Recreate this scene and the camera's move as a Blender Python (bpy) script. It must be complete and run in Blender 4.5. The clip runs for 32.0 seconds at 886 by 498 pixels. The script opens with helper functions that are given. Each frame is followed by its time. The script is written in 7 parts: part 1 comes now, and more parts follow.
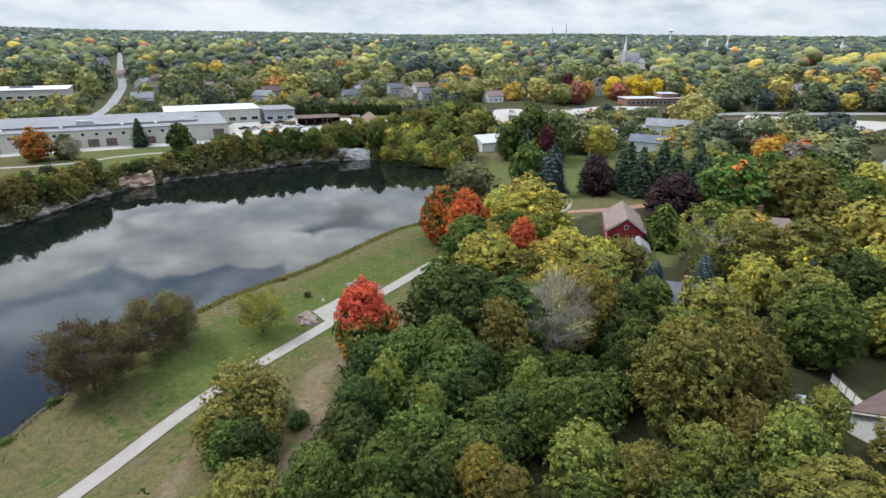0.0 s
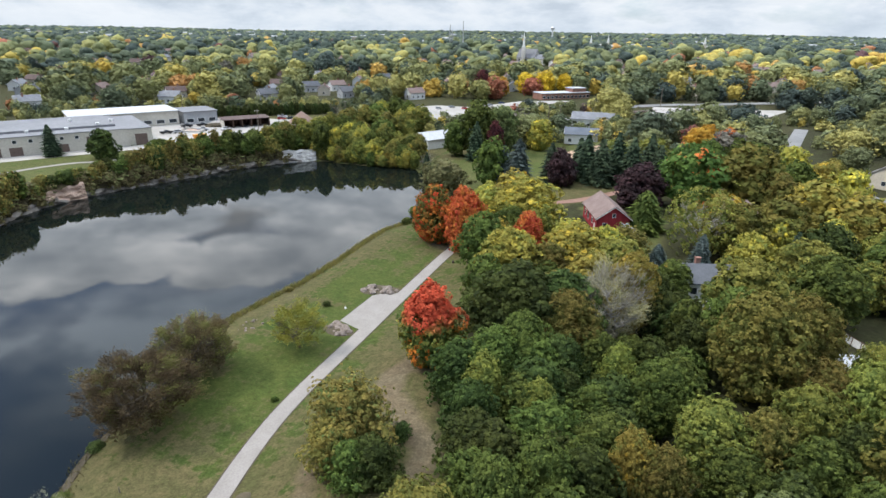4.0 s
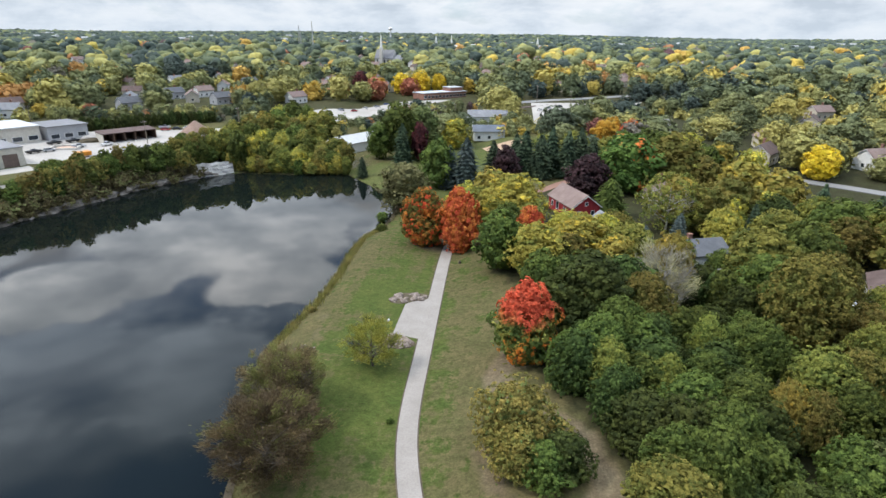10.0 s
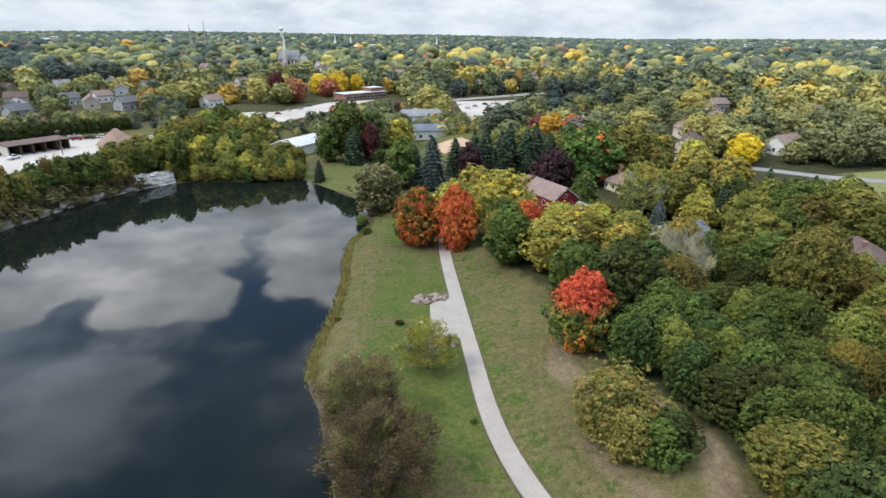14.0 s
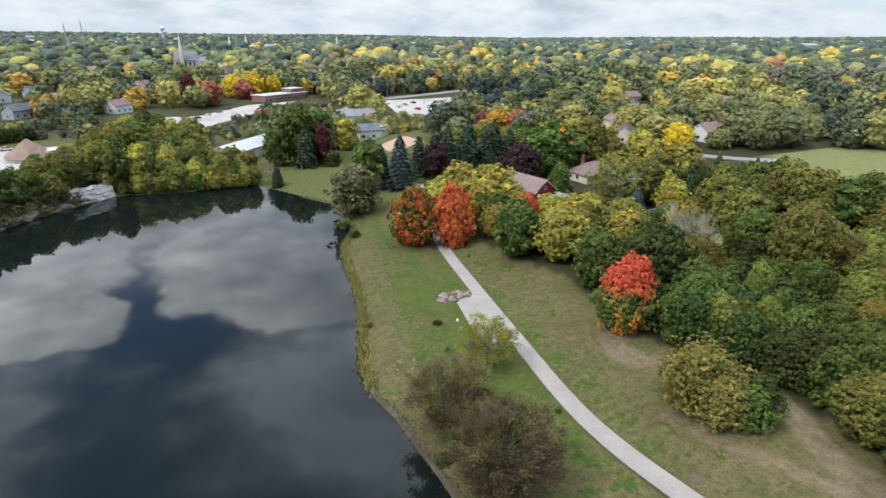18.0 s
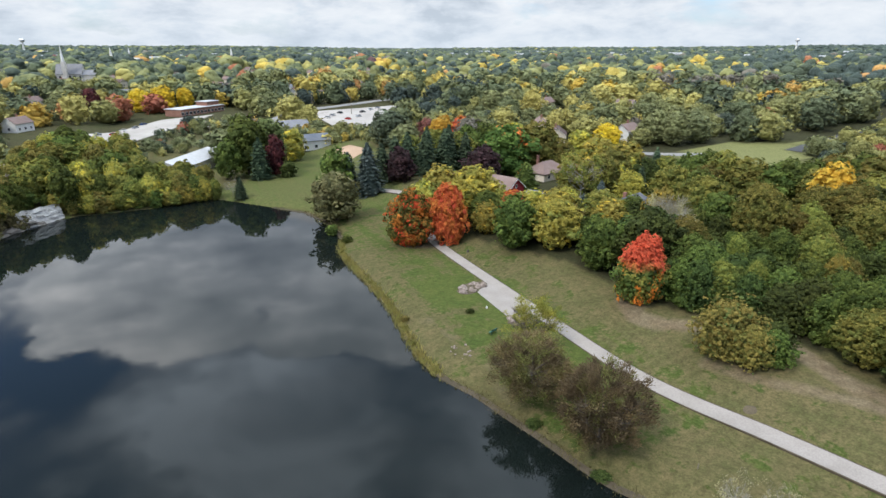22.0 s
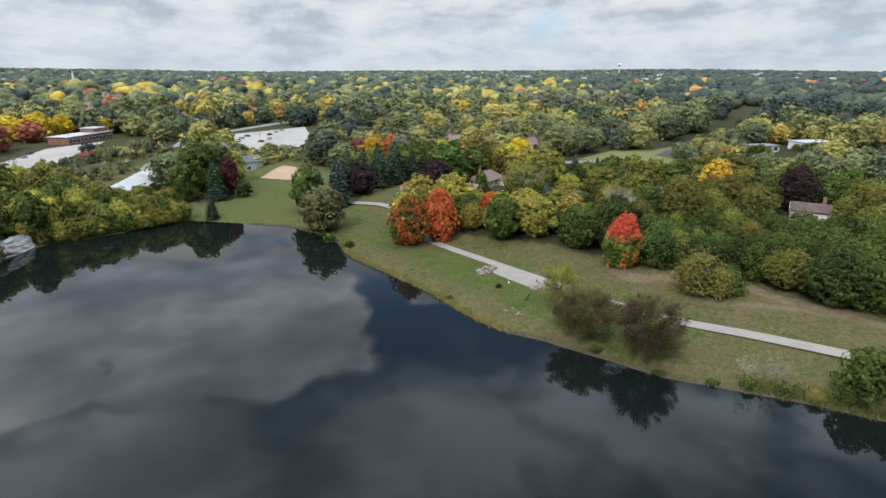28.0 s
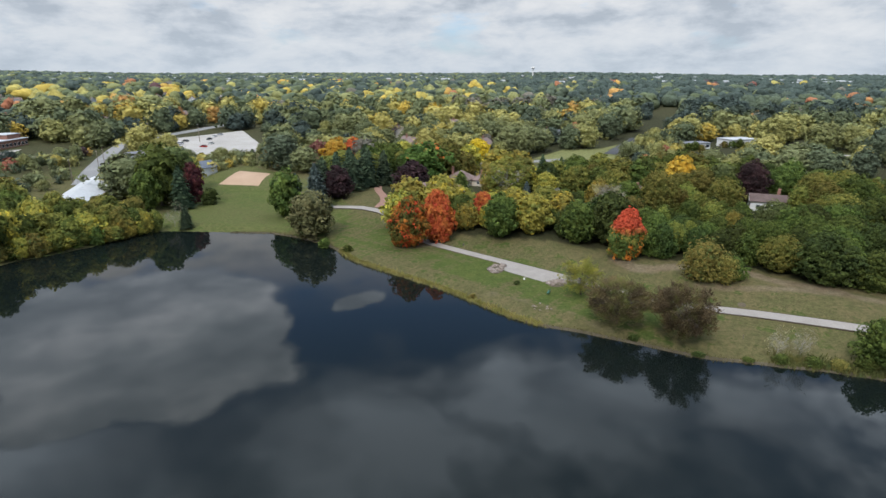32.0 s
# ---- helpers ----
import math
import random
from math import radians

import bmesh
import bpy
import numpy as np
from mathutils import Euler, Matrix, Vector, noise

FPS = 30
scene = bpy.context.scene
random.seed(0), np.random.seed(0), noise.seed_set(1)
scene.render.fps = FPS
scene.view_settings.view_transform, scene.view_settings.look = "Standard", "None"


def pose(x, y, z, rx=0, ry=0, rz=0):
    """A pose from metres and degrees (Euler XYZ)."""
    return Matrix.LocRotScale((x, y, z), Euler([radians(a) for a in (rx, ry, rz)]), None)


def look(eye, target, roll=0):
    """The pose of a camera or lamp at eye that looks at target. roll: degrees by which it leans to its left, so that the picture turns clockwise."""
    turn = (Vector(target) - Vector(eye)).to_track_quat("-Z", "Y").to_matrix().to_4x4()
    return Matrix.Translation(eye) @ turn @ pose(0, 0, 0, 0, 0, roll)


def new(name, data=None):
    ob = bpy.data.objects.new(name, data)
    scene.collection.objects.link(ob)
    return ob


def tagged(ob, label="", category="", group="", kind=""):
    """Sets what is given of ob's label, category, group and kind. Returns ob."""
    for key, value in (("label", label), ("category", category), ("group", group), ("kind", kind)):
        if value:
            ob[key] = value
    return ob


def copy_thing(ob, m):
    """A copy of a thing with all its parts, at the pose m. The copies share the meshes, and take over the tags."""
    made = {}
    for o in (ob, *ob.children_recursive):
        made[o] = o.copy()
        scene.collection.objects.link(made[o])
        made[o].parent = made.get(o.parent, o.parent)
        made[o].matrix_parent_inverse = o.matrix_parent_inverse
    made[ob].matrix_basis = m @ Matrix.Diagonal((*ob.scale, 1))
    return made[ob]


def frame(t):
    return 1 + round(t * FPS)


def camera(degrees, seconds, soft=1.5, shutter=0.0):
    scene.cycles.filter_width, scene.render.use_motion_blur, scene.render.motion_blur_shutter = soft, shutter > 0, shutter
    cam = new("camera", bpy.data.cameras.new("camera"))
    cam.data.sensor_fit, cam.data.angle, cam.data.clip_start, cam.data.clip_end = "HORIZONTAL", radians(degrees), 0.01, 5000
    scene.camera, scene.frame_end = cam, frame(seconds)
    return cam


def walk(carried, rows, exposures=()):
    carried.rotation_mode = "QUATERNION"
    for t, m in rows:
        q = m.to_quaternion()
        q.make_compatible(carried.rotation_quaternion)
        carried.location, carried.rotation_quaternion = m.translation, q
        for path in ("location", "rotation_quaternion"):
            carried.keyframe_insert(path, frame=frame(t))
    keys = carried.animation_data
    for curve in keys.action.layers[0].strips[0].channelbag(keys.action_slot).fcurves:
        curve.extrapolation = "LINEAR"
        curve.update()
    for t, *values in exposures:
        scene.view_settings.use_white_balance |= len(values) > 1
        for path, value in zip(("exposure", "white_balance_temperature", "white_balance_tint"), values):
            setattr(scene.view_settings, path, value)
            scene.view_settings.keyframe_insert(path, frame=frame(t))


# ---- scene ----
cam = camera(77.30, 32.0)
PATH = [
    (0, pose(-10.68, 8.58, 47.74, 68.980, 0, 33.094) @ pose(0, 0, 0, 0, 0, 0.613)),
    (1, pose(-15.61, 5.59, 47.92, 68.851, 0, 30.303) @ pose(0, 0, 0, 0, 0, 0.741)),
    (2, pose(-20.63, 2.73, 48.03, 68.756, 0, 27.516) @ pose(0, 0, 0, 0, 0, 0.838)),
    (3, pose(-25.90, 0.19, 47.93, 68.755, 0, 24.732) @ pose(0, 0, 0, 0, 0, 0.855)),
    (4, pose(-31.29, -2.04, 47.76, 68.796, 0, 21.972) @ pose(0, 0, 0, 0, 0, 0.823)),
    (5, pose(-36.70, -3.75, 47.57, 68.856, 0, 19.274) @ pose(0, 0, 0, 0, 0, 0.737)),
    (6, pose(-42.15, -5.28, 47.41, 68.911, 0, 16.587) @ pose(0, 0, 0, 0, 0, 0.659)),
    (7, pose(-47.61, -6.99, 47.32, 68.910, 0, 13.856) @ pose(0, 0, 0, 0, 0, 0.667)),
    (8, pose(-53.06, -8.57, 47.35, 68.910, 0, 11.129) @ pose(0, 0, 0, 0, 0, 0.698)),
    (9, pose(-58.40, -9.83, 47.65, 68.971, 0, 8.441) @ pose(0, 0, 0, 0, 0, 0.717)),
    (10, pose(-63.82, -10.74, 47.87, 69.041, 0, 5.765) @ pose(0, 0, 0, 0, 0, 0.719)),
    (11, pose(-69.61, -11.10, 47.52, 69.080, 0, 3.081) @ pose(0, 0, 0, 0, 0, 0.677)),
    (12, pose(-75.39, -11.14, 47.12, 69.112, 0, 0.407) @ pose(0, 0, 0, 0, 0, 0.633)),
    (13, pose(-80.72, -11.12, 47.14, 69.148, 0, -2.242) @ pose(0, 0, 0, 0, 0, 0.642)),
    (14, pose(-86.02, -10.84, 47.21, 69.181, 0, -4.883) @ pose(0, 0, 0, 0, 0, 0.645)),
    (15, pose(-91.76, -10.15, 47.01, 69.208, 0, -7.543) @ pose(0, 0, 0, 0, 0, 0.589)),
    (16, pose(-97.45, -9.18, 46.75, 69.224, 0, -10.178) @ pose(0, 0, 0, 0, 0, 0.508)),
    (17, pose(-102.53, -7.84, 46.55, 69.199, 0, -12.699) @ pose(0, 0, 0, 0, 0, 0.409)),
    (18, pose(-107.66, -6.53, 46.42, 69.205, 0, -15.263) @ pose(0, 0, 0, 0, 0, 0.321)),
    (19, pose(-113.49, -5.59, 46.45, 69.300, 0, -18.082) @ pose(0, 0, 0, 0, 0, 0.297)),
    (20, pose(-119.52, -5.03, 46.48, 69.490, 0, -20.891) @ pose(0, 0, 0, 0, 0, 0.269)),
    (21, pose(-125.30, -5.15, 46.21, 69.858, 0, -23.416) @ pose(0, 0, 0, 0, 0, 0.152)),
    (22, pose(-131.26, -5.47, 46.03, 70.226, 0, -25.886) @ pose(0, 0, 0, 0, 0, 0.048)),
    (23, pose(-137.68, -5.40, 46.41, 70.352, 0, -28.501) @ pose(0, 0, 0, 0, 0, 0.058)),
    (24, pose(-144.57, -5.60, 46.80, 70.522, 0, -31.082) @ pose(0, 0, 0, 0, 0, 0.110)),
    (25, pose(-152.34, -7.09, 46.72, 71.040, 0, -33.485) @ pose(0, 0, 0, 0, 0, 0.182)),
    (26, pose(-160.03, -8.27, 46.56, 71.617, 0, -35.814) @ pose(0, 0, 0, 0, 0, 0.230)),
    (27, pose(-166.65, -7.65, 46.62, 72.063, 0, -38.131) @ pose(0, 0, 0, 0, 0, 0.163)),
    (28, pose(-172.61, -5.90, 46.76, 72.391, 0, -40.418) @ pose(0, 0, 0, 0, 0, 0.094)),
    (29, pose(-178.05, -3.09, 47.01, 72.509, 0, -42.706) @ pose(0, 0, 0, 0, 0, 0.136)),
    (30, pose(-182.73, 0.50, 47.15, 72.543, 0, -44.918) @ pose(0, 0, 0, 0, 0, 0.202)),
    (31, pose(-186.16, 4.69, 46.91, 72.596, 0, -46.950) @ pose(0, 0, 0, 0, 0, 0.234)),
    (32, pose(-189.12, 9.17, 46.53, 72.642, 0, -48.920) @ pose(0, 0, 0, 0, 0, 0.259)),
]
SKY_STRENGTH, SUN_STRENGTH, SUN_SOFT, CLOUD_SHIFT = 1.3, 2.3, 7.0, (3.1, 1.7, 0.0)
EXPOSURES = [(0, 0.24), (12, 0.24), (20, 0.24), (24, 0.14), (28, 0.0), (32, -0.06)]
walk(cam, PATH, EXPOSURES)

# ---- world and sun ----
SUN_EL, SUN_AZ = radians(50), radians(-105)   # azimuth from +y, clockwise seen from above
SUN_DIR = Vector((math.sin(SUN_AZ) * math.cos(SUN_EL), math.cos(SUN_AZ) * math.cos(SUN_EL), math.sin(SUN_EL)))
world = bpy.data.worlds.new("sky")
scene.world = world
world.use_nodes = True
wn, wl = world.node_tree.nodes, world.node_tree.links
wn.clear()


def wnode(kind, **props):
    n = wn.new(kind)
    for k, v in props.items():
        if k == "op":
            n.operation = v
        elif k == "blend":
            n.blend_type = v
    return n


def wmath(op, a, b=None, c=None):
    n = wnode("ShaderNodeMath", op=op)
    for i, v in enumerate((a, b, c)):
        if v is None:
            continue
        if isinstance(v, (int, float)):
            n.inputs[i].default_value = v
        else:
            wl.new(v, n.inputs[i])
    return n.outputs[0]


sky = wn.new("ShaderNodeTexSky")
sky.sky_type = "NISHITA"
sky.sun_disc = False
sky.sun_elevation, sky.sun_rotation = SUN_EL, SUN_AZ
sky.altitude, sky.air_density, sky.dust_density = 200, 1.0, 1.5
coord = wn.new("ShaderNodeTexCoord")
sep = wn.new("ShaderNodeSeparateXYZ")
wl.new(coord.outputs["Generated"], sep.inputs[0])
up = wmath("MAXIMUM", wmath("ADD", sep.outputs[2], 0.035), 0.02)
# the cloud layer is a level sheet: a direction meets it at (x / z, y / z)
flat = wn.new("ShaderNodeCombineXYZ")
wl.new(wmath("DIVIDE", sep.outputs[0], up), flat.inputs[0])
wl.new(wmath("DIVIDE", sep.outputs[1], up), flat.inputs[1])


def wnoise(scale, detail, rough, shift, distort=0.0, sheet=None):
    m = wn.new("ShaderNodeMapping")
    m.inputs["Location"].default_value = shift
    wl.new((sheet or flat).outputs[0], m.inputs["Vector"])
    n = wn.new("ShaderNodeTexNoise")
    n.inputs["Scale"].default_value = scale
    n.inputs["Detail"].default_value = detail
    n.inputs["Roughness"].default_value = rough
    n.inputs["Distortion"].default_value = distort
    wl.new(m.outputs[0], n.inputs["Vector"])
    return n.outputs["Fac"]


def wramp(fac, stops):
    r = wn.new("ShaderNodeValToRGB")
    while len(r.color_ramp.elements) < len(stops):
        r.color_ramp.elements.new(0.5)
    for e, (p, c) in zip(r.color_ramp.elements, stops):
        e.position, e.color = p, (*c, 1) if len(c) == 3 else c
    wl.new(fac, r.inputs[0])
    return r.outputs[0]


def wmix(fac, a, b):
    n = wn.new("ShaderNodeMixRGB")
    wl.new(fac, n.inputs[0])
    for i, v in ((1, a), (2, b)):
        if isinstance(v, tuple):
            n.inputs[i].default_value = (*v, 1)
        else:
            wl.new(v, n.inputs[i])
    return n.outputs[0]


# heaped clouds stand in an arc over the pond, each a few discs of the sheet with ragged edges
warp = wn.new("ShaderNodeTexNoise")
warp.inputs["Scale"].default_value, warp.inputs["Detail"].default_value, warp.inputs["Roughness"].default_value = 2.6, 6.0, 0.58
wl.new(flat.outputs[0], warp.inputs["Vector"])
shift = wn.new("ShaderNodeVectorMath")
shift.operation = "MULTIPLY_ADD"
wl.new(warp.outputs["Color"], shift.inputs[0])
shift.inputs[1].default_value, shift.inputs[2].default_value = (0.42, 0.42, 0), (-0.21, -0.21, 0)
warped = wn.new("ShaderNodeVectorMath")
warped.operation = "ADD"
wl.new(flat.outputs[0], warped.inputs[0])
wl.new(shift.outputs[0], warped.inputs[1])
HEAPS = [(-2.26, 1.33, 0.30), (-1.96, 1.56, 0.22), (-1.63, 1.74, 0.28), (-1.40, 1.90, 0.22), (-0.89, 1.96, 0.26), (-0.33, 2.10, 0.20), (-0.05, 1.96, 0.26),
         (0.34, 1.79, 0.23), (0.69, 1.73, 0.30), (0.99, 1.88, 0.20), (-2.6, 1.9, 0.60), (-1.3, 2.5, 0.66), (0.0, 2.6, 0.70), (0.8, 2.25, 0.46), (-3.6, 1.2, 0.8),
         (-2.2, 3.1, 0.9), (1.45, 1.72, 0.10), (2.6, 2.6, 0.8), (0.46, 2.24, 0.36), (-2.75, 0.80, 0.50), (-3.2, 0.1, 0.8)]
heap = None
for hx_, hy_, hr_ in HEAPS:
    dist_ = wn.new("ShaderNodeVectorMath")
    dist_.operation = "DISTANCE"
    wl.new(warped.outputs[0], dist_.inputs[0])
    dist_.inputs[1].default_value = (hx_, hy_, 0)
    one = wmath("SUBTRACT", 1.0, wmath("DIVIDE", dist_.outputs["Value"], hr_))
    heap = one if heap is None else wmath("SMOOTH_MAX", heap, one, 0.1)
heaped = wramp(wmath("ADD", wmath("MULTIPLY", heap, 0.5), 0.5), [(0.465, (0, 0, 0)), (0.555, (1, 1, 1))])
band = wn.new("ShaderNodeVectorMath")
band.operation = "MULTIPLY"
wl.new(coord.outputs["Generated"], band.inputs[0])
band.inputs[1].default_value = (2.4, 2.4, 7.0)
big = wnoise(2.1, 8.0, 0.56, CLOUD_SHIFT, 0.15, band)
streaks = wramp(big, [(0.28, (0, 0, 0)), (0.42, (1, 1, 1))])
away = wnode("ShaderNodeVectorMath")
away.operation = "LENGTH"
wl.new(flat.outputs[0], away.inputs[0])
far_out = wramp(wmath("MULTIPLY", away.outputs["Value"], 0.1), [(0.21, (0, 0, 0)), (0.29, (1, 1, 1))])
# unseen bright cap round the zenith, added to lift the shadows below
overhead_fill = wramp(wmath("MULTIPLY", away.outputs["Value"], 0.1), [(0.080, (1, 1, 1)), (0.100, (0, 0, 0))])
# thin grey veils with soft edges between the heaps and the zenith
VEILS = [(-1.45, 1.30, 0.62), (-2.0, 0.80, 0.42), (-0.86, 1.40, 0.40), (0.16, 1.37, 0.58), (0.80, 0.95, 0.52), (1.34, 0.62, 0.46), (1.72, 0.05, 0.34)]
drift = wn.new("ShaderNodeVectorMath")
drift.operation = "MULTIPLY_ADD"
wl.new(warp.outputs["Color"], drift.inputs[0])
drift.inputs[1].default_value, drift.inputs[2].default_value = (1.1, 1.1, 0), (-0.55, -0.55, 0)
torn = wn.new("ShaderNodeVectorMath")
torn.operation = "ADD"
wl.new(flat.outputs[0], torn.inputs[0])
wl.new(drift.outputs[0], torn.inputs[1])
thin = None
for vx_, vy_, vr_ in VEILS:
    gap = wn.new("ShaderNodeVectorMath")
    gap.operation = "DISTANCE"
    wl.new(torn.outputs[0], gap.inputs[0])
    gap.inputs[1].default_value = (vx_, vy_, 0)
    one = wmath("SUBTRACT", 1.0, wmath("DIVIDE", gap.outputs["Value"], vr_))
    thin = one if thin is None else wmath("SMOOTH_MAX", thin, one, 0.3)
thin = wramp(wmath("ADD", wmath("MULTIPLY", thin, 0.5), 0.5), [(0.42, (0, 0, 0)), (0.76, (0.90, 0.90, 0.90))])
ragged = wramp(wnoise(1.9, 6.0, 0.58, (4.0, 2.0, 0.0), 0.4), [(0.34, (0.55, 0.55, 0.55)), (0.58, (1, 1, 1))])
veil = wmath("MULTIPLY", wmath("MULTIPLY", wmath("MAXIMUM", overhead_fill, thin), ragged), 0.95)
cover = wmath("MAXIMUM", wmath("MAXIMUM", heaped, wmath("MULTIPLY", streaks, far_out)), veil)
tone = wnoise(2.9, 9.0, 0.60, (11.0, -3.0, 0.12), 0.15, band)
bright = wramp(tone, [(0.36, (0.33, 0.37, 0.425)), (0.46, (0.48, 0.515, 0.565)), (0.52, (0.57, 0.59, 0.62)), (0.64, (0.67, 0.675, 0.685))])
puffs = wramp(wnoise(2.4, 7.0, 0.6, (5.0, 1.0, 0.0)), [(0.32, (0.80, 0.88, 0.98)), (0.50, (1.32, 1.40, 1.48)), (0.66, (2.10, 2.13, 2.16))])
# the sunlit near side of the heaps, greyer further out
near_side = wramp(wmath("MULTIPLY", away.outputs["Value"], 0.1), [(0.20, (1, 1, 1)), (0.30, (0.56, 0.58, 0.61)), (0.45, (0.48, 0.50, 0.53))])
lit = wn.new("ShaderNodeMixRGB")
lit.blend_type = "MULTIPLY"
lit.inputs[0].default_value = 1.0
wl.new(puffs, lit.inputs[1])
wl.new(near_side, lit.inputs[2])
lit = lit.outputs[0]
# heaps painted brighter in the west, dimmer in the east, to match their reflections in the pond
facing = wn.new("ShaderNodeSeparateXYZ")
wl.new(flat.outputs[0], facing.inputs[0])
west_gain = wramp(wmath("ADD", wmath("MULTIPLY", facing.outputs[0], 0.25), 0.6), [(0.30, (1.24, 1.23, 1.22)), (0.50, (1.04, 1.04, 1.04)), (0.66, (0.66, 0.69, 0.73))])
lit_gained = wn.new("ShaderNodeMixRGB")
lit_gained.blend_type = "MULTIPLY"
lit_gained.inputs[0].default_value = 1.0
wl.new(lit, lit_gained.inputs[1])
wl.new(west_gain, lit_gained.inputs[2])
lit = lit_gained.outputs[0]
blue = wn.new("ShaderNodeMixRGB")
blue.blend_type = "MULTIPLY"
blue.inputs[0].default_value = 1.0
blue.inputs[2].default_value = (0.082, 0.098, 0.122, 1)
wl.new(sky.outputs[0], blue.inputs[1])
# the brighter of the two veil colours is for the added zenith cap
grey = wmix(heaped, wmix(veil, bright, wmix(overhead_fill, (1.58, 1.80, 2.06), (2.45, 2.70, 2.95))), lit)
clouded = wmix(cover, blue.outputs[0], grey)
# pale air near the horizon, where the layer is seen edge on
low = wramp(wmath("MULTIPLY", sep.outputs[2], 1.0), [(0.0, (1, 1, 1)), (0.16, (0, 0, 0))])
final = wmix(wmath("MULTIPLY", low, 0.55), clouded, (0.44, 0.515, 0.595))
bg = wn.new("ShaderNodeBackground")
bg.inputs["Strength"].default_value = SKY_STRENGTH
wl.new(final, bg.inputs["Color"])
wout = wn.new("ShaderNodeOutputWorld")
wl.new(bg.outputs[0], wout.inputs["Surface"])

sun_data = bpy.data.lights.new("sun", "SUN")
sun_data.energy, sun_data.angle, sun_data.color = SUN_STRENGTH, radians(SUN_SOFT), (1.0, 0.95, 0.87)
sun = new("sun", sun_data)
sun.matrix_world = look(SUN_DIR * 300, (0, 0, 0))

# ---- materials ----
class Mat:
    """A node material in the making: small helpers for procedural colour."""

    def __init__(self, name):
        self.m = bpy.data.materials.new(name)
        self.m.use_nodes = True
        self.n, self.l = self.m.node_tree.nodes, self.m.node_tree.links
        self.n.clear()
        self.out = self.n.new("ShaderNodeOutputMaterial")
        self.p = self.n.new("ShaderNodeBsdfPrincipled")
        self.l.new(self.p.outputs[0], self.out.inputs[0])
        self.tc = self.n.new("ShaderNodeTexCoord")

    def put(self, value, socket):
        if isinstance(value, (int, float)):
            socket.default_value = value
        elif isinstance(value, tuple):
            socket.default_value = (*value, 1) if len(value) == 3 and socket.type == "RGBA" else value
        else:
            self.l.new(value, socket)

    def noise(self, scale, detail=3.0, rough=0.55, space="Object", stretch=(1, 1, 1), distort=0.0):
        mp = self.n.new("ShaderNodeMapping")
        mp.inputs["Scale"].default_value = stretch
        self.l.new(self.tc.outputs[space], mp.inputs["Vector"])
        t = self.n.new("ShaderNodeTexNoise")
        t.inputs["Scale"].default_value, t.inputs["Detail"].default_value = scale, detail
        t.inputs["Roughness"].default_value, t.inputs["Distortion"].default_value = rough, distort
        self.l.new(mp.outputs[0], t.inputs["Vector"])
        return t.outputs["Fac"]

    def ramp(self, fac, stops, interp="LINEAR"):
        r = self.n.new("ShaderNodeValToRGB")
        r.color_ramp.interpolation = interp
        while len(r.color_ramp.elements) < len(stops):
            r.color_ramp.elements.new(0.5)
        for e, (pos, c) in zip(r.color_ramp.elements, stops):
            e.position, e.color = pos, (c, c, c, 1) if isinstance(c, (int, float)) else (*c, 1)
        self.l.new(fac, r.inputs[0])
        return r.outputs[0]

    def mix(self, fac, a, b, blend="MIX"):
        x = self.n.new("ShaderNodeMixRGB")
        x.blend_type = blend
        for v, s in ((fac, x.inputs[0]), (a, x.inputs[1]), (b, x.inputs[2])):
            self.put(v, s)
        return x.outputs[0]

    def math(self, op, a, b=0.0):
        x = self.n.new("ShaderNodeMath")
        x.operation = op
        self.put(a, x.inputs[0])
        self.put(b, x.inputs[1])
        return x.outputs[0]

    def attr(self, name):
        a = self.n.new("ShaderNodeAttribute")
        a.attribute_name = name
        return a.outputs["Fac"]

    def bump(self, height, strength, distance):
        b = self.n.new("ShaderNodeBump")
        b.inputs["Strength"].default_value, b.inputs["Distance"].default_value = strength, distance
        self.l.new(height, b.inputs["Height"])
        self.l.new(b.outputs[0], self.p.inputs["Normal"])

    def done(self, color, rough=0.8, metal=0.0, spec=0.3):
        self.put(color, self.p.inputs["Base Color"])
        self.put(rough, self.p.inputs["Roughness"])
        self.p.inputs["Metallic"].default_value = metal
        self.p.inputs["Specular IOR Level"].default_value = spec
        return self.m


def surface(name, dark, light, scale=0.6, fine=8.0, rough=0.8, bump=0.0, metal=0.0, spec=0.3, stretch=(1, 1, 1)):
    """Paint, stone, concrete and the like: broad stains and a fine grain."""
    k = Mat(name)
    broad = k.noise(scale, 4.0, 0.6, stretch=stretch)
    grain = k.noise(fine, 3.0, 0.6, stretch=stretch)
    c = k.mix(k.ramp(broad, [(0.3, 0.0), (0.7, 1.0)]), dark, light)
    c = k.mix(k.math("MULTIPLY", k.ramp(grain, [(0.35, 1.0), (0.6, 0.0)]), 0.35), c, tuple(v * 0.6 for v in dark))
    if bump:
        k.bump(grain, 0.6, bump)
    return k.done(c, rough, metal, spec)


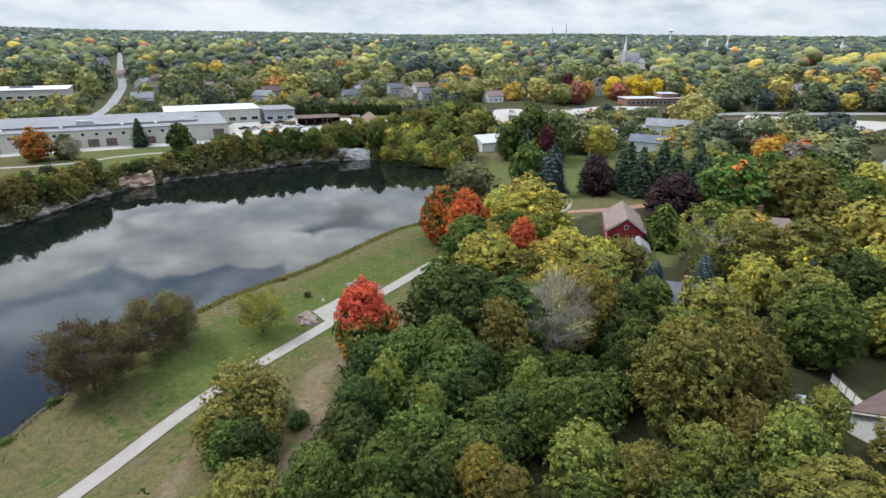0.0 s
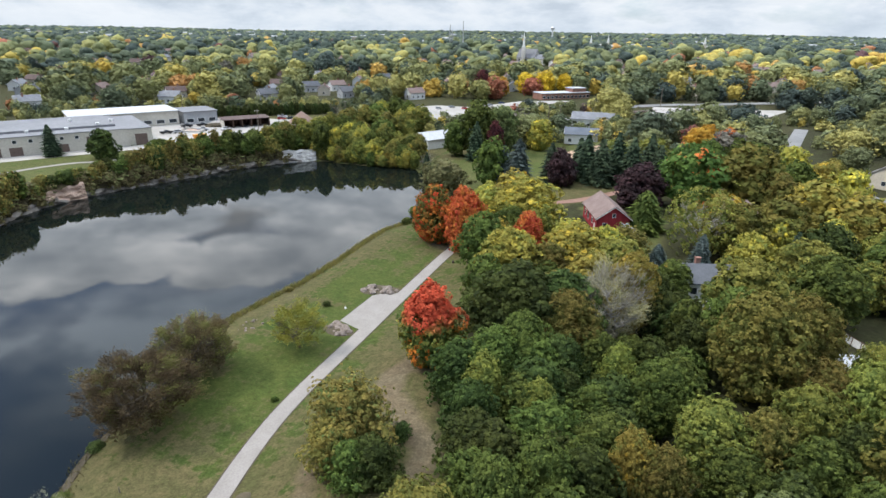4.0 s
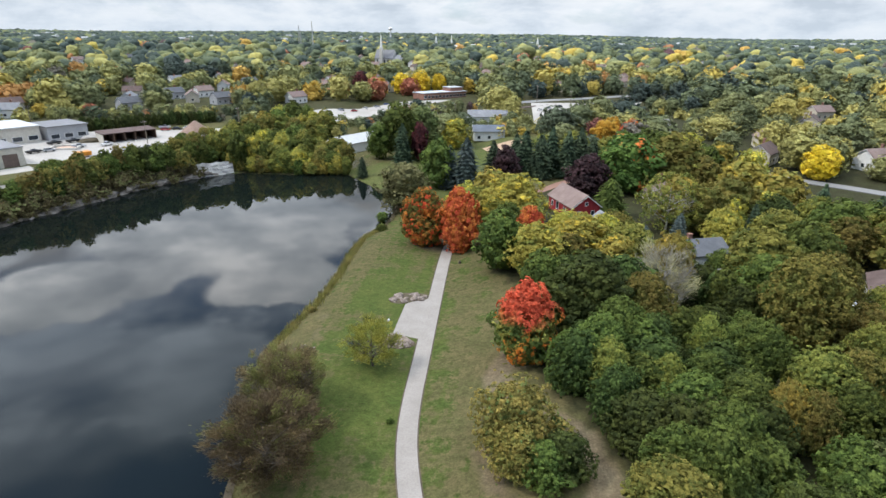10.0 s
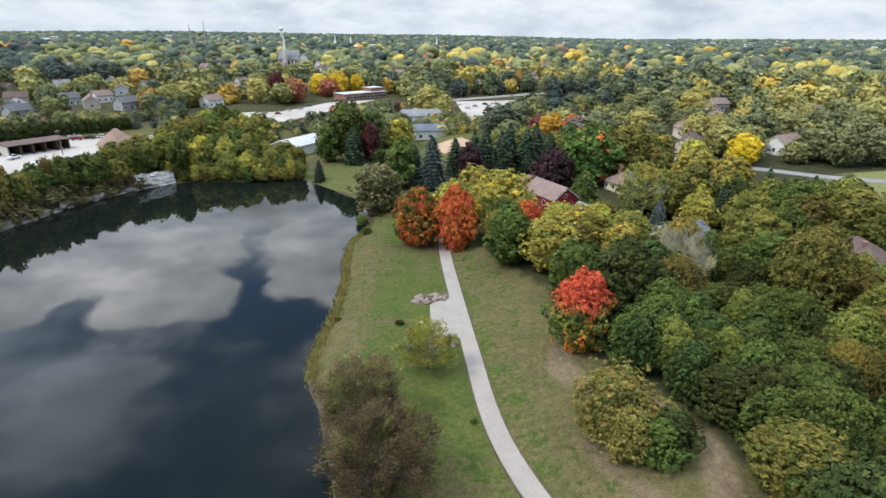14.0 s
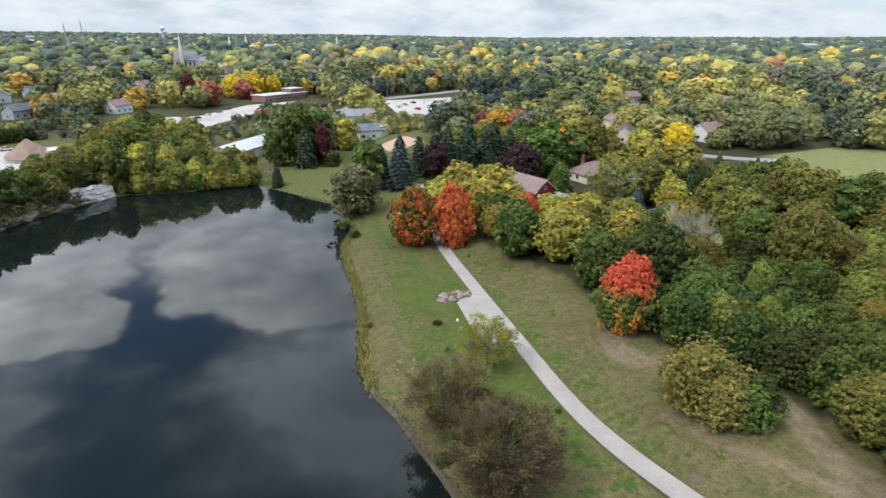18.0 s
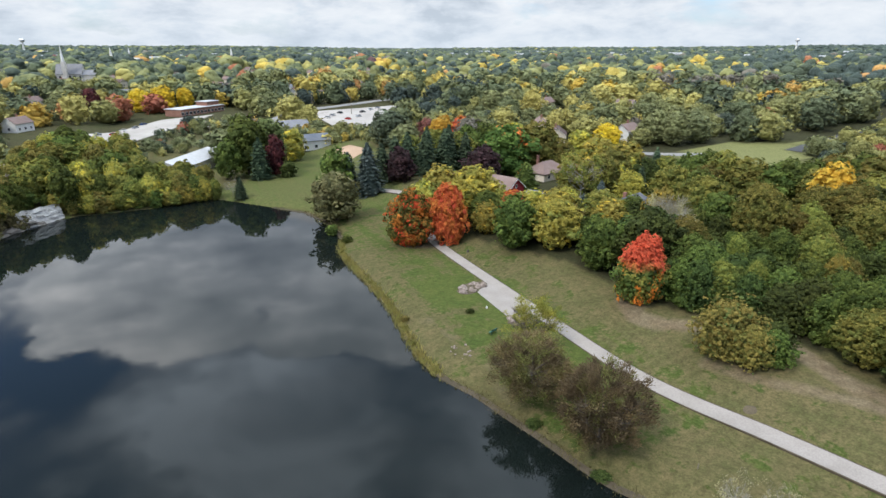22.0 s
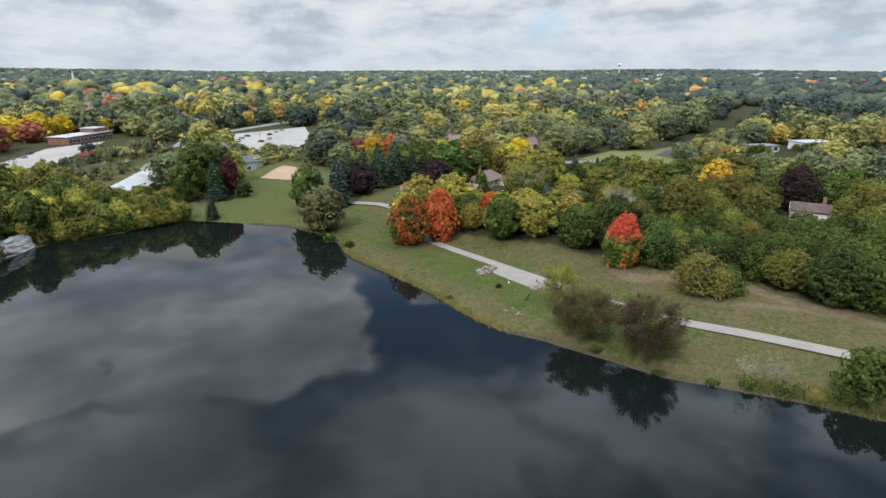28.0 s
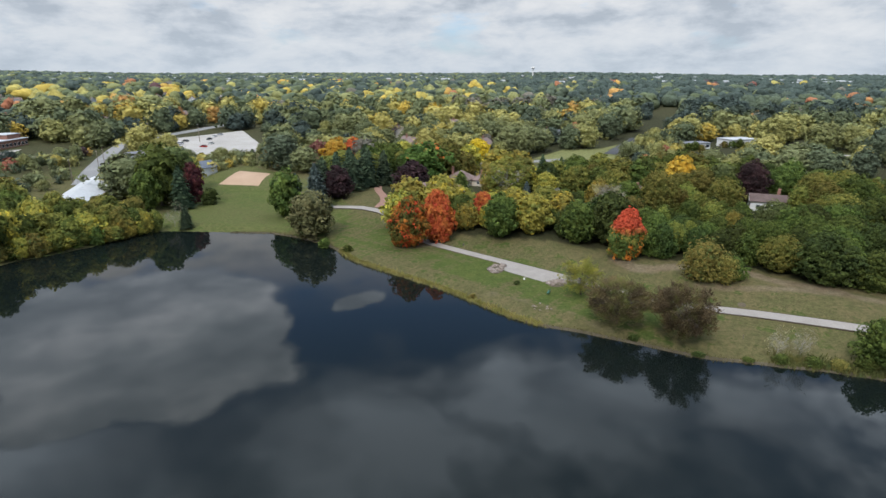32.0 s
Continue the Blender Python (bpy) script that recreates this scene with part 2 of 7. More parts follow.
def leaf_material(name, main, other, share=0.35, accent=None, accent_share=0.0, top=None, top_from=0.5, lean=0.25):
    """Foliage: each leaf cluster has its own tone, patches of a second colour, and where given a different crown top."""
    k = Mat(name)
    geo = k.n.new("ShaderNodeNewGeometry")
    info = k.n.new("ShaderNodeObjectInfo")
    isl = geo.outputs["Random Per Island"]
    patch = k.noise(3.2, 2.0, 0.6)
    sel = k.ramp(k.math("ADD", k.math("MULTIPLY", patch, 0.80), k.math("MULTIPLY", k.attr("tuft"), 0.20)),
                 [(max(0.02, 0.62 - share * 0.45), 0.0), (min(0.98, 0.74 - share * 0.45), 1.0)])
    c = k.mix(sel, main, other)
    if accent:
        blot = k.noise(4.5, 2.0, 0.5)
        a = k.ramp(k.math("ADD", k.math("MULTIPLY", blot, 0.7), k.math("MULTIPLY", k.attr("tuft"), 0.3)),
                   [(0.66 - accent_share * 0.4, 0.0), (0.72 - accent_share * 0.4, 1.0)])
        c = k.mix(a, c, accent)
    if top:
        s = k.n.new("ShaderNodeSeparateXYZ")
        k.l.new(k.tc.outputs["Object"], s.inputs[0])
        h = k.math("ADD", s.outputs[2], k.math("MULTIPLY", k.math("SUBTRACT", patch, 0.5), 0.60))
        c = k.mix(k.ramp(h, [(top_from - 0.06, 0.0), (top_from + 0.08, 1.0)]), c, top)
    grain = k.noise(70.0, 2.0, 0.6)
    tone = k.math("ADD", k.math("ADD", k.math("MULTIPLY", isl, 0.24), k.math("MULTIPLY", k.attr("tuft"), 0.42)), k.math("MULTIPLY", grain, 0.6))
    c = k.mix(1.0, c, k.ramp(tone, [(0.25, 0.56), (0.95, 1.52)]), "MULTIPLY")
    hue = k.n.new("ShaderNodeHueSaturation")
    k.put(k.math("ADD", 0.5 - lean * 0.06, k.math("MULTIPLY", info.outputs["Random"], lean * 0.12)), hue.inputs["Hue"])
    k.put(k.math("ADD", 0.80, k.math("MULTIPLY", info.outputs["Random"], 0.45)), hue.inputs["Value"])
    k.put(c, hue.inputs["Color"])
    m = k.done(hue.outputs[0], 0.72, 0.0, 0.10)
    tr = k.n.new("ShaderNodeBsdfTranslucent")
    k.l.new(hue.outputs[0], tr.inputs["Color"])
    mx = k.n.new("ShaderNodeMixShader")
    mx.inputs[0].default_value = 0.28
    k.l.new(k.p.outputs[0], mx.inputs[1])
    k.l.new(tr.outputs[0], mx.inputs[2])
    k.l.new(mx.outputs[0], k.out.inputs[0])
    return m


LEAF = {
    "green": leaf_material("leaf_green", (0.062, 0.089, 0.022), (0.098, 0.124, 0.028), 0.4, lean=0.3),
    "dark": leaf_material("leaf_dark_green", (0.042, 0.060, 0.018), (0.064, 0.084, 0.022), 0.4, lean=0.4),
    "lime": leaf_material("leaf_lime", (0.23, 0.265, 0.055), (0.33, 0.325, 0.06), 0.45),
    "olive": leaf_material("leaf_olive", (0.112, 0.124, 0.030), (0.168, 0.150, 0.036), 0.42, lean=0.4),
    "bush": leaf_material("leaf_bush", (0.142, 0.132, 0.036), (0.215, 0.165, 0.046), 0.42, (0.10, 0.13, 0.04), 0.15),
    "yellow": leaf_material("leaf_yellow", (0.31, 0.268, 0.056), (0.165, 0.185, 0.046), 0.26, (0.46, 0.35, 0.05), 0.10, lean=0.3),
    "gold": leaf_material("leaf_gold", (0.62, 0.46, 0.035), (0.50, 0.36, 0.04), 0.4, lean=0.15),
    "amber": leaf_material("leaf_amber", (0.50, 0.27, 0.035), (0.38, 0.24, 0.04), 0.4, lean=0.2),
    "rust": leaf_material("leaf_rust", (0.42, 0.165, 0.032), (0.36, 0.21, 0.04), 0.4, (0.13, 0.14, 0.04), 0.2, lean=0.2),
    "orange": leaf_material("leaf_orange", (0.14, 0.145, 0.036), (0.50, 0.215, 0.034), 0.36, (0.52, 0.12, 0.03), 0.20),
    "scarlet": leaf_material("leaf_scarlet", (0.50, 0.118, 0.044), (0.50, 0.19, 0.045), 0.38, (0.42, 0.075, 0.038), 0.12),
    "red_top": leaf_material("leaf_red_top", (0.10, 0.140, 0.036), (0.18, 0.175, 0.04), 0.4, (0.50, 0.15, 0.03), 0.16, (0.44, 0.062, 0.040), 0.60),
    "red_spots": leaf_material("leaf_red_spots", (0.068, 0.125, 0.030), (0.10, 0.160, 0.036), 0.4, (0.55, 0.14, 0.04), 0.03),
    "purple": leaf_material("leaf_purple", (0.031, 0.020, 0.021), (0.050, 0.027, 0.029), 0.4, lean=0.3),
    "wine": leaf_material("leaf_wine", (0.060, 0.022, 0.027), (0.10, 0.03, 0.03), 0.4),
    "brown": leaf_material("leaf_brown", (0.128, 0.100, 0.055), (0.178, 0.138, 0.066), 0.4, (0.14, 0.145, 0.046), 0.3),
    "scrub": leaf_material("leaf_scrub", (0.130, 0.100, 0.052), (0.155, 0.140, 0.060), 0.4, (0.10, 0.12, 0.042), 0.2),
    "willow": leaf_material("leaf_willow", (0.098, 0.098, 0.042), (0.138, 0.128, 0.058), 0.4),
    "grey": leaf_material("leaf_grey", (0.27, 0.245, 0.19), (0.33, 0.30, 0.16), 0.35),
    "blue_spruce": leaf_material("leaf_blue_spruce", (0.062, 0.086, 0.078), (0.10, 0.125, 0.115), 0.4),
    "spruce": leaf_material("leaf_spruce", (0.036, 0.058, 0.034), (0.058, 0.082, 0.044), 0.4, lean=0.3),
    "fresh": leaf_material("leaf_fresh", (0.125, 0.155, 0.038), (0.185, 0.195, 0.043), 0.45),
    "pale": leaf_material("leaf_pale", (0.092, 0.122, 0.044), (0.130, 0.155, 0.056), 0.4),
}
GREY_BARK = surface("grey_bark", (0.24, 0.225, 0.205), (0.36, 0.34, 0.31), 2.0, 14.0, 0.9, 0.02)
BARK = surface("bark", (0.06, 0.05, 0.04), (0.13, 0.11, 0.09), 2.0, 14.0, 0.95, 0.02)
PALE_BARK = surface("pale_bark", (0.30, 0.28, 0.24), (0.50, 0.48, 0.43), 2.0, 14.0, 0.9, 0.02)


def woods_material():
    """Distant crowns joined in one sheet: every tree carries its own tone."""
    k = Mat("woods_leaf")
    hue = k.attr("leaf_tone")
    geo = k.n.new("ShaderNodeNewGeometry")
    isl = geo.outputs["Random Per Island"]
    # the dark bluish end is haze over the farthest woods, put into leaf colour
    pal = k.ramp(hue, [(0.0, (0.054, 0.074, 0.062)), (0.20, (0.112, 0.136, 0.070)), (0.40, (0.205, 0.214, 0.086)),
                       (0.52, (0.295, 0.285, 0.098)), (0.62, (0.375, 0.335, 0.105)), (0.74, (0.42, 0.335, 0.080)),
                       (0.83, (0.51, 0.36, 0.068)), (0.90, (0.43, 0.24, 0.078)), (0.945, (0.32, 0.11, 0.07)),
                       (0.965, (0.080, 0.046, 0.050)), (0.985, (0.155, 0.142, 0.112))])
    fine = k.noise(0.9, 5.0, 0.7)
    leafy = k.math("ADD", k.math("MULTIPLY", fine, 0.65), k.math("ADD", k.math("MULTIPLY", isl, 0.2), k.math("MULTIPLY", k.attr("tuft"), 0.4)))
    c = k.mix(1.0, pal, k.ramp(leafy, [(0.28, 0.70), (0.9, 1.55)]), "MULTIPLY")
    k.bump(k.noise(0.6, 5.0, 0.75), 1.0, 1.5)
    return k.done(c, 0.75, 0.0, 0.15)


WOODS = woods_material()


def ground_material():
    k = Mat("ground")
    wear, litter, dry, field = k.attr("wear"), k.attr("litter"), k.attr("dry"), k.attr("field")
    broad = k.noise(0.045, 4.0, 0.6)
    mid = k.noise(0.28, 4.0, 0.65)
    fine = k.noise(3.5, 4.0, 0.7)
    tuft = k.noise(1.1, 4.0, 0.7)
    mow = k.math("ADD", k.math("MULTIPLY", k.noise(0.5, 2.0, 0.5, stretch=(1.0, 0.05, 1.0)), 0.65), k.math("MULTIPLY", k.noise(0.42, 2.0, 0.5, stretch=(0.05, 1.0, 1.0)), 0.55))
    lush = k.mix(k.ramp(mid, [(0.35, 0.0), (0.65, 1.0)]), (0.076, 0.109, 0.026), (0.117, 0.138, 0.036))
    straw = k.mix(k.ramp(mid, [(0.35, 0.0), (0.65, 1.0)]), (0.160, 0.134, 0.062), (0.114, 0.112, 0.044))
    d = k.math("ADD", k.math("MULTIPLY", dry, 0.8), k.math("ADD", k.math("MULTIPLY", broad, 0.55), k.math("MULTIPLY", k.math("SUBTRACT", mow, 0.32), 1.0)))
    d = k.math("ADD", d, k.math("ADD", k.math("MULTIPLY", mid, 0.75), k.math("MULTIPLY", k.math("SUBTRACT", tuft, 0.5), 0.75)))
    grass = k.mix(k.ramp(d, [(0.87, 0.0), (1.30, 1.0)]), lush, straw)
    grass = k.mix(k.ramp(d, [(1.18, 0.0), (1.5, 0.8)]), grass, (0.215, 0.162, 0.09))
    soil = k.mix(k.ramp(mid, [(0.3, 0.0), (0.7, 1.0)]), (0.20, 0.145, 0.092), (0.25, 0.20, 0.13))
    grass = k.mix(k.ramp(k.math("ADD", wear, k.math("MULTIPLY", k.math("SUBTRACT", mid, 0.5), 0.8)), [(0.35, 0.0), (0.8, 0.85)]), grass, soil)
    grass = k.mix(k.math("MULTIPLY", field, k.ramp(mid, [(0.3, 0.55), (0.7, 1.0)])), grass, (0.126, 0.152, 0.045))
    grass = k.mix(k.math("MULTIPLY", k.attr("meadow"), k.ramp(mid, [(0.3, 0.7), (0.7, 1.0)])), grass, (0.255, 0.262, 0.105))
    under = k.mix(k.ramp(mid, [(0.3, 0.0), (0.7, 1.0)]), (0.045, 0.042, 0.022), (0.065, 0.07, 0.03))
    c = k.mix(litter, grass, under)
    c = k.mix(1.0, c, k.ramp(fine, [(0.25, 0.42), (0.75, 0.90)]), "MULTIPLY")
    c = k.mix(1.0, c, k.ramp(tuft, [(0.3, 0.70), (0.7, 1.22)]), "MULTIPLY")
    k.bump(fine, 0.5, 0.06)
    return k.done(c, 0.95, 0.0, 0.1)


GROUND = ground_material()


def water_material():
    k = Mat("pond_water")
    r = k.noise(0.9, 3.0, 0.6)
    k.bump(r, 0.04, 0.03)
    breeze = k.noise(0.02, 3.0, 0.6, distort=1.5)
    m = k.done(k.mix(k.noise(0.03, 2.0), (0.004, 0.0065, 0.006), (0.006, 0.009, 0.008)), k.ramp(breeze, [(0.4, 0.015), (0.75, 0.06)]), 0.0, 0.5)
    k.p.inputs["IOR"].default_value = 1.33
    return m


WATER = water_material()
PAVING = surface("path_concrete", (0.250, 0.226, 0.204), (0.305, 0.278, 0.254), 0.35, 5.0, 0.9, 0.004)
GRAVEL = surface("gravel_lot", (0.31, 0.29, 0.265), (0.42, 0.395, 0.365), 0.05, 2.0, 0.95)
ASPHALT = surface("asphalt", (0.17, 0.17, 0.17), (0.26, 0.255, 0.25), 0.06, 2.0, 0.9)
FRESH_ASPHALT = surface("fresh_asphalt", (0.05, 0.052, 0.056), (0.075, 0.078, 0.082), 0.1, 2.0, 0.9)
EARTH = surface("infield_clay", (0.35, 0.235, 0.155), (0.44, 0.31, 0.215), 0.1, 2.0, 0.95)
BRICK_PATH = surface("brick_paving", (0.22, 0.125, 0.095), (0.29, 0.17, 0.13), 0.4, 3.0, 0.9)
ROCK = surface("limestone", (0.10, 0.086, 0.070), (0.28, 0.255, 0.225), 0.35, 2.5, 0.95, 0.15)
WHITE_ROCK = surface("white_limestone", (0.42, 0.40, 0.37), (0.66, 0.64, 0.60), 0.4, 2.5, 0.95, 0.15)
PINK_ROCK = surface("pink_limestone", (0.40, 0.27, 0.20), (0.60, 0.44, 0.345), 0.4, 2.5, 0.95, 0.15)
BOULDER = surface("boulder", (0.12, 0.092, 0.077), (0.37, 0.31, 0.265), 0.9, 6.0, 0.95, 0.05)
MULCH = surface("mulch", (0.062, 0.052, 0.034), (0.115, 0.092, 0.058), 0.8, 8.0, 0.97, 0.04)
REED = surface("reed", (0.215, 0.215, 0.052), (0.320, 0.262, 0.085), 0.3, 5.0, 0.9)
BANK = surface("bank_grass", (0.11, 0.105, 0.04), (0.175, 0.138, 0.06), 0.3, 5.0, 0.95)
WEED = surface("bank_weeds", (0.06, 0.09, 0.025), (0.15, 0.125, 0.035), 0.5, 5.0, 0.95)
WALL_TAN = surface("tan_block", (0.50, 0.47, 0.40), (0.60, 0.57, 0.50), 0.1, 1.5, 0.9)
WALL_WHITE = surface("white_siding", (0.66, 0.66, 0.64), (0.78, 0.78, 0.76), 0.3, 3.0, 0.8)
WALL_CREAM = surface("cream_siding", (0.52, 0.46, 0.36), (0.64, 0.58, 0.47), 0.3, 3.0, 0.8)
WALL_RED = surface("red_boards", (0.24, 0.020, 0.026), (0.33, 0.035, 0.042), 0.4, 4.0, 0.75, stretch=(3, 3, 0.4))
WALL_BRICK = surface("brick_wall", (0.24, 0.12, 0.09), (0.34, 0.19, 0.14), 0.4, 5.0, 0.9)
WALL_GREY = surface("grey_siding", (0.34, 0.35, 0.36), (0.44, 0.45, 0.46), 0.3, 3.0, 0.8)
WALL_STONE = surface("church_stone", (0.50, 0.48, 0.44), (0.66, 0.63, 0.58), 0.1, 1.5, 0.9)
ROOF_BROWN = surface("brown_shingles", (0.085, 0.058, 0.052), (0.14, 0.10, 0.09), 0.4, 5.0, 0.9)
ROOF_GREY = surface("grey_shingles", (0.17, 0.175, 0.19), (0.26, 0.265, 0.28), 0.4, 5.0, 0.9)
ROOF_DARK = surface("dark_shingles", (0.085, 0.09, 0.10), (0.13, 0.135, 0.15), 0.4, 5.0, 0.9)
ROOF_MAUVE = surface("mauve_shingles", (0.175, 0.124, 0.11), (0.24, 0.178, 0.16), 0.4, 5.0, 0.9)
ROOF_WHITE = surface("white_roofing", (0.42, 0.43, 0.44), (0.54, 0.55, 0.56), 0.08, 1.0, 0.5)
ROOF_SLATE = surface("grey_roofing", (0.165, 0.167, 0.178), (0.225, 0.227, 0.238), 0.05, 0.8, 0.8)
TRIM = surface("white_trim", (0.70, 0.70, 0.68), (0.80, 0.80, 0.78), 0.8, 4.0, 0.6)
DOOR_BROWN = surface("brown_door", (0.13, 0.095, 0.08), (0.18, 0.13, 0.11), 0.6, 4.0, 0.7)
STEEL = surface("galvanised_steel", (0.42, 0.43, 0.44), (0.58, 0.59, 0.60), 0.8, 5.0, 0.45, metal=0.6)
WOOD_POLE = surface("weathered_wood", (0.16, 0.13, 0.10), (0.26, 0.22, 0.18), 0.8, 6.0, 0.9)
TIMBER = surface("brown_timber", (0.09, 0.055, 0.04), (0.15, 0.095, 0.07), 0.6, 6.0, 0.9)
ORANGE_PAINT = surface("orange_paint", (0.55, 0.20, 0.02), (0.65, 0.27, 0.03), 0.8, 5.0, 0.5)
RUBBER = surface("rubber", (0.02, 0.02, 0.02), (0.035, 0.035, 0.035), 1.0, 6.0, 0.85)
GREEN_PAINT = surface("green_paint", (0.03, 0.10, 0.07), (0.05, 0.14, 0.10), 1.0, 6.0, 0.6)


def glass_material():
    k = Mat("window_glass")
    return k.done(k.mix(k.noise(0.4), (0.02, 0.026, 0.032), (0.04, 0.05, 0.06)), 0.08, 0.0, 0.6)


GLASS = glass_material()
CAR_PAINT = {}
for nm, c in (("white", (0.72, 0.72, 0.72)), ("silver", (0.42, 0.43, 0.45)), ("black", (0.02, 0.02, 0.022)), ("red", (0.40, 0.02, 0.02)), ("blue", (0.03, 0.07, 0.2))):
    CAR_PAINT[nm] = surface("car_paint_" + nm, tuple(v * 0.92 for v in c), c, 0.5, 6.0, 0.25, spec=0.5)
DOME_SHINGLE = surface("dome_shingles", (0.20, 0.135, 0.105), (0.29, 0.20, 0.16), 0.4, 5.0, 0.9)
SLATE_BLUE = surface("slate_blue_roofing", (0.10, 0.115, 0.14), (0.16, 0.18, 0.21), 0.2, 3.0, 0.85)
MUD = surface("bank_earth", (0.056, 0.046, 0.030), (0.105, 0.084, 0.056), 0.5, 5.0, 0.97, 0.03)

W = -1.2          # water level
POND = [(-66, -18), (-72, -6), (-76, 0), (-79, 5), (-83.4, 16), (-86.3, 20.6), (-88.9, 26.5), (-91.8, 31), (-93.2, 36), (-94.3, 42),
        (-96.2, 49), (-97.1, 54), (-99.8, 60), (-100.5, 67), (-99.5, 76), (-98.2, 85), (-98, 99), (-98.5, 111), (-98.3, 121), (-95, 131),
        (-94, 140), (-95, 150), (-98, 161), (-106, 171), (-113, 180), (-120, 188.5), (-131, 188), (-142, 186), (-160, 186.5), (-168, 182),
        (-176, 172), (-184, 156), (-187.5, 142), (-194, 124), (-198, 106), (-197, 92), (-190, 77), (-187, 68), (-187, 55), (-194, 30),
        (-212, -10), (-220, -60), (-170, -95), (-95, -60)]


def smooth(v, a, b):
    u = np.clip((v - a) / (b - a), 0.0, 1.0)
    return u * u * (3 - 2 * u)


def line_distance(px, py, pts, closed=False):
    """Distance of points to a broken line."""
    best = np.full(np.shape(px), 1e9)
    ends = list(zip(pts, pts[1:] + pts[:1])) if closed else list(zip(pts, pts[1:]))
    for (ax, ay), (bx, by) in ends:
        dx, dy = bx - ax, by - ay
        u = np.clip(((px - ax) * dx + (py - ay) * dy) / (dx * dx + dy * dy), 0, 1)
        best = np.minimum(best, np.hypot(px - ax - u * dx, py - ay - u * dy))
    return best


def inside(px, py, pts):
    odd = np.zeros(np.shape(px), bool)
    for (ax, ay), (bx, by) in zip(pts, pts[1:] + pts[:1]):
        if ay != by:
            odd ^= ((ay > py) != (by > py)) & (px < (bx - ax) * (py - ay) / (by - ay) + ax)
    return odd


def height(px, py):
    """The lie of the land."""
    px, py = np.asarray(px, float), np.asarray(py, float)
    off = line_distance(px, py, POND, True)
    wet = inside(px, py, POND)
    cliff = smooth(-px, 158, 178) * smooth(py, 10, 50)
    east = 3.2 * smooth(px, -77, -56)
    r = np.hypot(px + 80, py - 100)
    rise = 0.016 * np.clip(r - 160, 0, 700) + 0.0078 * np.clip(r - 860, 0, 4200)
    ridge = np.arctan2(px + 95, py - 60)
    rise = rise + 7 * (1 + np.sin(5.3 * ridge + 2.4) + 0.5 * np.sin(13.0 * ridge)) * smooth(r, 2000, 3800)
    rise = rise * (1 - 0.8 * smooth(-px, 120, 220) * (1 - smooth(r, 300, 700)))
    roll = 0.35 * np.sin(px * 0.031 + 1.0) * np.sin(py * 0.027) * smooth(off, 10, 60)
    bank = smooth(off, 0, 6.0)
    top = np.where(cliff > 0.01, 3.4 * cliff, 0.0)
    land = W + 0.05 + (1.15 + east + rise + roll) * bank + top * smooth(off, 0.3, 2.6)
    return np.where(wet, W - np.minimum(0.5 * off, 3.0), land)


def ground_z(x, y):
    return float(height(np.array([x]), np.array([y]))[0])


# ---- the land ----
def mesh_object(name, verts, faces, material, parent=None, smooth_faces=False, label="", category="", group="", kind=""):
    me = bpy.data.meshes.new(name)
    me.from_pydata([tuple(v) for v in verts], [], [tuple(f) for f in faces])
    me.materials.append(material)
    if smooth_faces:
        me.polygons.foreach_set("use_smooth", [True] * len(me.polygons))
    me.update()
    ob = new(name, me)
    ob.parent = parent
    return tagged(ob, label, category, group, kind)


def array_mesh(name, verts, faces, material, smooth_faces=False, tuft=None):
    """A mesh from number arrays; the faces all have the same number of corners. tuft: a number for each vertex, alike within a leaf tuft."""
    me = bpy.data.meshes.new(name)
    n, k = faces.shape
    me.vertices.add(len(verts))
    me.vertices.foreach_set("co", np.ascontiguousarray(verts, np.float32).ravel())
    me.loops.add(n * k)
    me.loops.foreach_set("vertex_index", np.ascontiguousarray(faces, np.int32).ravel())
    me.polygons.add(n)
    me.polygons.foreach_set("loop_start", np.arange(0, n * k, k, dtype=np.int32))
    if smooth_faces:
        me.polygons.foreach_set("use_smooth", np.ones(n, bool))
    me.materials.append(material)
    me.update(calc_edges=True)
    if tuft is not None:
        a = me.attributes.new("tuft", "FLOAT", "POINT")
        a.data.foreach_set("value", np.ascontiguousarray(tuft, np.float32))
    return me


def part(name, bm, material, parent, label=""):
    me = bpy.data.meshes.new(name)
    bm.to_mesh(me)
    bm.free()
    me.materials.append(material)
    ob = new(name, me)
    ob.parent = parent
    return tagged(ob, label)


def spread(a, b, fine_a, fine_b, step, grow):
    """Grid lines, close together between fine_a and fine_b and ever wider outside."""
    mid = list(np.arange(fine_a, fine_b + 0.1, step))
    lo, s = [fine_a], step
    while lo[-1] > a:
        s *= grow
        lo.append(lo[-1] - s)
    hi, s = [mid[-1]], step
    while hi[-1] < b:
        s *= grow
        hi.append(hi[-1] + s)
    return np.array(lo[:0:-1] + mid + hi[1:])


gx, gy = spread(-4600, 4600, -214, -36, 1.6, 1.11), spread(-900, 4900, -20, 200, 1.6, 1.11)
GX, GY = np.meshgrid(gx, gy)
GZ = height(GX, GY)
nx, ny = len(gx), len(gy)
idx = np.arange(nx * ny).reshape(ny, nx)
quads = np.stack([idx[:-1, :-1], idx[:-1, 1:], idx[1:, 1:], idx[1:, :-1]], -1).reshape(-1, 4)
ground_mesh = array_mesh("ground", np.stack([GX, GY, GZ], -1).reshape(-1, 3), quads, GROUND, True)

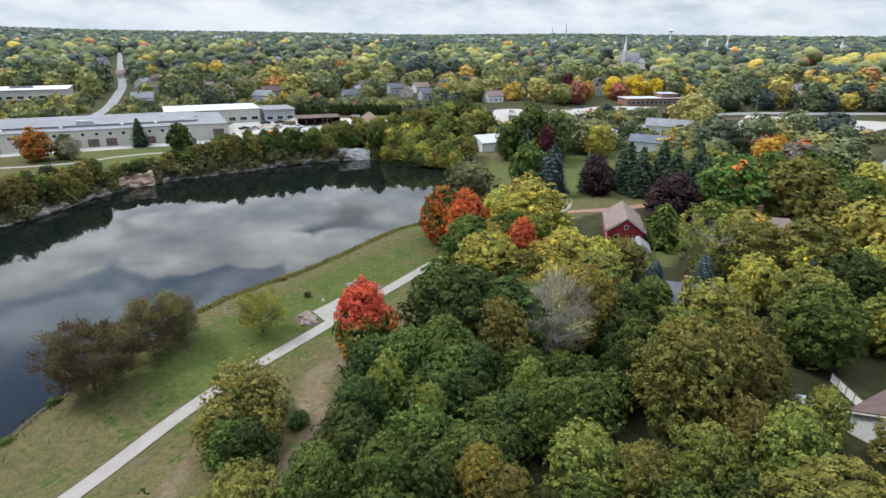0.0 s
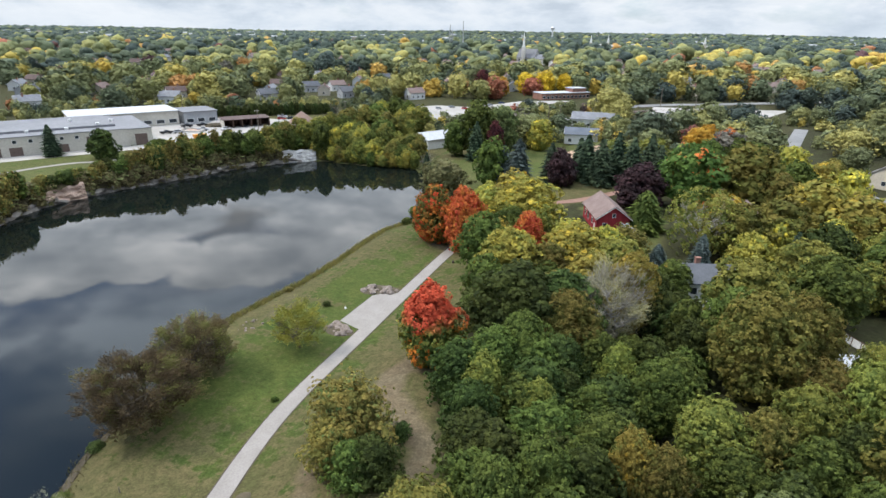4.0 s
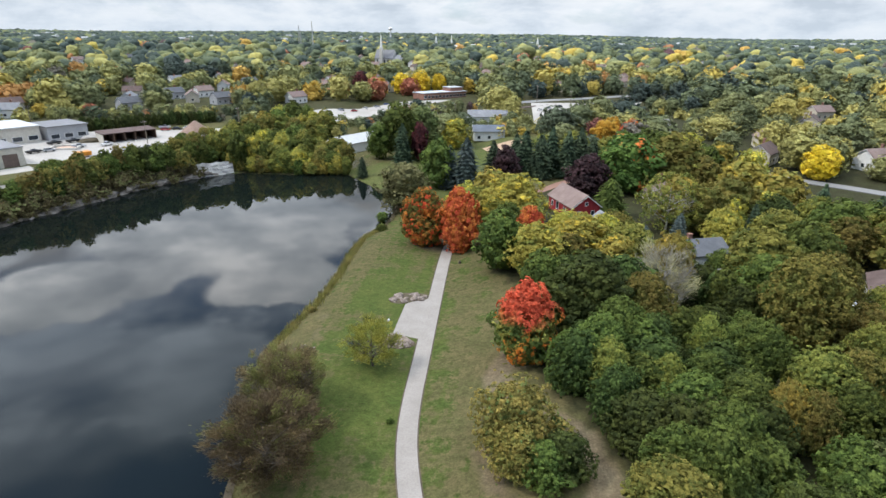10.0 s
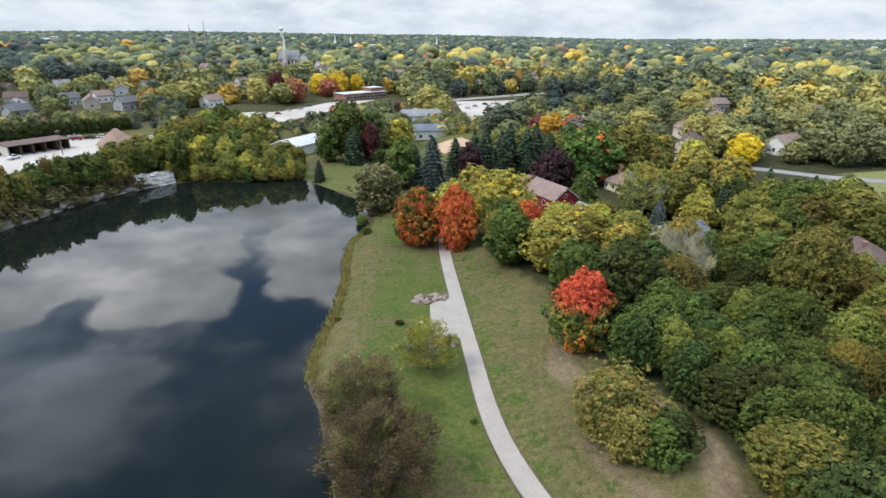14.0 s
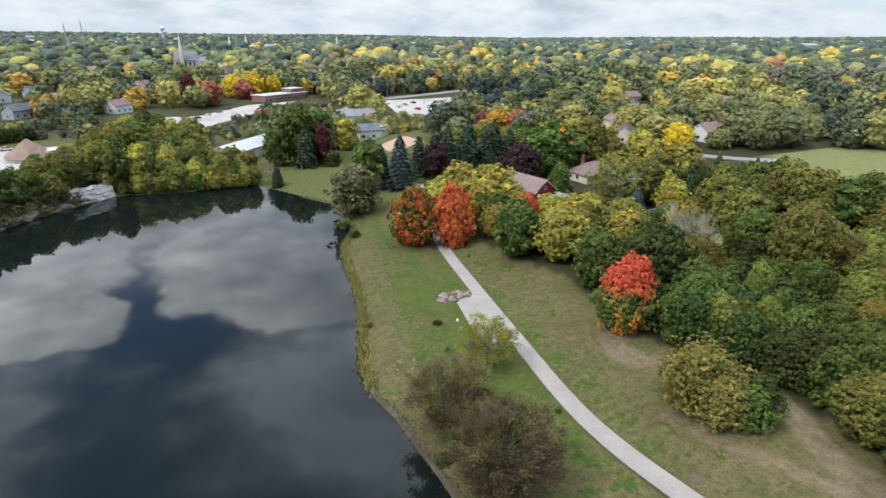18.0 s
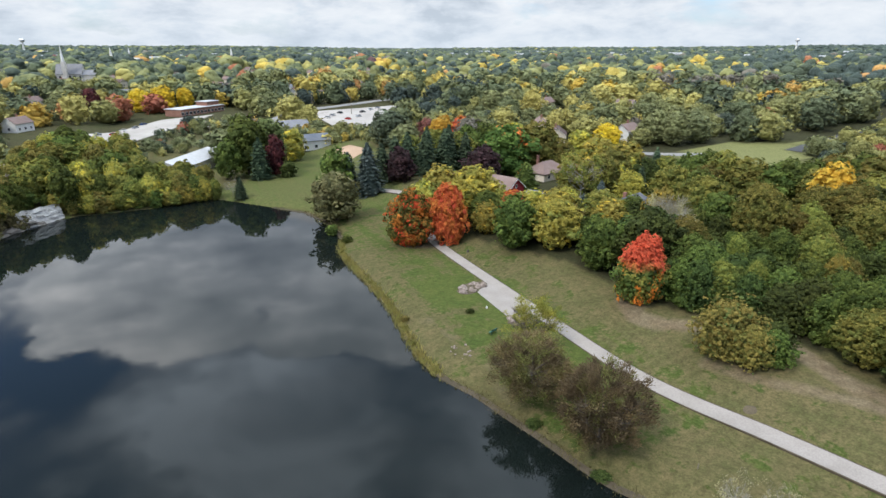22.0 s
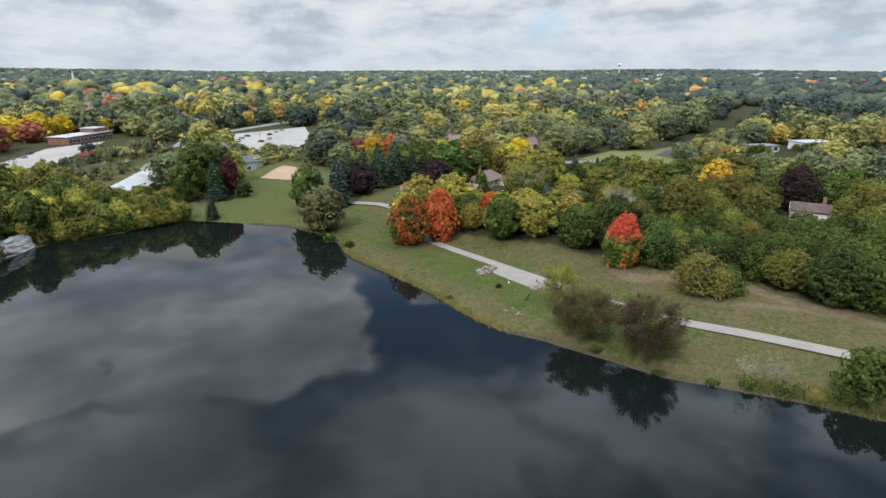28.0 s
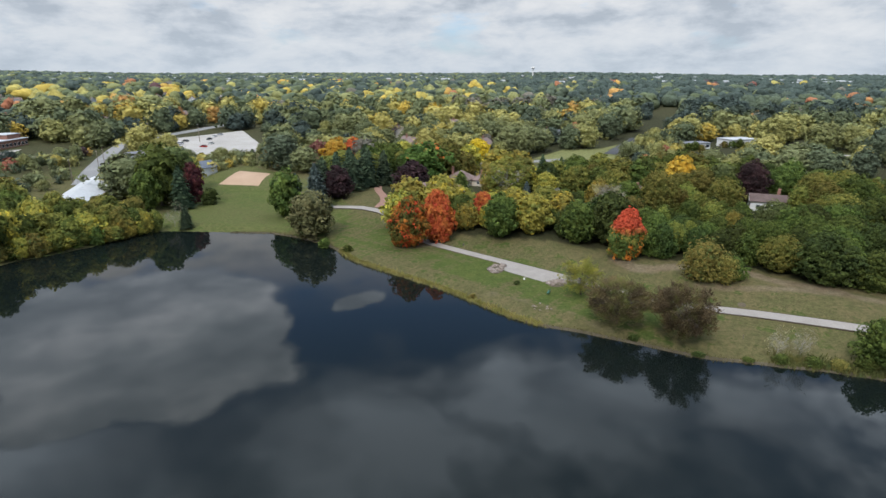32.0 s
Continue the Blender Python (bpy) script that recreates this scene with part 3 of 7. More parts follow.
TRAIL = [(-61, 63), (-63, 58), (-61.5, 53.5), (-57, 49.5), (-51.5, 44.5), (-50.5, 38), (-53, 29), (-51, 18)]
TRAIL_WEST = [(-64, 42), (-62, 35), (-57, 27), (-53, 18), (-52, 8)]
SHORE_BARE = [(-94, 49), (-92, 60), (-93, 70), (-95, 78)]
WOODS_EDGE = [(-68, 119), (-66, 106), (-63, 97), (-59, 86), (-57.5, 75), (-57, 66), (-55.5, 56), (-52, 49), (-48, 38), (-47, 30),
              (-49, 20), (-42, 8), (-24, -12), (60, -60), (400, -60), (400, 400), (60, 400), (-40, 175), (-55, 150)]
ATTR = {
    "wear": np.maximum.reduce([
        1 - smooth(line_distance(GX, GY, TRAIL), 0.5, 3.5), 0.8 * (1 - smooth(line_distance(GX, GY, TRAIL_WEST), 0.5, 3.0)),
        0.45 * (1 - smooth(line_distance(GX, GY, SHORE_BARE), 0.5, 3.0)),
        0.8 * (1 - smooth(np.hypot(GX + 77, GY - 116), 3, 8)), 0.8 * (1 - smooth(np.hypot(GX + 60, GY - 61.5), 1, 5))]),
    "dry": 0.30 * smooth(GX, -74, -58) + 0.12 * smooth(-GX, 84, 96) + 0.5 * (1 - smooth(GY, 28, 52)) * smooth(-GX, 74, 80) - 0.22 * (1 - smooth(np.abs(GX + 85), 3, 12)) * (1 - smooth(GY, 60, 110))
           - 0.45 * (1 - smooth(np.hypot(GX + 86, (GY - 86) * 0.8), 2, 7)),
    "litter": np.maximum(inside(GX, GY, WOODS_EDGE).astype(float), 0.75 * smooth(np.hypot(GX + 80, GY - 100), 215, 240)),
    "field": np.zeros_like(GX),
    "meadow": np.zeros_like(GX),
}
LAWNS = [[(-121, 190), (-98, 162), (-88, 150), (-66, 158), (-50, 200), (-44, 262), (-80, 262), (-96, 225), (-112, 205)],
         [(-52, 150), (-30, 148), (-28, 128), (-34, 118), (-42, 124)], [(26, 134), (40, 115), (70, 108), (98, 127), (126, 148), (150, 160), (104, 177), (68, 171)],
         [(-262, 96), (-228, 92), (-207, 112), (-203, 136), (-214, 145), (-240, 150), (-262, 120)], [(140, 42), (150, 30), (200, 30), (192, 60), (178, 72), (142, 62)]]
rim = (line_distance(GX, GY, POND, True) < 16) & (GX < -165) & ~inside(GX, GY, POND)
ATTR["litter"][rim] = 0.55
ATTR["wear"][rim] = 0.75
for lawn in LAWNS:
    patch = inside(GX, GY, lawn)
    ATTR["litter"][patch] = 0.0
    ATTR["field"][patch] = 0.75
meadow = inside(GX, GY, LAWNS[2])
ATTR["meadow"][meadow] = 1.0
for key, values in ATTR.items():
    a = ground_mesh.attributes.new(key, "FLOAT", "POINT")
    a.data.foreach_set("value", np.ascontiguousarray(values, np.float32).ravel())
ground = tagged(new("ground", ground_mesh), "mown park lawn, dry in places, running out to wooded town land", "ground", kind="structure")

wx, wy = np.meshgrid(np.linspace(-225, -60, 34), np.linspace(-98, 192, 59))
widx = np.arange(wx.size).reshape(wx.shape)
wq = np.stack([widx[:-1, :-1], widx[:-1, 1:], widx[1:, 1:], widx[1:, :-1]], -1).reshape(-1, 4)
water = tagged(new("water", array_mesh("water", np.stack([wx, wy, np.full_like(wx, W)], -1).reshape(-1, 3), wq, WATER, True)),
               "calm dark pond water mirroring the clouds", "water", kind="structure")


def ribbon(name, centre, width, material, lift, label, category, step=1.5, kind="structure", skirt=0.3):
    """A strip of paving laid over the land along a broken line."""
    pts = []
    for (ax, ay), (bx, by) in zip(centre, centre[1:]):
        n = max(1, int(math.hypot(bx - ax, by - ay) / step))
        pts += [(ax + (bx - ax) * i / n, ay + (by - ay) * i / n) for i in range(n)]
    pts.append(centre[-1])
    p = np.array(pts, float)
    for _ in range(4):
        p[1:-1] = 0.25 * p[:-2] + 0.5 * p[1:-1] + 0.25 * p[2:]
    t = np.gradient(p, axis=0)
    t /= np.linalg.norm(t, axis=1)[:, None]
    side = np.stack([-t[:, 1], t[:, 0]], 1)
    cols = [(-0.5, -skirt), (-0.5, lift), (-0.25, lift), (0.0, lift), (0.25, lift), (0.5, lift), (0.5, -skirt)]
    verts, faces = [], []
    for i in range(len(p)):
        level = height(p[i, 0], p[i, 1])
        for u, dz in cols:
            q = p[i] + side[i] * u * width
            verts.append((q[0], q[1], max(float(height(q[0], q[1])), float(level) - 0.1) + dz))
    k = len(cols)
    for i in range(len(p) - 1):
        for j in range(k - 1):
            faces.append((i * k + j, i * k + j + 1, (i + 1) * k + j + 1, (i + 1) * k + j))
    return mesh_object(name, verts, faces, material, None, False, label, category, "", kind)


def slab(name, corners, material, lift, label, category, n=24, kind="structure"):
    """A four-cornered paved yard laid over the land."""
    c = np.array(corners, float)
    verts, faces = [], []
    for j in range(n + 1):
        for i in range(n + 1):
            u, v = i / n, j / n
            q = (1 - u) * (1 - v) * c[0] + u * (1 - v) * c[1] + u * v * c[2] + (1 - u) * v * c[3]
            edge = i in (0, n) or j in (0, n)
            verts.append((q[0], q[1], ground_z(q[0], q[1]) + (lift if not edge else lift * 0.5)))
    for j in range(n):
        for i in range(n):
            a = j * (n + 1) + i
            faces.append((a, a + 1, a + n + 2, a + n + 1))
    return mesh_object(name, verts, faces, material, None, True, label, category, "", kind)


PATH_LINE = [(-63, -6), (-64, 0), (-66, 11), (-68.2, 21.6), (-70.2, 30.4), (-71.9, 36), (-73.2, 41.5), (-74.1, 47.5), (-74.5, 54.5), (-74.6, 63), (-74.9, 78), (-75.1, 90),
                     (-75.3, 104), (-75.2, 114), (-74, 124), (-68, 136), (-64, 145), (-64.5, 156), (-68, 166), (-74, 176)]
ribbon("path_edge", PATH_LINE, 3.0, MUD, 0.035, "narrow bare earth edge along the footpath", "path")
ribbon("park_path", PATH_LINE, 2.6, PAVING, 0.07,
       "pale concrete footpath through the lawn", "path")
slab("viewing_pad", [(-80.7, 72.0), (-75.4, 70.5), (-75.6, 88.5), (-80.4, 83.3)], PAVING, 0.075, "pale concrete viewing pad joined to the footpath", "pavement", 8)
ribbon("quarry_walk", [(-262, 62), (-240, 86), (-231, 100), (-230, 115), (-226.4, 126.5), (-222, 132.5), (-217, 132.4), (-211, 130), (-207, 131.4), (-202.5, 133)], 2.4, PAVING, 0.08, "pale footpath on the quarry rim", "path", 2.0)
ribbon("brick_walk", [(-17, 192), (-30, 184), (-43, 171), (-50, 160), (-56, 153), (-62, 150)], 3.0, BRICK_PATH, 0.09, "red brick garden drive", "path", 1.5)
slab("quarry_terrace", [(-219.5, 138.6), (-212.7, 143.2), (-203.5, 136.2), (-210.2, 132.4)], PAVING, 0.09, "pale paved lookout terrace above the quarry", "pavement", 6)
slab("gravel_yard", [(-243, 166), (-203, 178), (-189, 262), (-288, 226)], GRAVEL, 0.12, "pale gravel yard of the works depot", "yard")
slab("works_apron", [(-284, 74), (-276, 70), (-222, 162), (-230, 167)], GRAVEL, 0.10, "pale concrete apron before the works", "yard")
slab("parking_lot", [(-166, 288), (-194, 306), (-136, 410), (-102, 424)], GRAVEL, 0.3, "pale concrete parking lot between trees", "parking lot")
slab("store_lot", [(-46, 298), (-10, 302), (36, 410), (-44, 390)], GRAVEL, 0.3, "pale paved lot beside the road", "parking lot")
slab("house_drive", [(18, 99), (23, 99.4), (31, 109), (24, 108)], PAVING, 0.12, "pale concrete drive of a garden house", "drive")
slab("ball_infield", [(-66, 220), (-72, 243), (-55, 254), (-50, 236)], EARTH, 0.10, "bare clay infield of the ball ground", "infield")
ribbon("main_road", [(-112, 286), (-98, 318), (-72, 370), (-38, 404), (20, 440), (160, 520)], 9, ASPHALT, 0.25, "grey road through the town", "road", 6)
ribbon("rail_line", [(-100, 286), (-84, 318), (-62, 356), (-28, 386)], 4, ROOF_BROWN, 0.3, "brown rail bed beside the road", "road", 6)
ribbon("west_street", [(-325, 150), (-383, 193), (-495, 262), (-676, 358), (-1000, 532)], 6.5, ASPHALT, 0.4, "grey street with trees", "road", 10)
ribbon("east_lane", [(80, 158), (62, 168), (50, 180), (40, 187), (24, 200), (10, 240), (30, 330)], 6, ASPHALT, 0.2, "grey lane past the field", "road", 4)
ribbon("new_drive", [(114, 147), (140, 153), (170, 160), (200, 168)], 7, FRESH_ASPHALT, 0.2, "fresh dark asphalt drive by the field", "road", 4)
ribbon("east_street", [(130, 96), (176, 72), (190, 40), (215, 0)], 6, GRAVEL, 0.2, "pale street along the cemetery", "road", 5)
random.seed(3)
TOWN_PLOTS = [(75, 208), (38, 216), (52, 246), (143, 204), (156, 192), (-308, 341), (-276, 362), (-332, 272), (-292, 317), (-206, 372), (-292, 440), (-252, 356), (-286, 476), (-585, 251), (-505, 301), (-372, 439), (-702, 267), (-658, 322), (-619, 371), (-381, 214), (-297, 375), (-330, 379), (-284, 392), (-351, 294),
              (-366, 621), (-560, 300), (-600, 330), (-420, 330), (-455, 372), (-250, 420), (-215, 470), (96, 300), (120, 340), (160, 300), (-350, 470), (-30, 500), (40, 520), (-180, 520)]
for k in range(1600):
    a, r = random.uniform(-1.5, 0.42), random.uniform(330, 1250)
    px, py = -95 + r * math.sin(a), 60 + r * math.cos(a)
    if len(TOWN_PLOTS) < 165 and all(math.hypot(px - u, py - v) > 30 for u, v in TOWN_PLOTS) and not (-330 < px < 60 and 250 < py < 470):
        TOWN_PLOTS.append((round(px, 1), round(py, 1)))

# ---- trees ----


def ico(sub):
    bm = bmesh.new()
    bmesh.ops.create_icosphere(bm, subdivisions=sub, radius=1.0)
    bm.verts.index_update()
    v = np.array([tuple(x.co) for x in bm.verts])
    f = np.array([[x.index for x in face.verts] for face in bm.faces])
    bm.free()
    return v, f


ICO1, ICO2 = ico(1), ico(2)


def profile(shape, h):
    """Half width of a crown one unit high at the height h."""
    if shape == "round":
        u = (h - 0.55) / (0.45 if h > 0.55 else 0.42)
        return 0.41 * math.sqrt(max(0.0, 1 - u * u))
    if shape == "oval":
        if h > 0.38:
            return 0.37 * max(0.0, 1 - ((h - 0.38) / 0.62) ** 1.7) ** 0.78
        return 0.37 * max(0.0, 1 - ((0.38 - h) / 0.34) ** 2.4) ** 0.6
    if shape == "spread":
        u = (h - 0.52) / (0.42 if h > 0.52 else 0.40)
        return 0.56 * math.sqrt(max(0.0, 1 - u * u))
    u = (h - 0.36) / (0.62 if h > 0.36 else 0.42)
    return 0.52 * max(0.0, 1 - abs(u) ** 2.2) ** 0.6


SPAN = {"round": (0.17, 0.95), "oval": (0.09, 0.96), "spread": (0.20, 0.90), "bush": (0.04, 0.92)}


def lobes_for(shape, g, bumps):
    """Lumps that make up a crown one unit high: centre and radius. The trunk stands at the origin."""
    lo, hi = SPAN[shape]
    out = []
    for k in range(5):
        h = lo + (hi - lo) * (k + 0.5) / 5
        r = profile(shape, h)
        out.append((g.uniform(-0.04, 0.04), g.uniform(-0.04, 0.04), h, max(0.08, min(r * 0.88, 0.33))))
    tilt, phase = g.uniform(0.04, 0.10), g.uniform(0, 6.28)
    for i in range(bumps):
        a = i * 2.39996 + g.uniform(-0.35, 0.35)
        h = lo + (hi - lo) * (1 - (1 - (i + 0.5) / bumps) ** 0.85) + g.uniform(-0.05, 0.05)
        swell = 1 + tilt * math.sin(a + phase) + g.normal(0, 0.19)
        r = profile(shape, min(max(h, lo), hi)) * 0.82 * swell
        slim = 0.45 + 0.55 * min(1.0, profile(shape, min(max(h, lo), hi)) / 0.30)
        out.append((r * math.cos(a), r * math.sin(a), h, g.uniform(0.040, 0.125) * slim * (1.08 if shape in ("bush", "spread") else 1.0)))
    return out


def leaves_on(lobes, count, size, g, loose=0.06, droop=0.0, per=12):
    """Leaf clusters, bent triangles gathered in domed tufts on the outside of the lumps: corners, faces and a number for each tuft."""
    c = np.array([l[:3] for l in lobes])
    r = np.array([l[3] for l in lobes])
    w = r ** 2 / (r ** 2).sum()
    tufts = max(6, count // per)
    n0 = int(tufts * 3.2)
    pick = g.choice(len(r), n0, p=w)
    d = g.normal(size=(n0, 3))
    d /= np.linalg.norm(d, axis=1)[:, None]
    p = c[pick] + d * (r[pick] * (1 + g.normal(0.0, loose, n0)))[:, None]
    hidden = np.zeros(n0, bool)
    for k in range(len(r)):
        hidden |= ((p - c[k]) ** 2).sum(1) < (0.84 * r[k]) ** 2
    under = (d[:, 2] < -0.5) & (g.random(n0) < 0.6)
    keep = np.where(~hidden & ~under & (p[:, 2] > 0.02))[0][:tufts]
    p, d = p[keep], d[keep]
    d = d + np.array([0, 0, 0.35 - droop])
    d /= np.linalg.norm(d, axis=1)[:, None]
    wide = 0.85 * math.sqrt(1.6 / tufts) * g.uniform(0.65, 1.35, len(p))
    side = np.cross(d, g.normal(size=d.shape))
    side /= np.linalg.norm(side, axis=1)[:, None]
    other = np.cross(d, side)
    own = g.random(len(p))
    # the leaves of each tuft lie on a small dome
    m = len(p) * per
    q = np.repeat(np.arange(len(p)), per)
    rho, phi = np.sqrt(g.random(m)), g.uniform(0, 2 * math.pi, m)
    u = (rho * np.cos(phi))[:, None] * side[q] + (rho * np.sin(phi))[:, None] * other[q]
    pos = p[q] + (u + d[q] * (0.55 * (1 - rho ** 2) - 0.25 + g.normal(0, 0.16, m))[:, None]) * wide[q][:, None]
    n = d[q] + 0.85 * u + g.normal(0, 0.36, (m, 3))
    n /= np.linalg.norm(n, axis=1)[:, None]
    t = np.cross(n, g.normal(size=n.shape))
    t /= np.linalg.norm(t, axis=1)[:, None]
    b = np.cross(n, t)
    z = size * 1.26 * g.uniform(0.6, 1.4, m)[:, None]
    tri = np.stack([pos - t * z * 0.9 - b * z * 0.5, pos + t * z * 0.9 - b * z * g.uniform(0.2, 0.7, m)[:, None], pos + b * z * 1.1 + n * z * g.uniform(-0.4, 0.2, m)[:, None]], 1)
    return tri.reshape(-1, 3), np.arange(m * 3).reshape(-1, 3), np.repeat(own[q], 3)


def crown_arrays(shape, leaves, size, g, core, loose, droop, bumps, heart=None, per=12):
    lobes = lobes_for(shape, g, bumps)
    lv, lf, lt = leaves_on(lobes, leaves, size, g, loose, droop, per)
    if not core:
        return lv, lf, lt
    # an inner layer of leaves, and the close-grown heart of the crown
    iv, if_, it = leaves_on([(x, y, z, r * 0.84) for x, y, z, r in lobes[:5]], int(leaves * 0.38), size * 1.25, g, 0.10, droop, per)
    lv, lf, lt = np.concatenate([lv, iv]), np.concatenate([lf, if_ + len(lv)]), np.concatenate([lt, it])
    vs, fs, ts, n = [], [], [], 0
    for x, y, z, r in lobes[:5]:
        v, f = heart or ICO2
        vs.append(v * (r * core * 0.70) * (1 + g.normal(0, 0.14, len(v)))[:, None] + (x, y, z))
        fs.append(f + n)
        ts.append(np.full(len(v), 0.4))
        n += len(v)
    return np.concatenate(vs + [lv]), np.concatenate(fs + [lf + n]), np.concatenate(ts + [lt])


def spray_arrays(shape, leaves, size, g, tufts, slim=0.35):
    """An open crown: narrow leaves in loose tufts at the twig ends, with gaps between the tufts."""
    c = np.array([l[:3] for l in lobes_for(shape, g, tufts)])[5:]
    r = g.uniform(0.035, 0.085, len(c))
    inner = c * (0.70, 0.70, 0.86) + (0, 0, 0.05) + g.normal(0, 0.03, c.shape)
    c, r = np.concatenate([c, inner]), np.concatenate([r, r * 1.1])
    pick = g.choice(len(r), leaves, p=r ** 2 / (r ** 2).sum())
    p = c[pick] + g.normal(0, 0.62, (leaves, 3)) * r[pick][:, None]
    t = p * (1, 1, 0.3) + g.normal(0, 0.16, p.shape) + (0, 0, 0.10)
    t /= np.linalg.norm(t, axis=1)[:, None]
    b = np.cross(t, g.normal(size=p.shape))
    b /= np.linalg.norm(b, axis=1)[:, None]
    s = size * g.uniform(0.6, 1.5, leaves)[:, None]
    tri = np.stack([p - t * s - b * s * slim, p - t * s * 0.6 + b * s * slim, p + t * s * 1.3], 1)
    return tri.reshape(-1, 3), np.arange(leaves * 3).reshape(-1, 3), np.repeat(g.random(len(r))[pick], 3)


def crown_mesh(name, shape, leaves, size, material, seed, core=0.86, loose=0.06, droop=0.0, bumps=40):
    v, f, t = crown_arrays(shape, leaves + 8 * bumps, size, np.random.default_rng(seed), core, loose, droop, bumps)
    return array_mesh(name, v, f, material, tuft=t)


def tube(verts, faces, a, b, ra, rb, sides=6):
    a, b = Vector(a), Vector(b)
    q = (b - a).to_track_quat("Z", "Y")
    base = len(verts)
    for p, r in ((a, ra), (b, rb)):
        for i in range(sides):
            verts.append(tuple(p + q @ Vector((r * math.cos(2 * math.pi * i / sides), r * math.sin(2 * math.pi * i / sides), 0))))
    for i in range(sides):
        j = (i + 1) % sides
        faces.append((base + i, base + j, base + sides + j, base + sides + i))


def trunk_mesh(name, material, seed, fork=0.25, spread_out=0.28, top=0.7, girth=0.022, limbs=6, twigs=0):
    g = np.random.default_rng(seed)
    v, f = [], []
    tube(v, f, (0, 0, -0.03), (0, 0, 0.03), girth * 1.5, girth * 1.05, 8)
    tube(v, f, (0, 0, 0.03), (0.01, 0, fork), girth * 1.05, girth * 0.85, 8)
    tube(v, f, (0.01, 0, fork), (0, 0.01, top), girth * 0.8, girth * 0.2, 6)
    for i in range(limbs):
        a = i * 2.4 + g.uniform(-0.4, 0.4)
        z0 = fork + (top - fork) * 0.55 * i / limbs
        p0 = (0.005, 0.003, z0)
        r1 = spread_out * g.uniform(0.45, 0.6)
        p1 = (r1 * math.cos(a), r1 * math.sin(a), z0 + g.uniform(0.10, 0.16))
        r2 = spread_out * g.uniform(0.85, 1.05)
        p2 = (r2 * math.cos(a + 0.15), r2 * math.sin(a + 0.15), p1[2] + g.uniform(0.10, 0.18))
        tube(v, f, p0, p1, girth * 0.55, girth * 0.32, 5)
        tube(v, f, p1, p2, girth * 0.32, girth * 0.08, 5)
        for _ in range(twigs):
            u = g.uniform(0.2, 0.95)
            s = [p1[k] + (p2[k] - p1[k]) * u for k in range(3)]
            e = [s[0] + g.uniform(-0.14, 0.14), s[1] + g.uniform(-0.14, 0.14), s[2] + g.uniform(0.03, 0.18)]
            tube(v, f, s, e, girth * 0.10, girth * 0.02, 3)
    me = bpy.data.meshes.new(name)
    me.from_pydata(v, [], f)
    me.materials.append(material)
    return me


def conifer_mesh(name, material, seed, tiers=13, count=1500, wide=0.24, size=0.026):
    """Whorls of drooping boughs, one unit high."""
    g = np.random.default_rng(seed)
    pts, nrm = [], []
    for _ in range(count):
        u = g.random() ** 0.7
        tier = round((1 - u) * tiers) / tiers
        h = 0.07 + 0.91 * (tier * 0.75 + (1 - u) * 0.25)
        a = g.uniform(0, 2 * math.pi)
        bough = 0.80 + 0.20 * math.sin(a * 7 + tier * 17) + 0.1 * math.sin(a * 3 + seed)
        full = wide * (1 - h) ** 0.60 * bough + 0.006
        q = g.uniform(0.55, 1.0)
        pts.append((full * q * math.cos(a), full * q * math.sin(a), h - 0.09 * full * q / wide + g.normal(0, 0.006)))
        nrm.append((math.cos(a) * 0.55, math.sin(a) * 0.55, 0.8))
    p, n = np.array(pts), np.array(nrm) + g.normal(0, 0.25, (count, 3))
    n /= np.linalg.norm(n, axis=1)[:, None]
    out = np.stack([p[:, 0], p[:, 1], np.full(count, -0.05)], 1)
    out /= np.linalg.norm(out, axis=1)[:, None] + 1e-9
    side = np.cross(n, out)
    side /= np.linalg.norm(side, axis=1)[:, None]
    s = size * g.uniform(0.6, 1.4, count)[:, None]
    tri = np.stack([p - out * s * 0.8 + side * s * 0.7, p - out * s * 0.8 - side * s * 0.7, p + out * s * 1.6], 1).reshape(-1, 3)
    faces = np.arange(count * 3).reshape(-1, 3)
    # an inner cone, its leaf tone set low for the shade inside
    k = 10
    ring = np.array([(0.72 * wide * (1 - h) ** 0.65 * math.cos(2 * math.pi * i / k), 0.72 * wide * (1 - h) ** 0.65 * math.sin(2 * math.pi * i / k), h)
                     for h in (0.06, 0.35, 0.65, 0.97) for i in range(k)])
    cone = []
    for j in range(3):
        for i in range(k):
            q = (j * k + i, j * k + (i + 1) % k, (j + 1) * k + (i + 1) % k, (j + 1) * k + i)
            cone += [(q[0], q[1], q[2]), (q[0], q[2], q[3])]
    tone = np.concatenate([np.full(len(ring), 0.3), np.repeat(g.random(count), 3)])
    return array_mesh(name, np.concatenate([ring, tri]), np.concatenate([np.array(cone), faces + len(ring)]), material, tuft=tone)


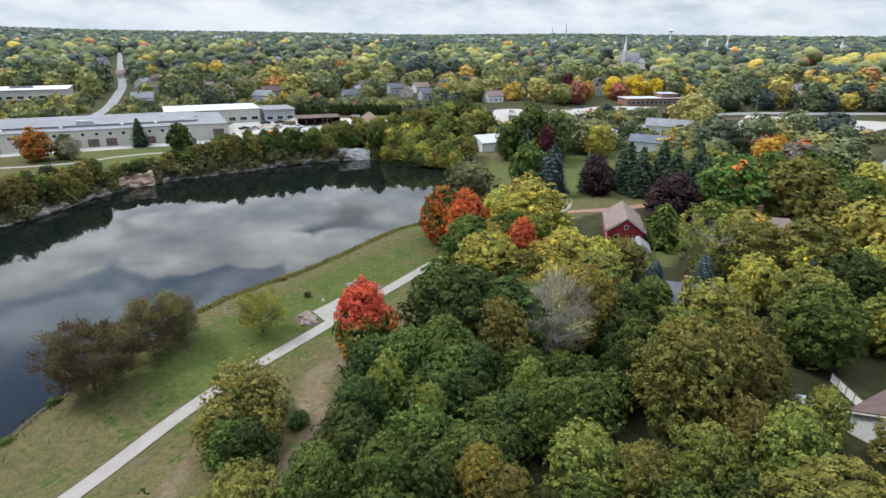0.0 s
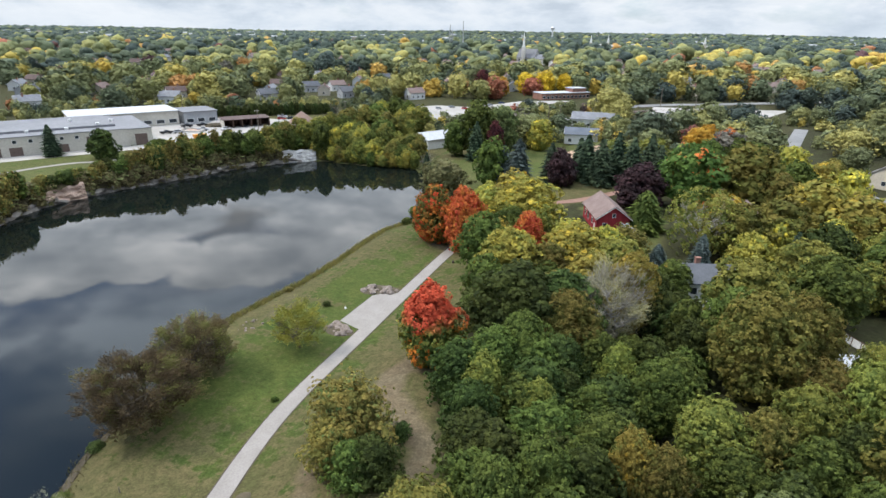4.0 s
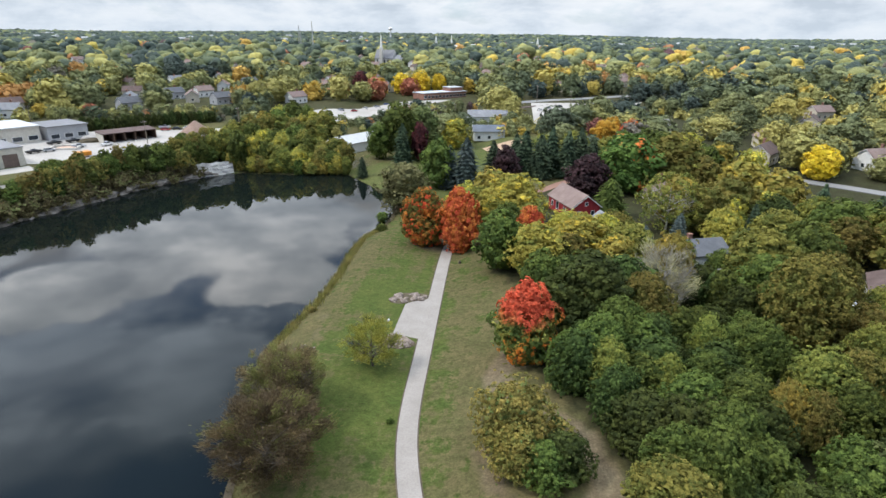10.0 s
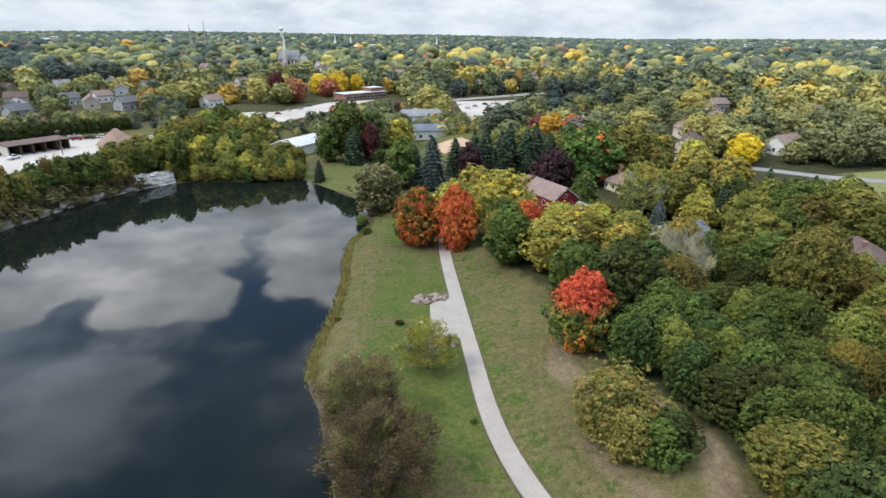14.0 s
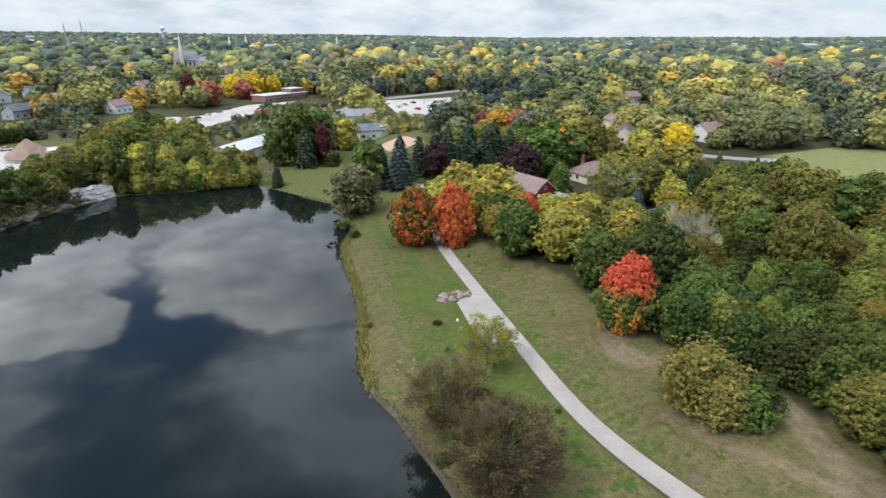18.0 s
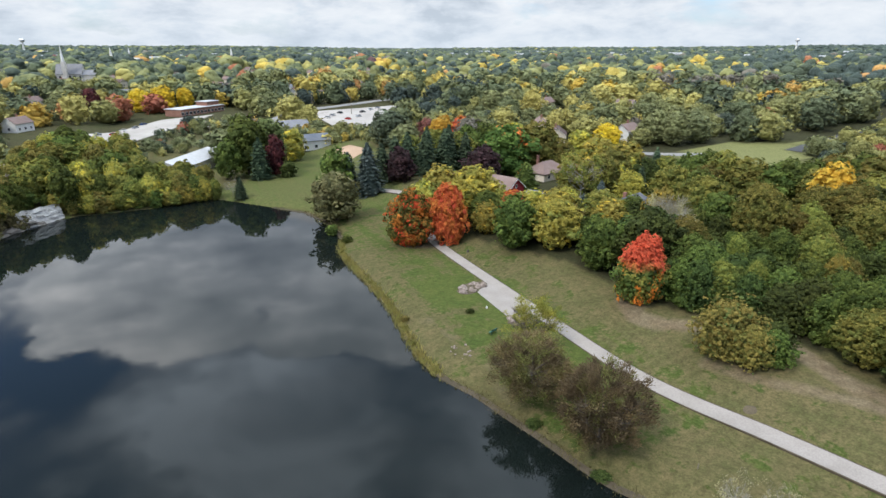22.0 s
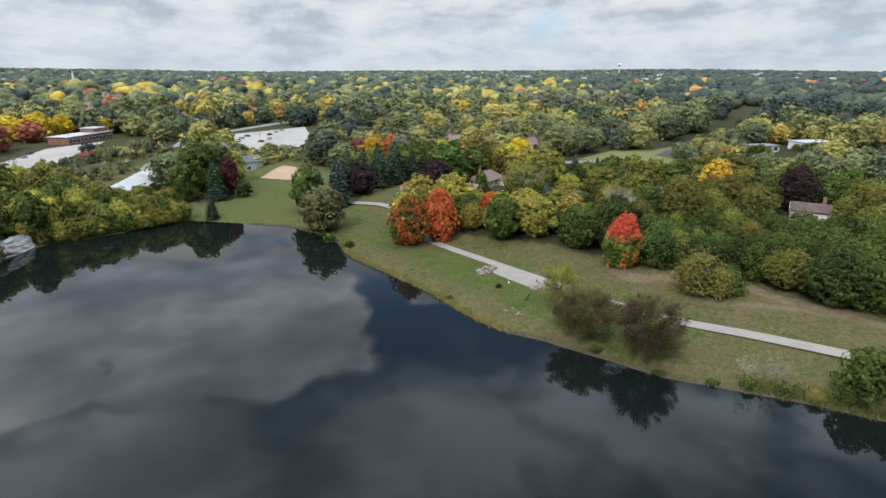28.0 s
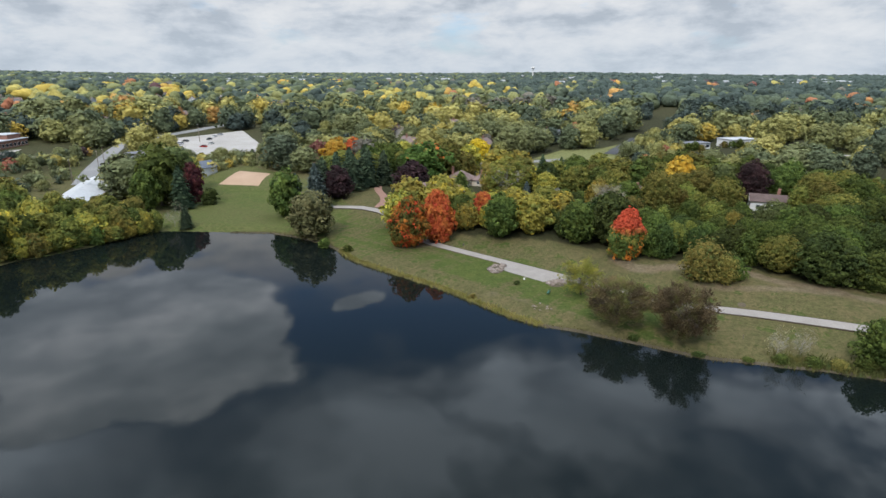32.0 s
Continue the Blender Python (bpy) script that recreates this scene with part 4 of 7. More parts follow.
TREE_KINDS = {
    # shape, leaf material, leaf clusters, cluster size, core, looseness, label
    "maple": ("round", "green", 5200, 0.0175, 0.80, 0.11, "broad green maple with a dense rounded crown"),
    "dark_maple": ("oval", "dark", 5600, 0.0165, 0.80, 0.09, "dense dark green maple with an oval crown"),
    "olive_maple": ("round", "olive", 5200, 0.0175, 0.78, 0.14, "olive-green tree turning yellow at the tips"),
    "red_maple": ("oval", "red_top", 8000, 0.0145, 0.78, 0.13, "red maple, scarlet on top, green and orange below"),
    "orange_maple": ("oval", "orange", 8000, 0.0145, 0.78, 0.13, "maple half turned from green to orange beside the footpath"),
    "scarlet_maple": ("oval", "scarlet", 8000, 0.0145, 0.80, 0.13, "bright orange-red maple in full autumn colour"),
    "spotted_maple": ("round", "red_spots", 5600, 0.0165, 0.82, 0.09, "green maple with a few red autumn sprays"),
    "yellow_tree": ("round", "yellow", 5200, 0.0175, 0.80, 0.14, "yellowing tree with a loose rounded crown"),
    "rust_tree": ("round", "rust", 4600, 0.0178, 0.80, 0.12, "broad rusty orange autumn tree with some green left"),
    "amber_tree": ("round", "amber", 4600, 0.0178, 0.80, 0.10, "broad orange-gold autumn tree in full colour"),
    "gold_tree": ("round", "gold", 4600, 0.0178, 0.80, 0.10, "broad golden yellow autumn tree in full colour"),
    "lime_tree": ("round", "fresh", 4600, 0.0185, 0.78, 0.12, "light yellow-green young tree"),
    "dark_willow": ("spread", "willow", 5200, 0.0165, 0.86, 0.14, "dark olive willow leaning over the pond edge"),
    "brown_willow": ("spread", "brown", 32000, 0.0142, 0.38, 0.34, "thin brownish willow on the pond bank"),
    "sapling": ("spread", "lime", 9000, 0.0165, 0.30, 0.30, "sparse yellow-green small tree with open branches"),
    "thicket": ("bush", "dark", 4200, 0.0235, 0.80, 0.11, "dark green understorey tree in the thicket"),
    "green_thicket": ("bush", "green", 4200, 0.0235, 0.80, 0.12, "mid-green bushy tree in the thicket"),
    "olive_bush": ("bush", "bush", 7000, 0.018, 0.60, 0.34, "large olive-green bush standing on the lawn"),
    "scrub": ("bush", "scrub", 2600, 0.030, 0.80, 0.22, "brownish half-bare scrub on the quarry wall"),
    "copper_beech": ("oval", "purple", 5600, 0.0165, 0.80, 0.09, "dark purple-leaved beech in a garden"),
    "wine_tree": ("round", "wine", 4600, 0.0178, 0.80, 0.09, "wine-red ornamental tree with a round crown"),
    "bare_tree": ("round", "grey", 7000, 0.030, 0.0, 0.40, "nearly bare grey tree with few pale leaves"),
    "bare_shrub": ("round", "grey", 260, 0.010, 0.0, 0.40, "bare grey shrub on the pond bank"),
    "pale_tree": ("round", "pale", 5200, 0.0175, 0.80, 0.12, "pale grey-green tree with a full crown"),
    "birch": ("round", "olive", 3200, 0.0145, 0.0, 0.30, "white-barked birch with thin olive-green leaves"),
    "arborvitae": ("arbor", "green", 2400, 0.026, 0.9, 0.03, "dense dome-shaped green arborvitae"),
    "blue_spruce": ("conifer", "blue_spruce", 3200, 0.021, 0, 0, "blue-grey spruce with drooping boughs"),
    "spruce": ("conifer", "spruce", 3200, 0.022, 0, 0, "tall dark green spruce with drooping boughs"),
}
WIDTH = {"round": 0.43, "oval": 0.39, "spread": 0.58, "bush": 0.54, "conifer": 0.24, "arbor": 0.30}
CROWNS, TRUNKS = {}, {}


def crown_of(kind, variant, near=1):
    """A crown mesh, made once for each variant; trees that stay far off have fewer, larger leaf clusters, the closest ones finer."""
    if (kind, variant, near) not in CROWNS:
        shape, leaf, n, size, core, loose, _ = TREE_KINDS[kind]
        if near == 0:
            n, size = int(n * 0.32), size * 1.65
        elif near == 2:
            n, size = int(n * 2.0), size * 0.68
        seed = sum(map(ord, kind)) * 7 + variant
        if shape == "conifer":
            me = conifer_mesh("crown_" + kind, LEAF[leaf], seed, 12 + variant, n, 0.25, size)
        elif shape == "arbor":
            me = conifer_mesh("crown_" + kind, LEAF[leaf], seed, 40, n * 2, 0.42, size)
        elif kind in ("brown_willow", "sapling", "bare_tree"):
            v, f, t = spray_arrays(shape, n, size, np.random.default_rng(seed), 90 if kind == "brown_willow" else 60, 0.10 if kind == "bare_tree" else 0.35)
            me = array_mesh("crown_" + kind, v, f, LEAF[leaf], tuft=t)
        else:
            me = crown_mesh("crown_" + kind, shape, n, size, LEAF[leaf], seed, core, loose, 0.5 if "willow" in kind else 0.0, (26, 84, 120)[near])
        CROWNS[kind, variant, near] = me
    return CROWNS[kind, variant, near]


def trunk_of(kind):
    shape = TREE_KINDS[kind][0]
    key = kind if kind in ("birch", "bare_tree", "bare_shrub", "sapling", "brown_willow") else shape
    if key not in TRUNKS:
        bark = PALE_BARK if key == "birch" else GREY_BARK if "bare" in key else BARK
        if key in ("bare_tree", "birch", "bare_shrub"):
            me = trunk_mesh("trunk_" + key, bark, 5, 0.10 if key == "bare_shrub" else 0.18, 0.38, 0.85, 0.009 if key == "bare_shrub" else 0.018, 15, 34)
        elif key in ("sapling", "brown_willow"):
            me = trunk_mesh("trunk_" + key, BARK, 6, 0.12, 0.46, 0.70, 0.020, 14, 26)
        elif shape in ("conifer", "arbor"):
            me = trunk_mesh("trunk_" + key, bark, 7, 0.3, 0.05, 0.9, 0.018, 0)
        else:
            me = trunk_mesh("trunk_" + key, bark, 8, 0.16 if shape == "bush" else 0.24)
        TRUNKS[key] = me
    return TRUNKS[key]


def tree(kind, x, y, tall, radius, group="", label="", name=""):
    """One tree on the land: a root with trunk and crown."""
    shape = TREE_KINDS[kind][0]
    root = new(name or ("bush" if shape == "bush" else "conifer" if shape in ("conifer", "arbor") else "tree"))
    spin = random.uniform(0, 360)
    near = 2 if math.hypot(x + 14, y - 8) < 68 else 1 if -125 < x < 12 and y < 128 else 0
    s, lop = radius / WIDTH[shape], random.uniform(0.88, 1.14)
    root.matrix_world = pose(x, y, max(ground_z(x, y), W) - 0.02, 0, 0, spin) @ Matrix.Diagonal((s * lop, s / lop, tall, 1))
    for nm, me in (("trunk", trunk_of(kind)), ("crown", crown_of(kind, random.randrange(3), near))):
        new(nm, me).parent = root
    return tagged(root, label or TREE_KINDS[kind][6], "bush" if shape == "bush" else "tree", group)

# ---- single trees, space by space ----
random.seed(11)
TAKEN = []     # plan circles that later planting keeps clear of: x, y, radius


def stand(kind, x, y, tall, radius, group="", label="", name=""):
    TAKEN.append((x, y, radius * 0.8))
    return tree(kind, x, y, tall, radius, group, label, name)


# by the footpath and on the pond bank
stand("red_maple", -59.0, 61.9, 12.7, 4.4)
stand("orange_maple", -81.2, 116.4, 14.2, 5.3)
stand("scarlet_maple", -72.6, 113.0, 15.1, 4.7)
stand("scarlet_maple", -56.3, 109.0, 10.0, 3.5)
stand("yellow_tree", -59.8, 121.8, 12.4, 7.3)
stand("yellow_tree", -66.0, 131.0, 12.5, 6.5)
stand("yellow_tree", -72.0, 129.0, 10.5, 5.0)
stand("dark_willow", -91.5, 147.5, 11.6, 10.0)
stand("brown_willow", -90.9, 49.1, 9.8, 6.4, "willows on the bank")
stand("brown_willow", -88.7, 37.4, 11.0, 6.6, "willows on the bank")
stand("sapling", -81.9, 61.7, 8.4, 4.8)
stand("olive_bush", -60.6, 42.6, 8.0, 4.9)
stand("olive_bush", -60.2, 38.6, 5.6, 3.2)
stand("green_thicket", -57.4, 37.2, 4.6, 2.9, label="mid-green bush beside the large one on the lawn")
stand("thicket", -55.2, 38.4, 5.0, 3.0)
stand("thicket", -55.4, 45.5, 1.9, 1.3)
stand("dark_maple", -46.5, 21.5, 11.4, 6.2)
stand("olive_maple", -46.0, 30.5, 8.0, 4.4)
stand("green_thicket", -44.5, 12.0, 7.5, 5.0)
stand("green_thicket", -75.2, 9.0, 7.0, 4.2)
stand("green_thicket", -71.5, 4.0, 7.5, 4.5)
stand("bare_shrub", -83.6, 22.5, 5.0, 1.8)
stand("bare_shrub", -81.4, 19.3, 5.2, 1.9)
stand("spruce", -113.5, 184.5, 7.5, 2.4)
stand("bare_shrub", -115.5, 188.5, 7.0, 2.6)
# the wood beside the lawn
stand("dark_maple", -48.6, 70.5, 13.9, 6.6)
stand("dark_maple", -42.5, 75.5, 11.9, 5.6)
stand("bare_tree", -35.6, 77.5, 13.3, 5.6)
stand("olive_maple", -17.0, 69.8, 13.6, 5.6)
stand("olive_maple", -11.5, 74.0, 12.7, 4.4)
stand("olive_maple", -2.8, 74.6, 7.8, 2.7)
stand("lime_tree", -5.6, 65.5, 9.6, 3.9)
stand("olive_maple", -9.6, 66.4, 8.4, 3.6)
stand("lime_tree", -22.2, 52.8, 8.6, 3.8)
stand("lime_tree", -12.4, 59.4, 8.8, 3.2)
stand("maple", -11.0, 81.5, 8.4, 3.8)
stand("dark_maple", -13.5, 75.5, 9.0, 3.6)
stand("lime_tree", -48.4, 54.0, 7.6, 2.8)
stand("yellow_tree", -29.9, 45.3, 8.4, 2.4)
stand("olive_maple", -40.5, 69.0, 10.4, 4.2)
stand("yellow_tree", -33.5, 82.5, 12.2, 4.2)
# gardens and the belt round the red house
stand("yellow_tree", -45.3, 104.5, 8.6, 5.6)
stand("olive_maple", -36.5, 98.0, 9.0, 5.6)
stand("yellow_tree", -55.5, 92.0, 10.3, 5.6)
stand("maple", -62.8, 97.5, 11.4, 5.2)
stand("maple", -55.6, 77.0, 10.4, 4.4)
stand("yellow_tree", -47.5, 112.5, 7.2, 4.6)
stand("olive_maple", -36.5, 113.5, 7.0, 4.4)
stand("yellow_tree", -41.0, 90.0, 9.1, 4.8)
stand("arborvitae", -34.0, 135.9, 10.3, 4.2)
stand("birch", -22.4, 123.6, 13.7, 6.6)
stand("olive_maple", -15.0, 124.0, 11.2, 6.0)
stand("yellow_tree", -17.5, 133.0, 10.7, 6.5)
stand("maple", -27.0, 97.5, 7.0, 3.4)
stand("dark_maple", -30.5, 92.0, 8.0, 3.6)
stand("blue_spruce", -21.8, 115.5, 7.7, 2.6)
stand("blue_spruce", -30.0, 113.0, 5.2, 2.4)
stand("copper_beech", -61.6, 172.2, 11.9, 5.2)
stand("copper_beech", -37.0, 157.5, 12.1, 7.4)
stand("spotted_maple", -24.0, 163.0, 16.2, 9.0)
stand("olive_maple", -10.0, 166.0, 16.2, 8.4)
stand("blue_spruce", -80.2, 172.0, 14.5, 4.8)
stand("blue_spruce", -74.4, 168.5, 17.5, 5.4)
stand("maple", -84.5, 172.0, 14.5, 6.0)
for k, (x, y, h) in enumerate([(-66, 178, 14.5), (-55, 181, 16), (-50, 177, 15.5), (-46, 184, 17), (-41, 179, 16.5), (-36, 186, 17), (-33, 178, 15), (-58, 186, 14)]):
    stand("spruce", x, y, h - 1, 4.7 + 0.3 * (k % 3), "spruces behind the red house")
stand("amber_tree", -20.0, 226.0, 13.0, 6.5)
stand("scarlet_maple", -12.0, 222.0, 14.0, 6.0)
for kind_, x, y, h, r in [("green_thicket", -20.4, 48.6, 6.6, 3.6), ("thicket", -15.6, 47.4, 6.2, 3.4), ("green_thicket", -12.6, 52.4, 7.0, 3.5), ("thicket", -8.4, 57.0, 7.2, 3.6), ("olive_maple", -17.4, 54.2, 7.8, 3.4),
                          ("green_thicket", -9.0, 48.0, 6.8, 3.6), ("lime_tree", -40.8, 52.5, 6.9, 2.0), ("olive_maple", -27.0, 45.0, 7.4, 2.7), ("lime_tree", -33.0, 62.5, 7.6, 2.1)]:
    stand(kind_, x, y, h, r, "trees of the thicket")
stand("lime_tree", -48.0, 196.0, 10.2, 5.5)
stand("lime_tree", -36.0, 200.0, 11.2, 6.0)
stand("copper_beech", 31.5, 55.0, 15.0, 5.4)
stand("olive_maple", -2.0, 54.8, 11.5, 5.6)
stand("pale_tree", 36.0, 66.0, 11.0, 5.6)
stand("maple", -19.5, 95.0, 5.8, 2.8)
stand("olive_maple", 8.0, 26.0, 9.7, 6.5)
stand("amber_tree", 20.8, 76.2, 13.7, 5.6)
stand("yellow_tree", 3.4, 146.0, 12.7, 7.3)
stand("yellow_tree", 10.0, 140.0, 11.7, 7.0)
stand("maple", 38.0, 128.0, 8.7, 6.0)
stand("spruce", 30.0, 131.0, 9.7, 3.0)
stand("spruce", 43.0, 118.0, 7.7, 2.6)
stand("gold_tree", 46.0, 190.0, 10.7, 6.0)
# across the pond
stand("maple", -106.0, 220.0, 20.0, 8.0)
stand("maple", -113.5, 214.0, 13.0, 5.0)
stand("pale_tree", -97.0, 226.0, 18.0, 7.5)
stand("spruce", -103.0, 210.0, 15.5, 5.0)
stand("wine_tree", -96.5, 214.0, 13.5, 4.0)
stand("thicket", -93.0, 209.0, 5.5, 3.5)
stand("yellow_tree", -84.6, 243.0, 12.0, 6.4)
stand("spruce", -243.0, 133.0, 11.5, 4.2, label="dark conifer before the long industrial wall")
stand("dark_maple", -222.0, 138.0, 11.0, 4.6)
stand("rust_tree", -246.0, 96.0, 10.5, 6.0, label="rusty orange tree before the industrial wall")
stand("dark_maple", -241.0, 103.5, 9.0, 3.6)
stand("bare_tree", -238.0, 104.0, 9.0, 4.5)
stand("gold_tree", -149, 466, 14.5, 9.0)
stand("gold_tree", -133, 470, 15.5, 9.5)
stand("gold_tree", -118, 474, 13.5, 7.5)
stand("amber_tree", -160.0, 440.0, 13.0, 5.0)
stand("wine_tree", -176.0, 436.0, 15.5, 6.5)


CLEAR_WEDGE = [(18, 35), (24, 60), (-16, 49), (-16, 32)]     # kept treeless to fit the camera's view of the white house


def scatter(zone, spacing, kinds, group="", keep=1.0, jitter=0.42, clear=()):
    """Trees over a zone of the plan. kinds: (kind, share, lowest, highest)."""
    xs, ys = [p[0] for p in zone], [p[1] for p in zone]
    odds = [k[1] for k in kinds]
    count, y, row = 0, min(ys), 0
    while y < max(ys):
        x = min(xs) + (spacing / 2 if row % 2 else 0)
        while x < max(xs):
            px, py = x + random.uniform(-jitter, jitter) * spacing, y + random.uniform(-jitter, jitter) * spacing
            x += spacing
            kind, _, low, high = random.choices(kinds, odds)[0]
            tall, fate = random.uniform(low, high), random.random()
            if fate > keep or not inside(np.array([px]), np.array([py]), zone)[0]:
                continue
            if any(math.hypot(px - a, py - b) < r + spacing * 0.28 for a, b, r in TAKEN):
                continue
            if any(inside(np.array([px]), np.array([py]), c)[0] for c in tuple(clear) + (CLEAR_WEDGE,)):
                continue
            tree(kind, px, py, tall, min(tall * WIDTH[TREE_KINDS[kind][0]] * 1.15, spacing * random.uniform(0.62, 0.86)), group)
            count += 1
        y += spacing * 0.86
        row += 1
    return count


PLOTS_AND_GAPS = [(-43.3, 137, 8.5), (-13, 154, 8.5), (-21, 104.5, 6.5), (21, 48.5, 8.5), (8, 86, 8.5), (-36.5, 126.5, 5.0), (-2, 88, 3.5), (-30, 146, 4)]
# mostly gaps in front of houses, placed so they show from the camera
PLOTS_AND_GAPS += [(-44, 127, 7.5), (-43, 120, 5), (-4.5, 82, 3.6), (-7.5, 75, 3.2), (1, 80, 3.6), (-20.5, 92, 3.2), (10, 42, 7), (0, 38, 6), (-10, 36, 4.5), (14, 46, 5), (5, 45, 5), (-15, 145, 6)]
TAKEN += PLOTS_AND_GAPS
scatter([(-56, 75), (-55, 70), (-54.5, 57), (-50.5, 48.5), (-45.5, 39), (-43, 33), (-42, 26), (-36, 18), (-22, 20), (-22, 86), (-34, 92), (-50, 84)], 5.3,
        [("thicket", 5, 5, 8.2), ("green_thicket", 3, 5, 8), ("maple", 1, 7, 9.5), ("olive_maple", 0.22, 7, 9)], "trees of the thicket")
scatter([(-34, 24), (-20, 2), (20, -20), (60, -20), (60, 20), (30, 24), (-22, 26)], 7.5,
        [("thicket", 2, 7, 10), ("green_thicket", 3, 7, 10), ("olive_maple", 1.4, 8, 12), ("maple", 2, 8, 11), ("dark_maple", 1, 8, 11)], "trees of the thicket")
scatter([(-22, 26), (40, 20), (60, 40), (60, 96), (-22, 98)], 7.8,
        [("green_thicket", 2, 7, 10), ("olive_maple", 3, 9, 13), ("lime_tree", 0.8, 8, 11), ("maple", 3, 9, 13), ("dark_maple", 1.5, 9, 13), ("pale_tree", 0.3, 9, 12)],
        "trees behind the gardens", 0.9)
scatter([(-64, 108), (-60, 96), (-54, 86), (-30, 86), (-28, 112), (-36, 122), (-52, 124), (-60, 120)], 5.7,
        [("yellow_tree", 4, 6, 9), ("olive_maple", 3, 6, 9), ("maple", 2.4, 5, 9), ("green_thicket", 1.5, 4, 6)], "yellowing belt round the gardens", 0.88)
scatter([(-30, 98), (22, 98), (20, 122), (14, 150), (20, 215), (-30, 215), (-30, 170), (-28, 128)], 9.2,
        [("maple", 2.6, 8, 12.5), ("olive_maple", 4, 8, 12.5), ("dark_maple", 1.2, 8, 12.5), ("spruce", 1, 8, 12), ("yellow_tree", 1.6, 8, 12), ("amber_tree", 0.4, 7, 10)],
        "garden trees", 0.85, clear=(LAWNS[1], LAWNS[2]))
scatter([(22, 94), (60, 94), (72, 106), (38, 107), (24, 122)], 8.0, [("maple", 3, 4, 5.6), ("olive_maple", 3, 4, 5.6), ("dark_maple", 1.4, 4, 5.6)], "trees before the field", 0.9)
scatter([(-166, 189), (-150, 188), (-141, 188.5), (-143, 214), (-166, 206)], 5.6,
        [("yellow_tree", 3.0, 8, 11), ("olive_maple", 4, 8, 12), ("maple", 1.6, 8, 13), ("lime_tree", 2.0, 7, 10), ("amber_tree", 0.25, 7, 9)], "trees on the far bank")
scatter([(-141, 188.5), (-122, 191), (-119, 199), (-126, 212), (-143, 214)], 5.2,
        [("yellow_tree", 2.2, 6, 8.5), ("olive_maple", 4, 6.5, 9), ("maple", 2, 7, 9.5), ("lime_tree", 1.0, 5, 8), ("amber_tree", 0.25, 5, 7)], "trees on the far bank")
scatter([(-166, 207), (-152, 214), (-143, 236), (-150, 262), (-172, 290), (-186, 262), (-186, 230)], 8.0,
        [("maple", 2, 8, 12), ("olive_maple", 4, 8, 12), ("green_thicket", 2, 6, 9), ("dark_maple", 0.5, 9, 13), ("yellow_tree", 1.5, 7, 10)], "trees beyond the far bank", 0.9)
# bushes overhanging the far bank
for k in range(19):
    u = k / 18
    tree(random.choices(("green_thicket", "olive_bush", "lime_tree", "yellow_tree"), (3, 2, 2.2, 2.2))[0], -167 + 46 * u + random.uniform(-0.8, 0.8), 187.6 + 2.2 * abs(u - 0.4) + random.uniform(-0.3, 0.8),
         random.uniform(3.4, 6.5), random.uniform(2.0, 3.2), "bushes on the far bank", "leafy bush overhanging the water of the far bank")
# bushes on the quarry rim: low before the lawn, taller towards the outcrop
WEST = [(-168, 182), (-176, 172), (-184, 156), (-187.5, 142), (-194, 124), (-198, 106), (-197, 92), (-190, 77), (-187, 68), (-187, 55)]
for (ax, ay), (bx, by) in zip(WEST, WEST[1:]):
    far = math.hypot(bx - ax, by - ay)
    ox, oy = (by - ay) / far, -(bx - ax) / far
    n = max(1, int(far / 1.5))
    for i in range(n):
        u, off = (i + random.random()) / n, random.uniform(1.6 if ay < 112 else 3.2, 6.5)
        x, y = ax + (bx - ax) * u + ox * off, ay + (by - ay) * u + oy * off
        up_ = min(1.0, max(0.0, (y - 112) / 30))
        tree(random.choices(("green_thicket", "thicket", "olive_bush", "maple", "rust_tree"), (3, 1.2, 4.2, 2 * up_, 0.3))[0], x, y, random.uniform(4.0 if y < 96 else 3.0, 7.2 if y < 96 else 3.8) + up_ * random.uniform(1.5, 5.2), random.uniform(1.9, 2.8) + (1.0 if y < 96 else up_),
             "bushes on the quarry rim", "leafy green bush on the quarry rim")
        if y > 136 and random.random() < 0.7 and far:
            tree(random.choices(("green_thicket", "olive_bush", "maple", "yellow_tree"), (3, 2, 3, 0.4))[0], x + ox * random.uniform(3.5, 9), y + oy * random.uniform(3.5, 9),
                 random.uniform(4.4, 7.6), random.uniform(2.4, 3.6), "bushes on the quarry rim", "leafy green bush on the quarry rim")
for x, y, h, r in [(-182, 181, 8, 4), (-187, 177, 7, 3.6), (-178, 187, 9, 4.2), (-176, 194, 10, 4.6), (-185, 190, 8, 4), (-172, 191, 10, 4.4), (-170, 199, 11, 5)]:
    stand("maple" if x % 2 else "olive_maple", x, y, h, r, "trees on the far bank")
for k in range(22):
    tree("dark_maple", -262 + 2.1 * k + random.uniform(-0.5, 0.5), 238 + 1.85 * k + random.uniform(-0.8, 0.8), random.uniform(5.8, 7.2), random.uniform(2.0, 2.6), "hedge behind the yard", "clipped dark green hedge tree behind the yard", "hedge_tree")

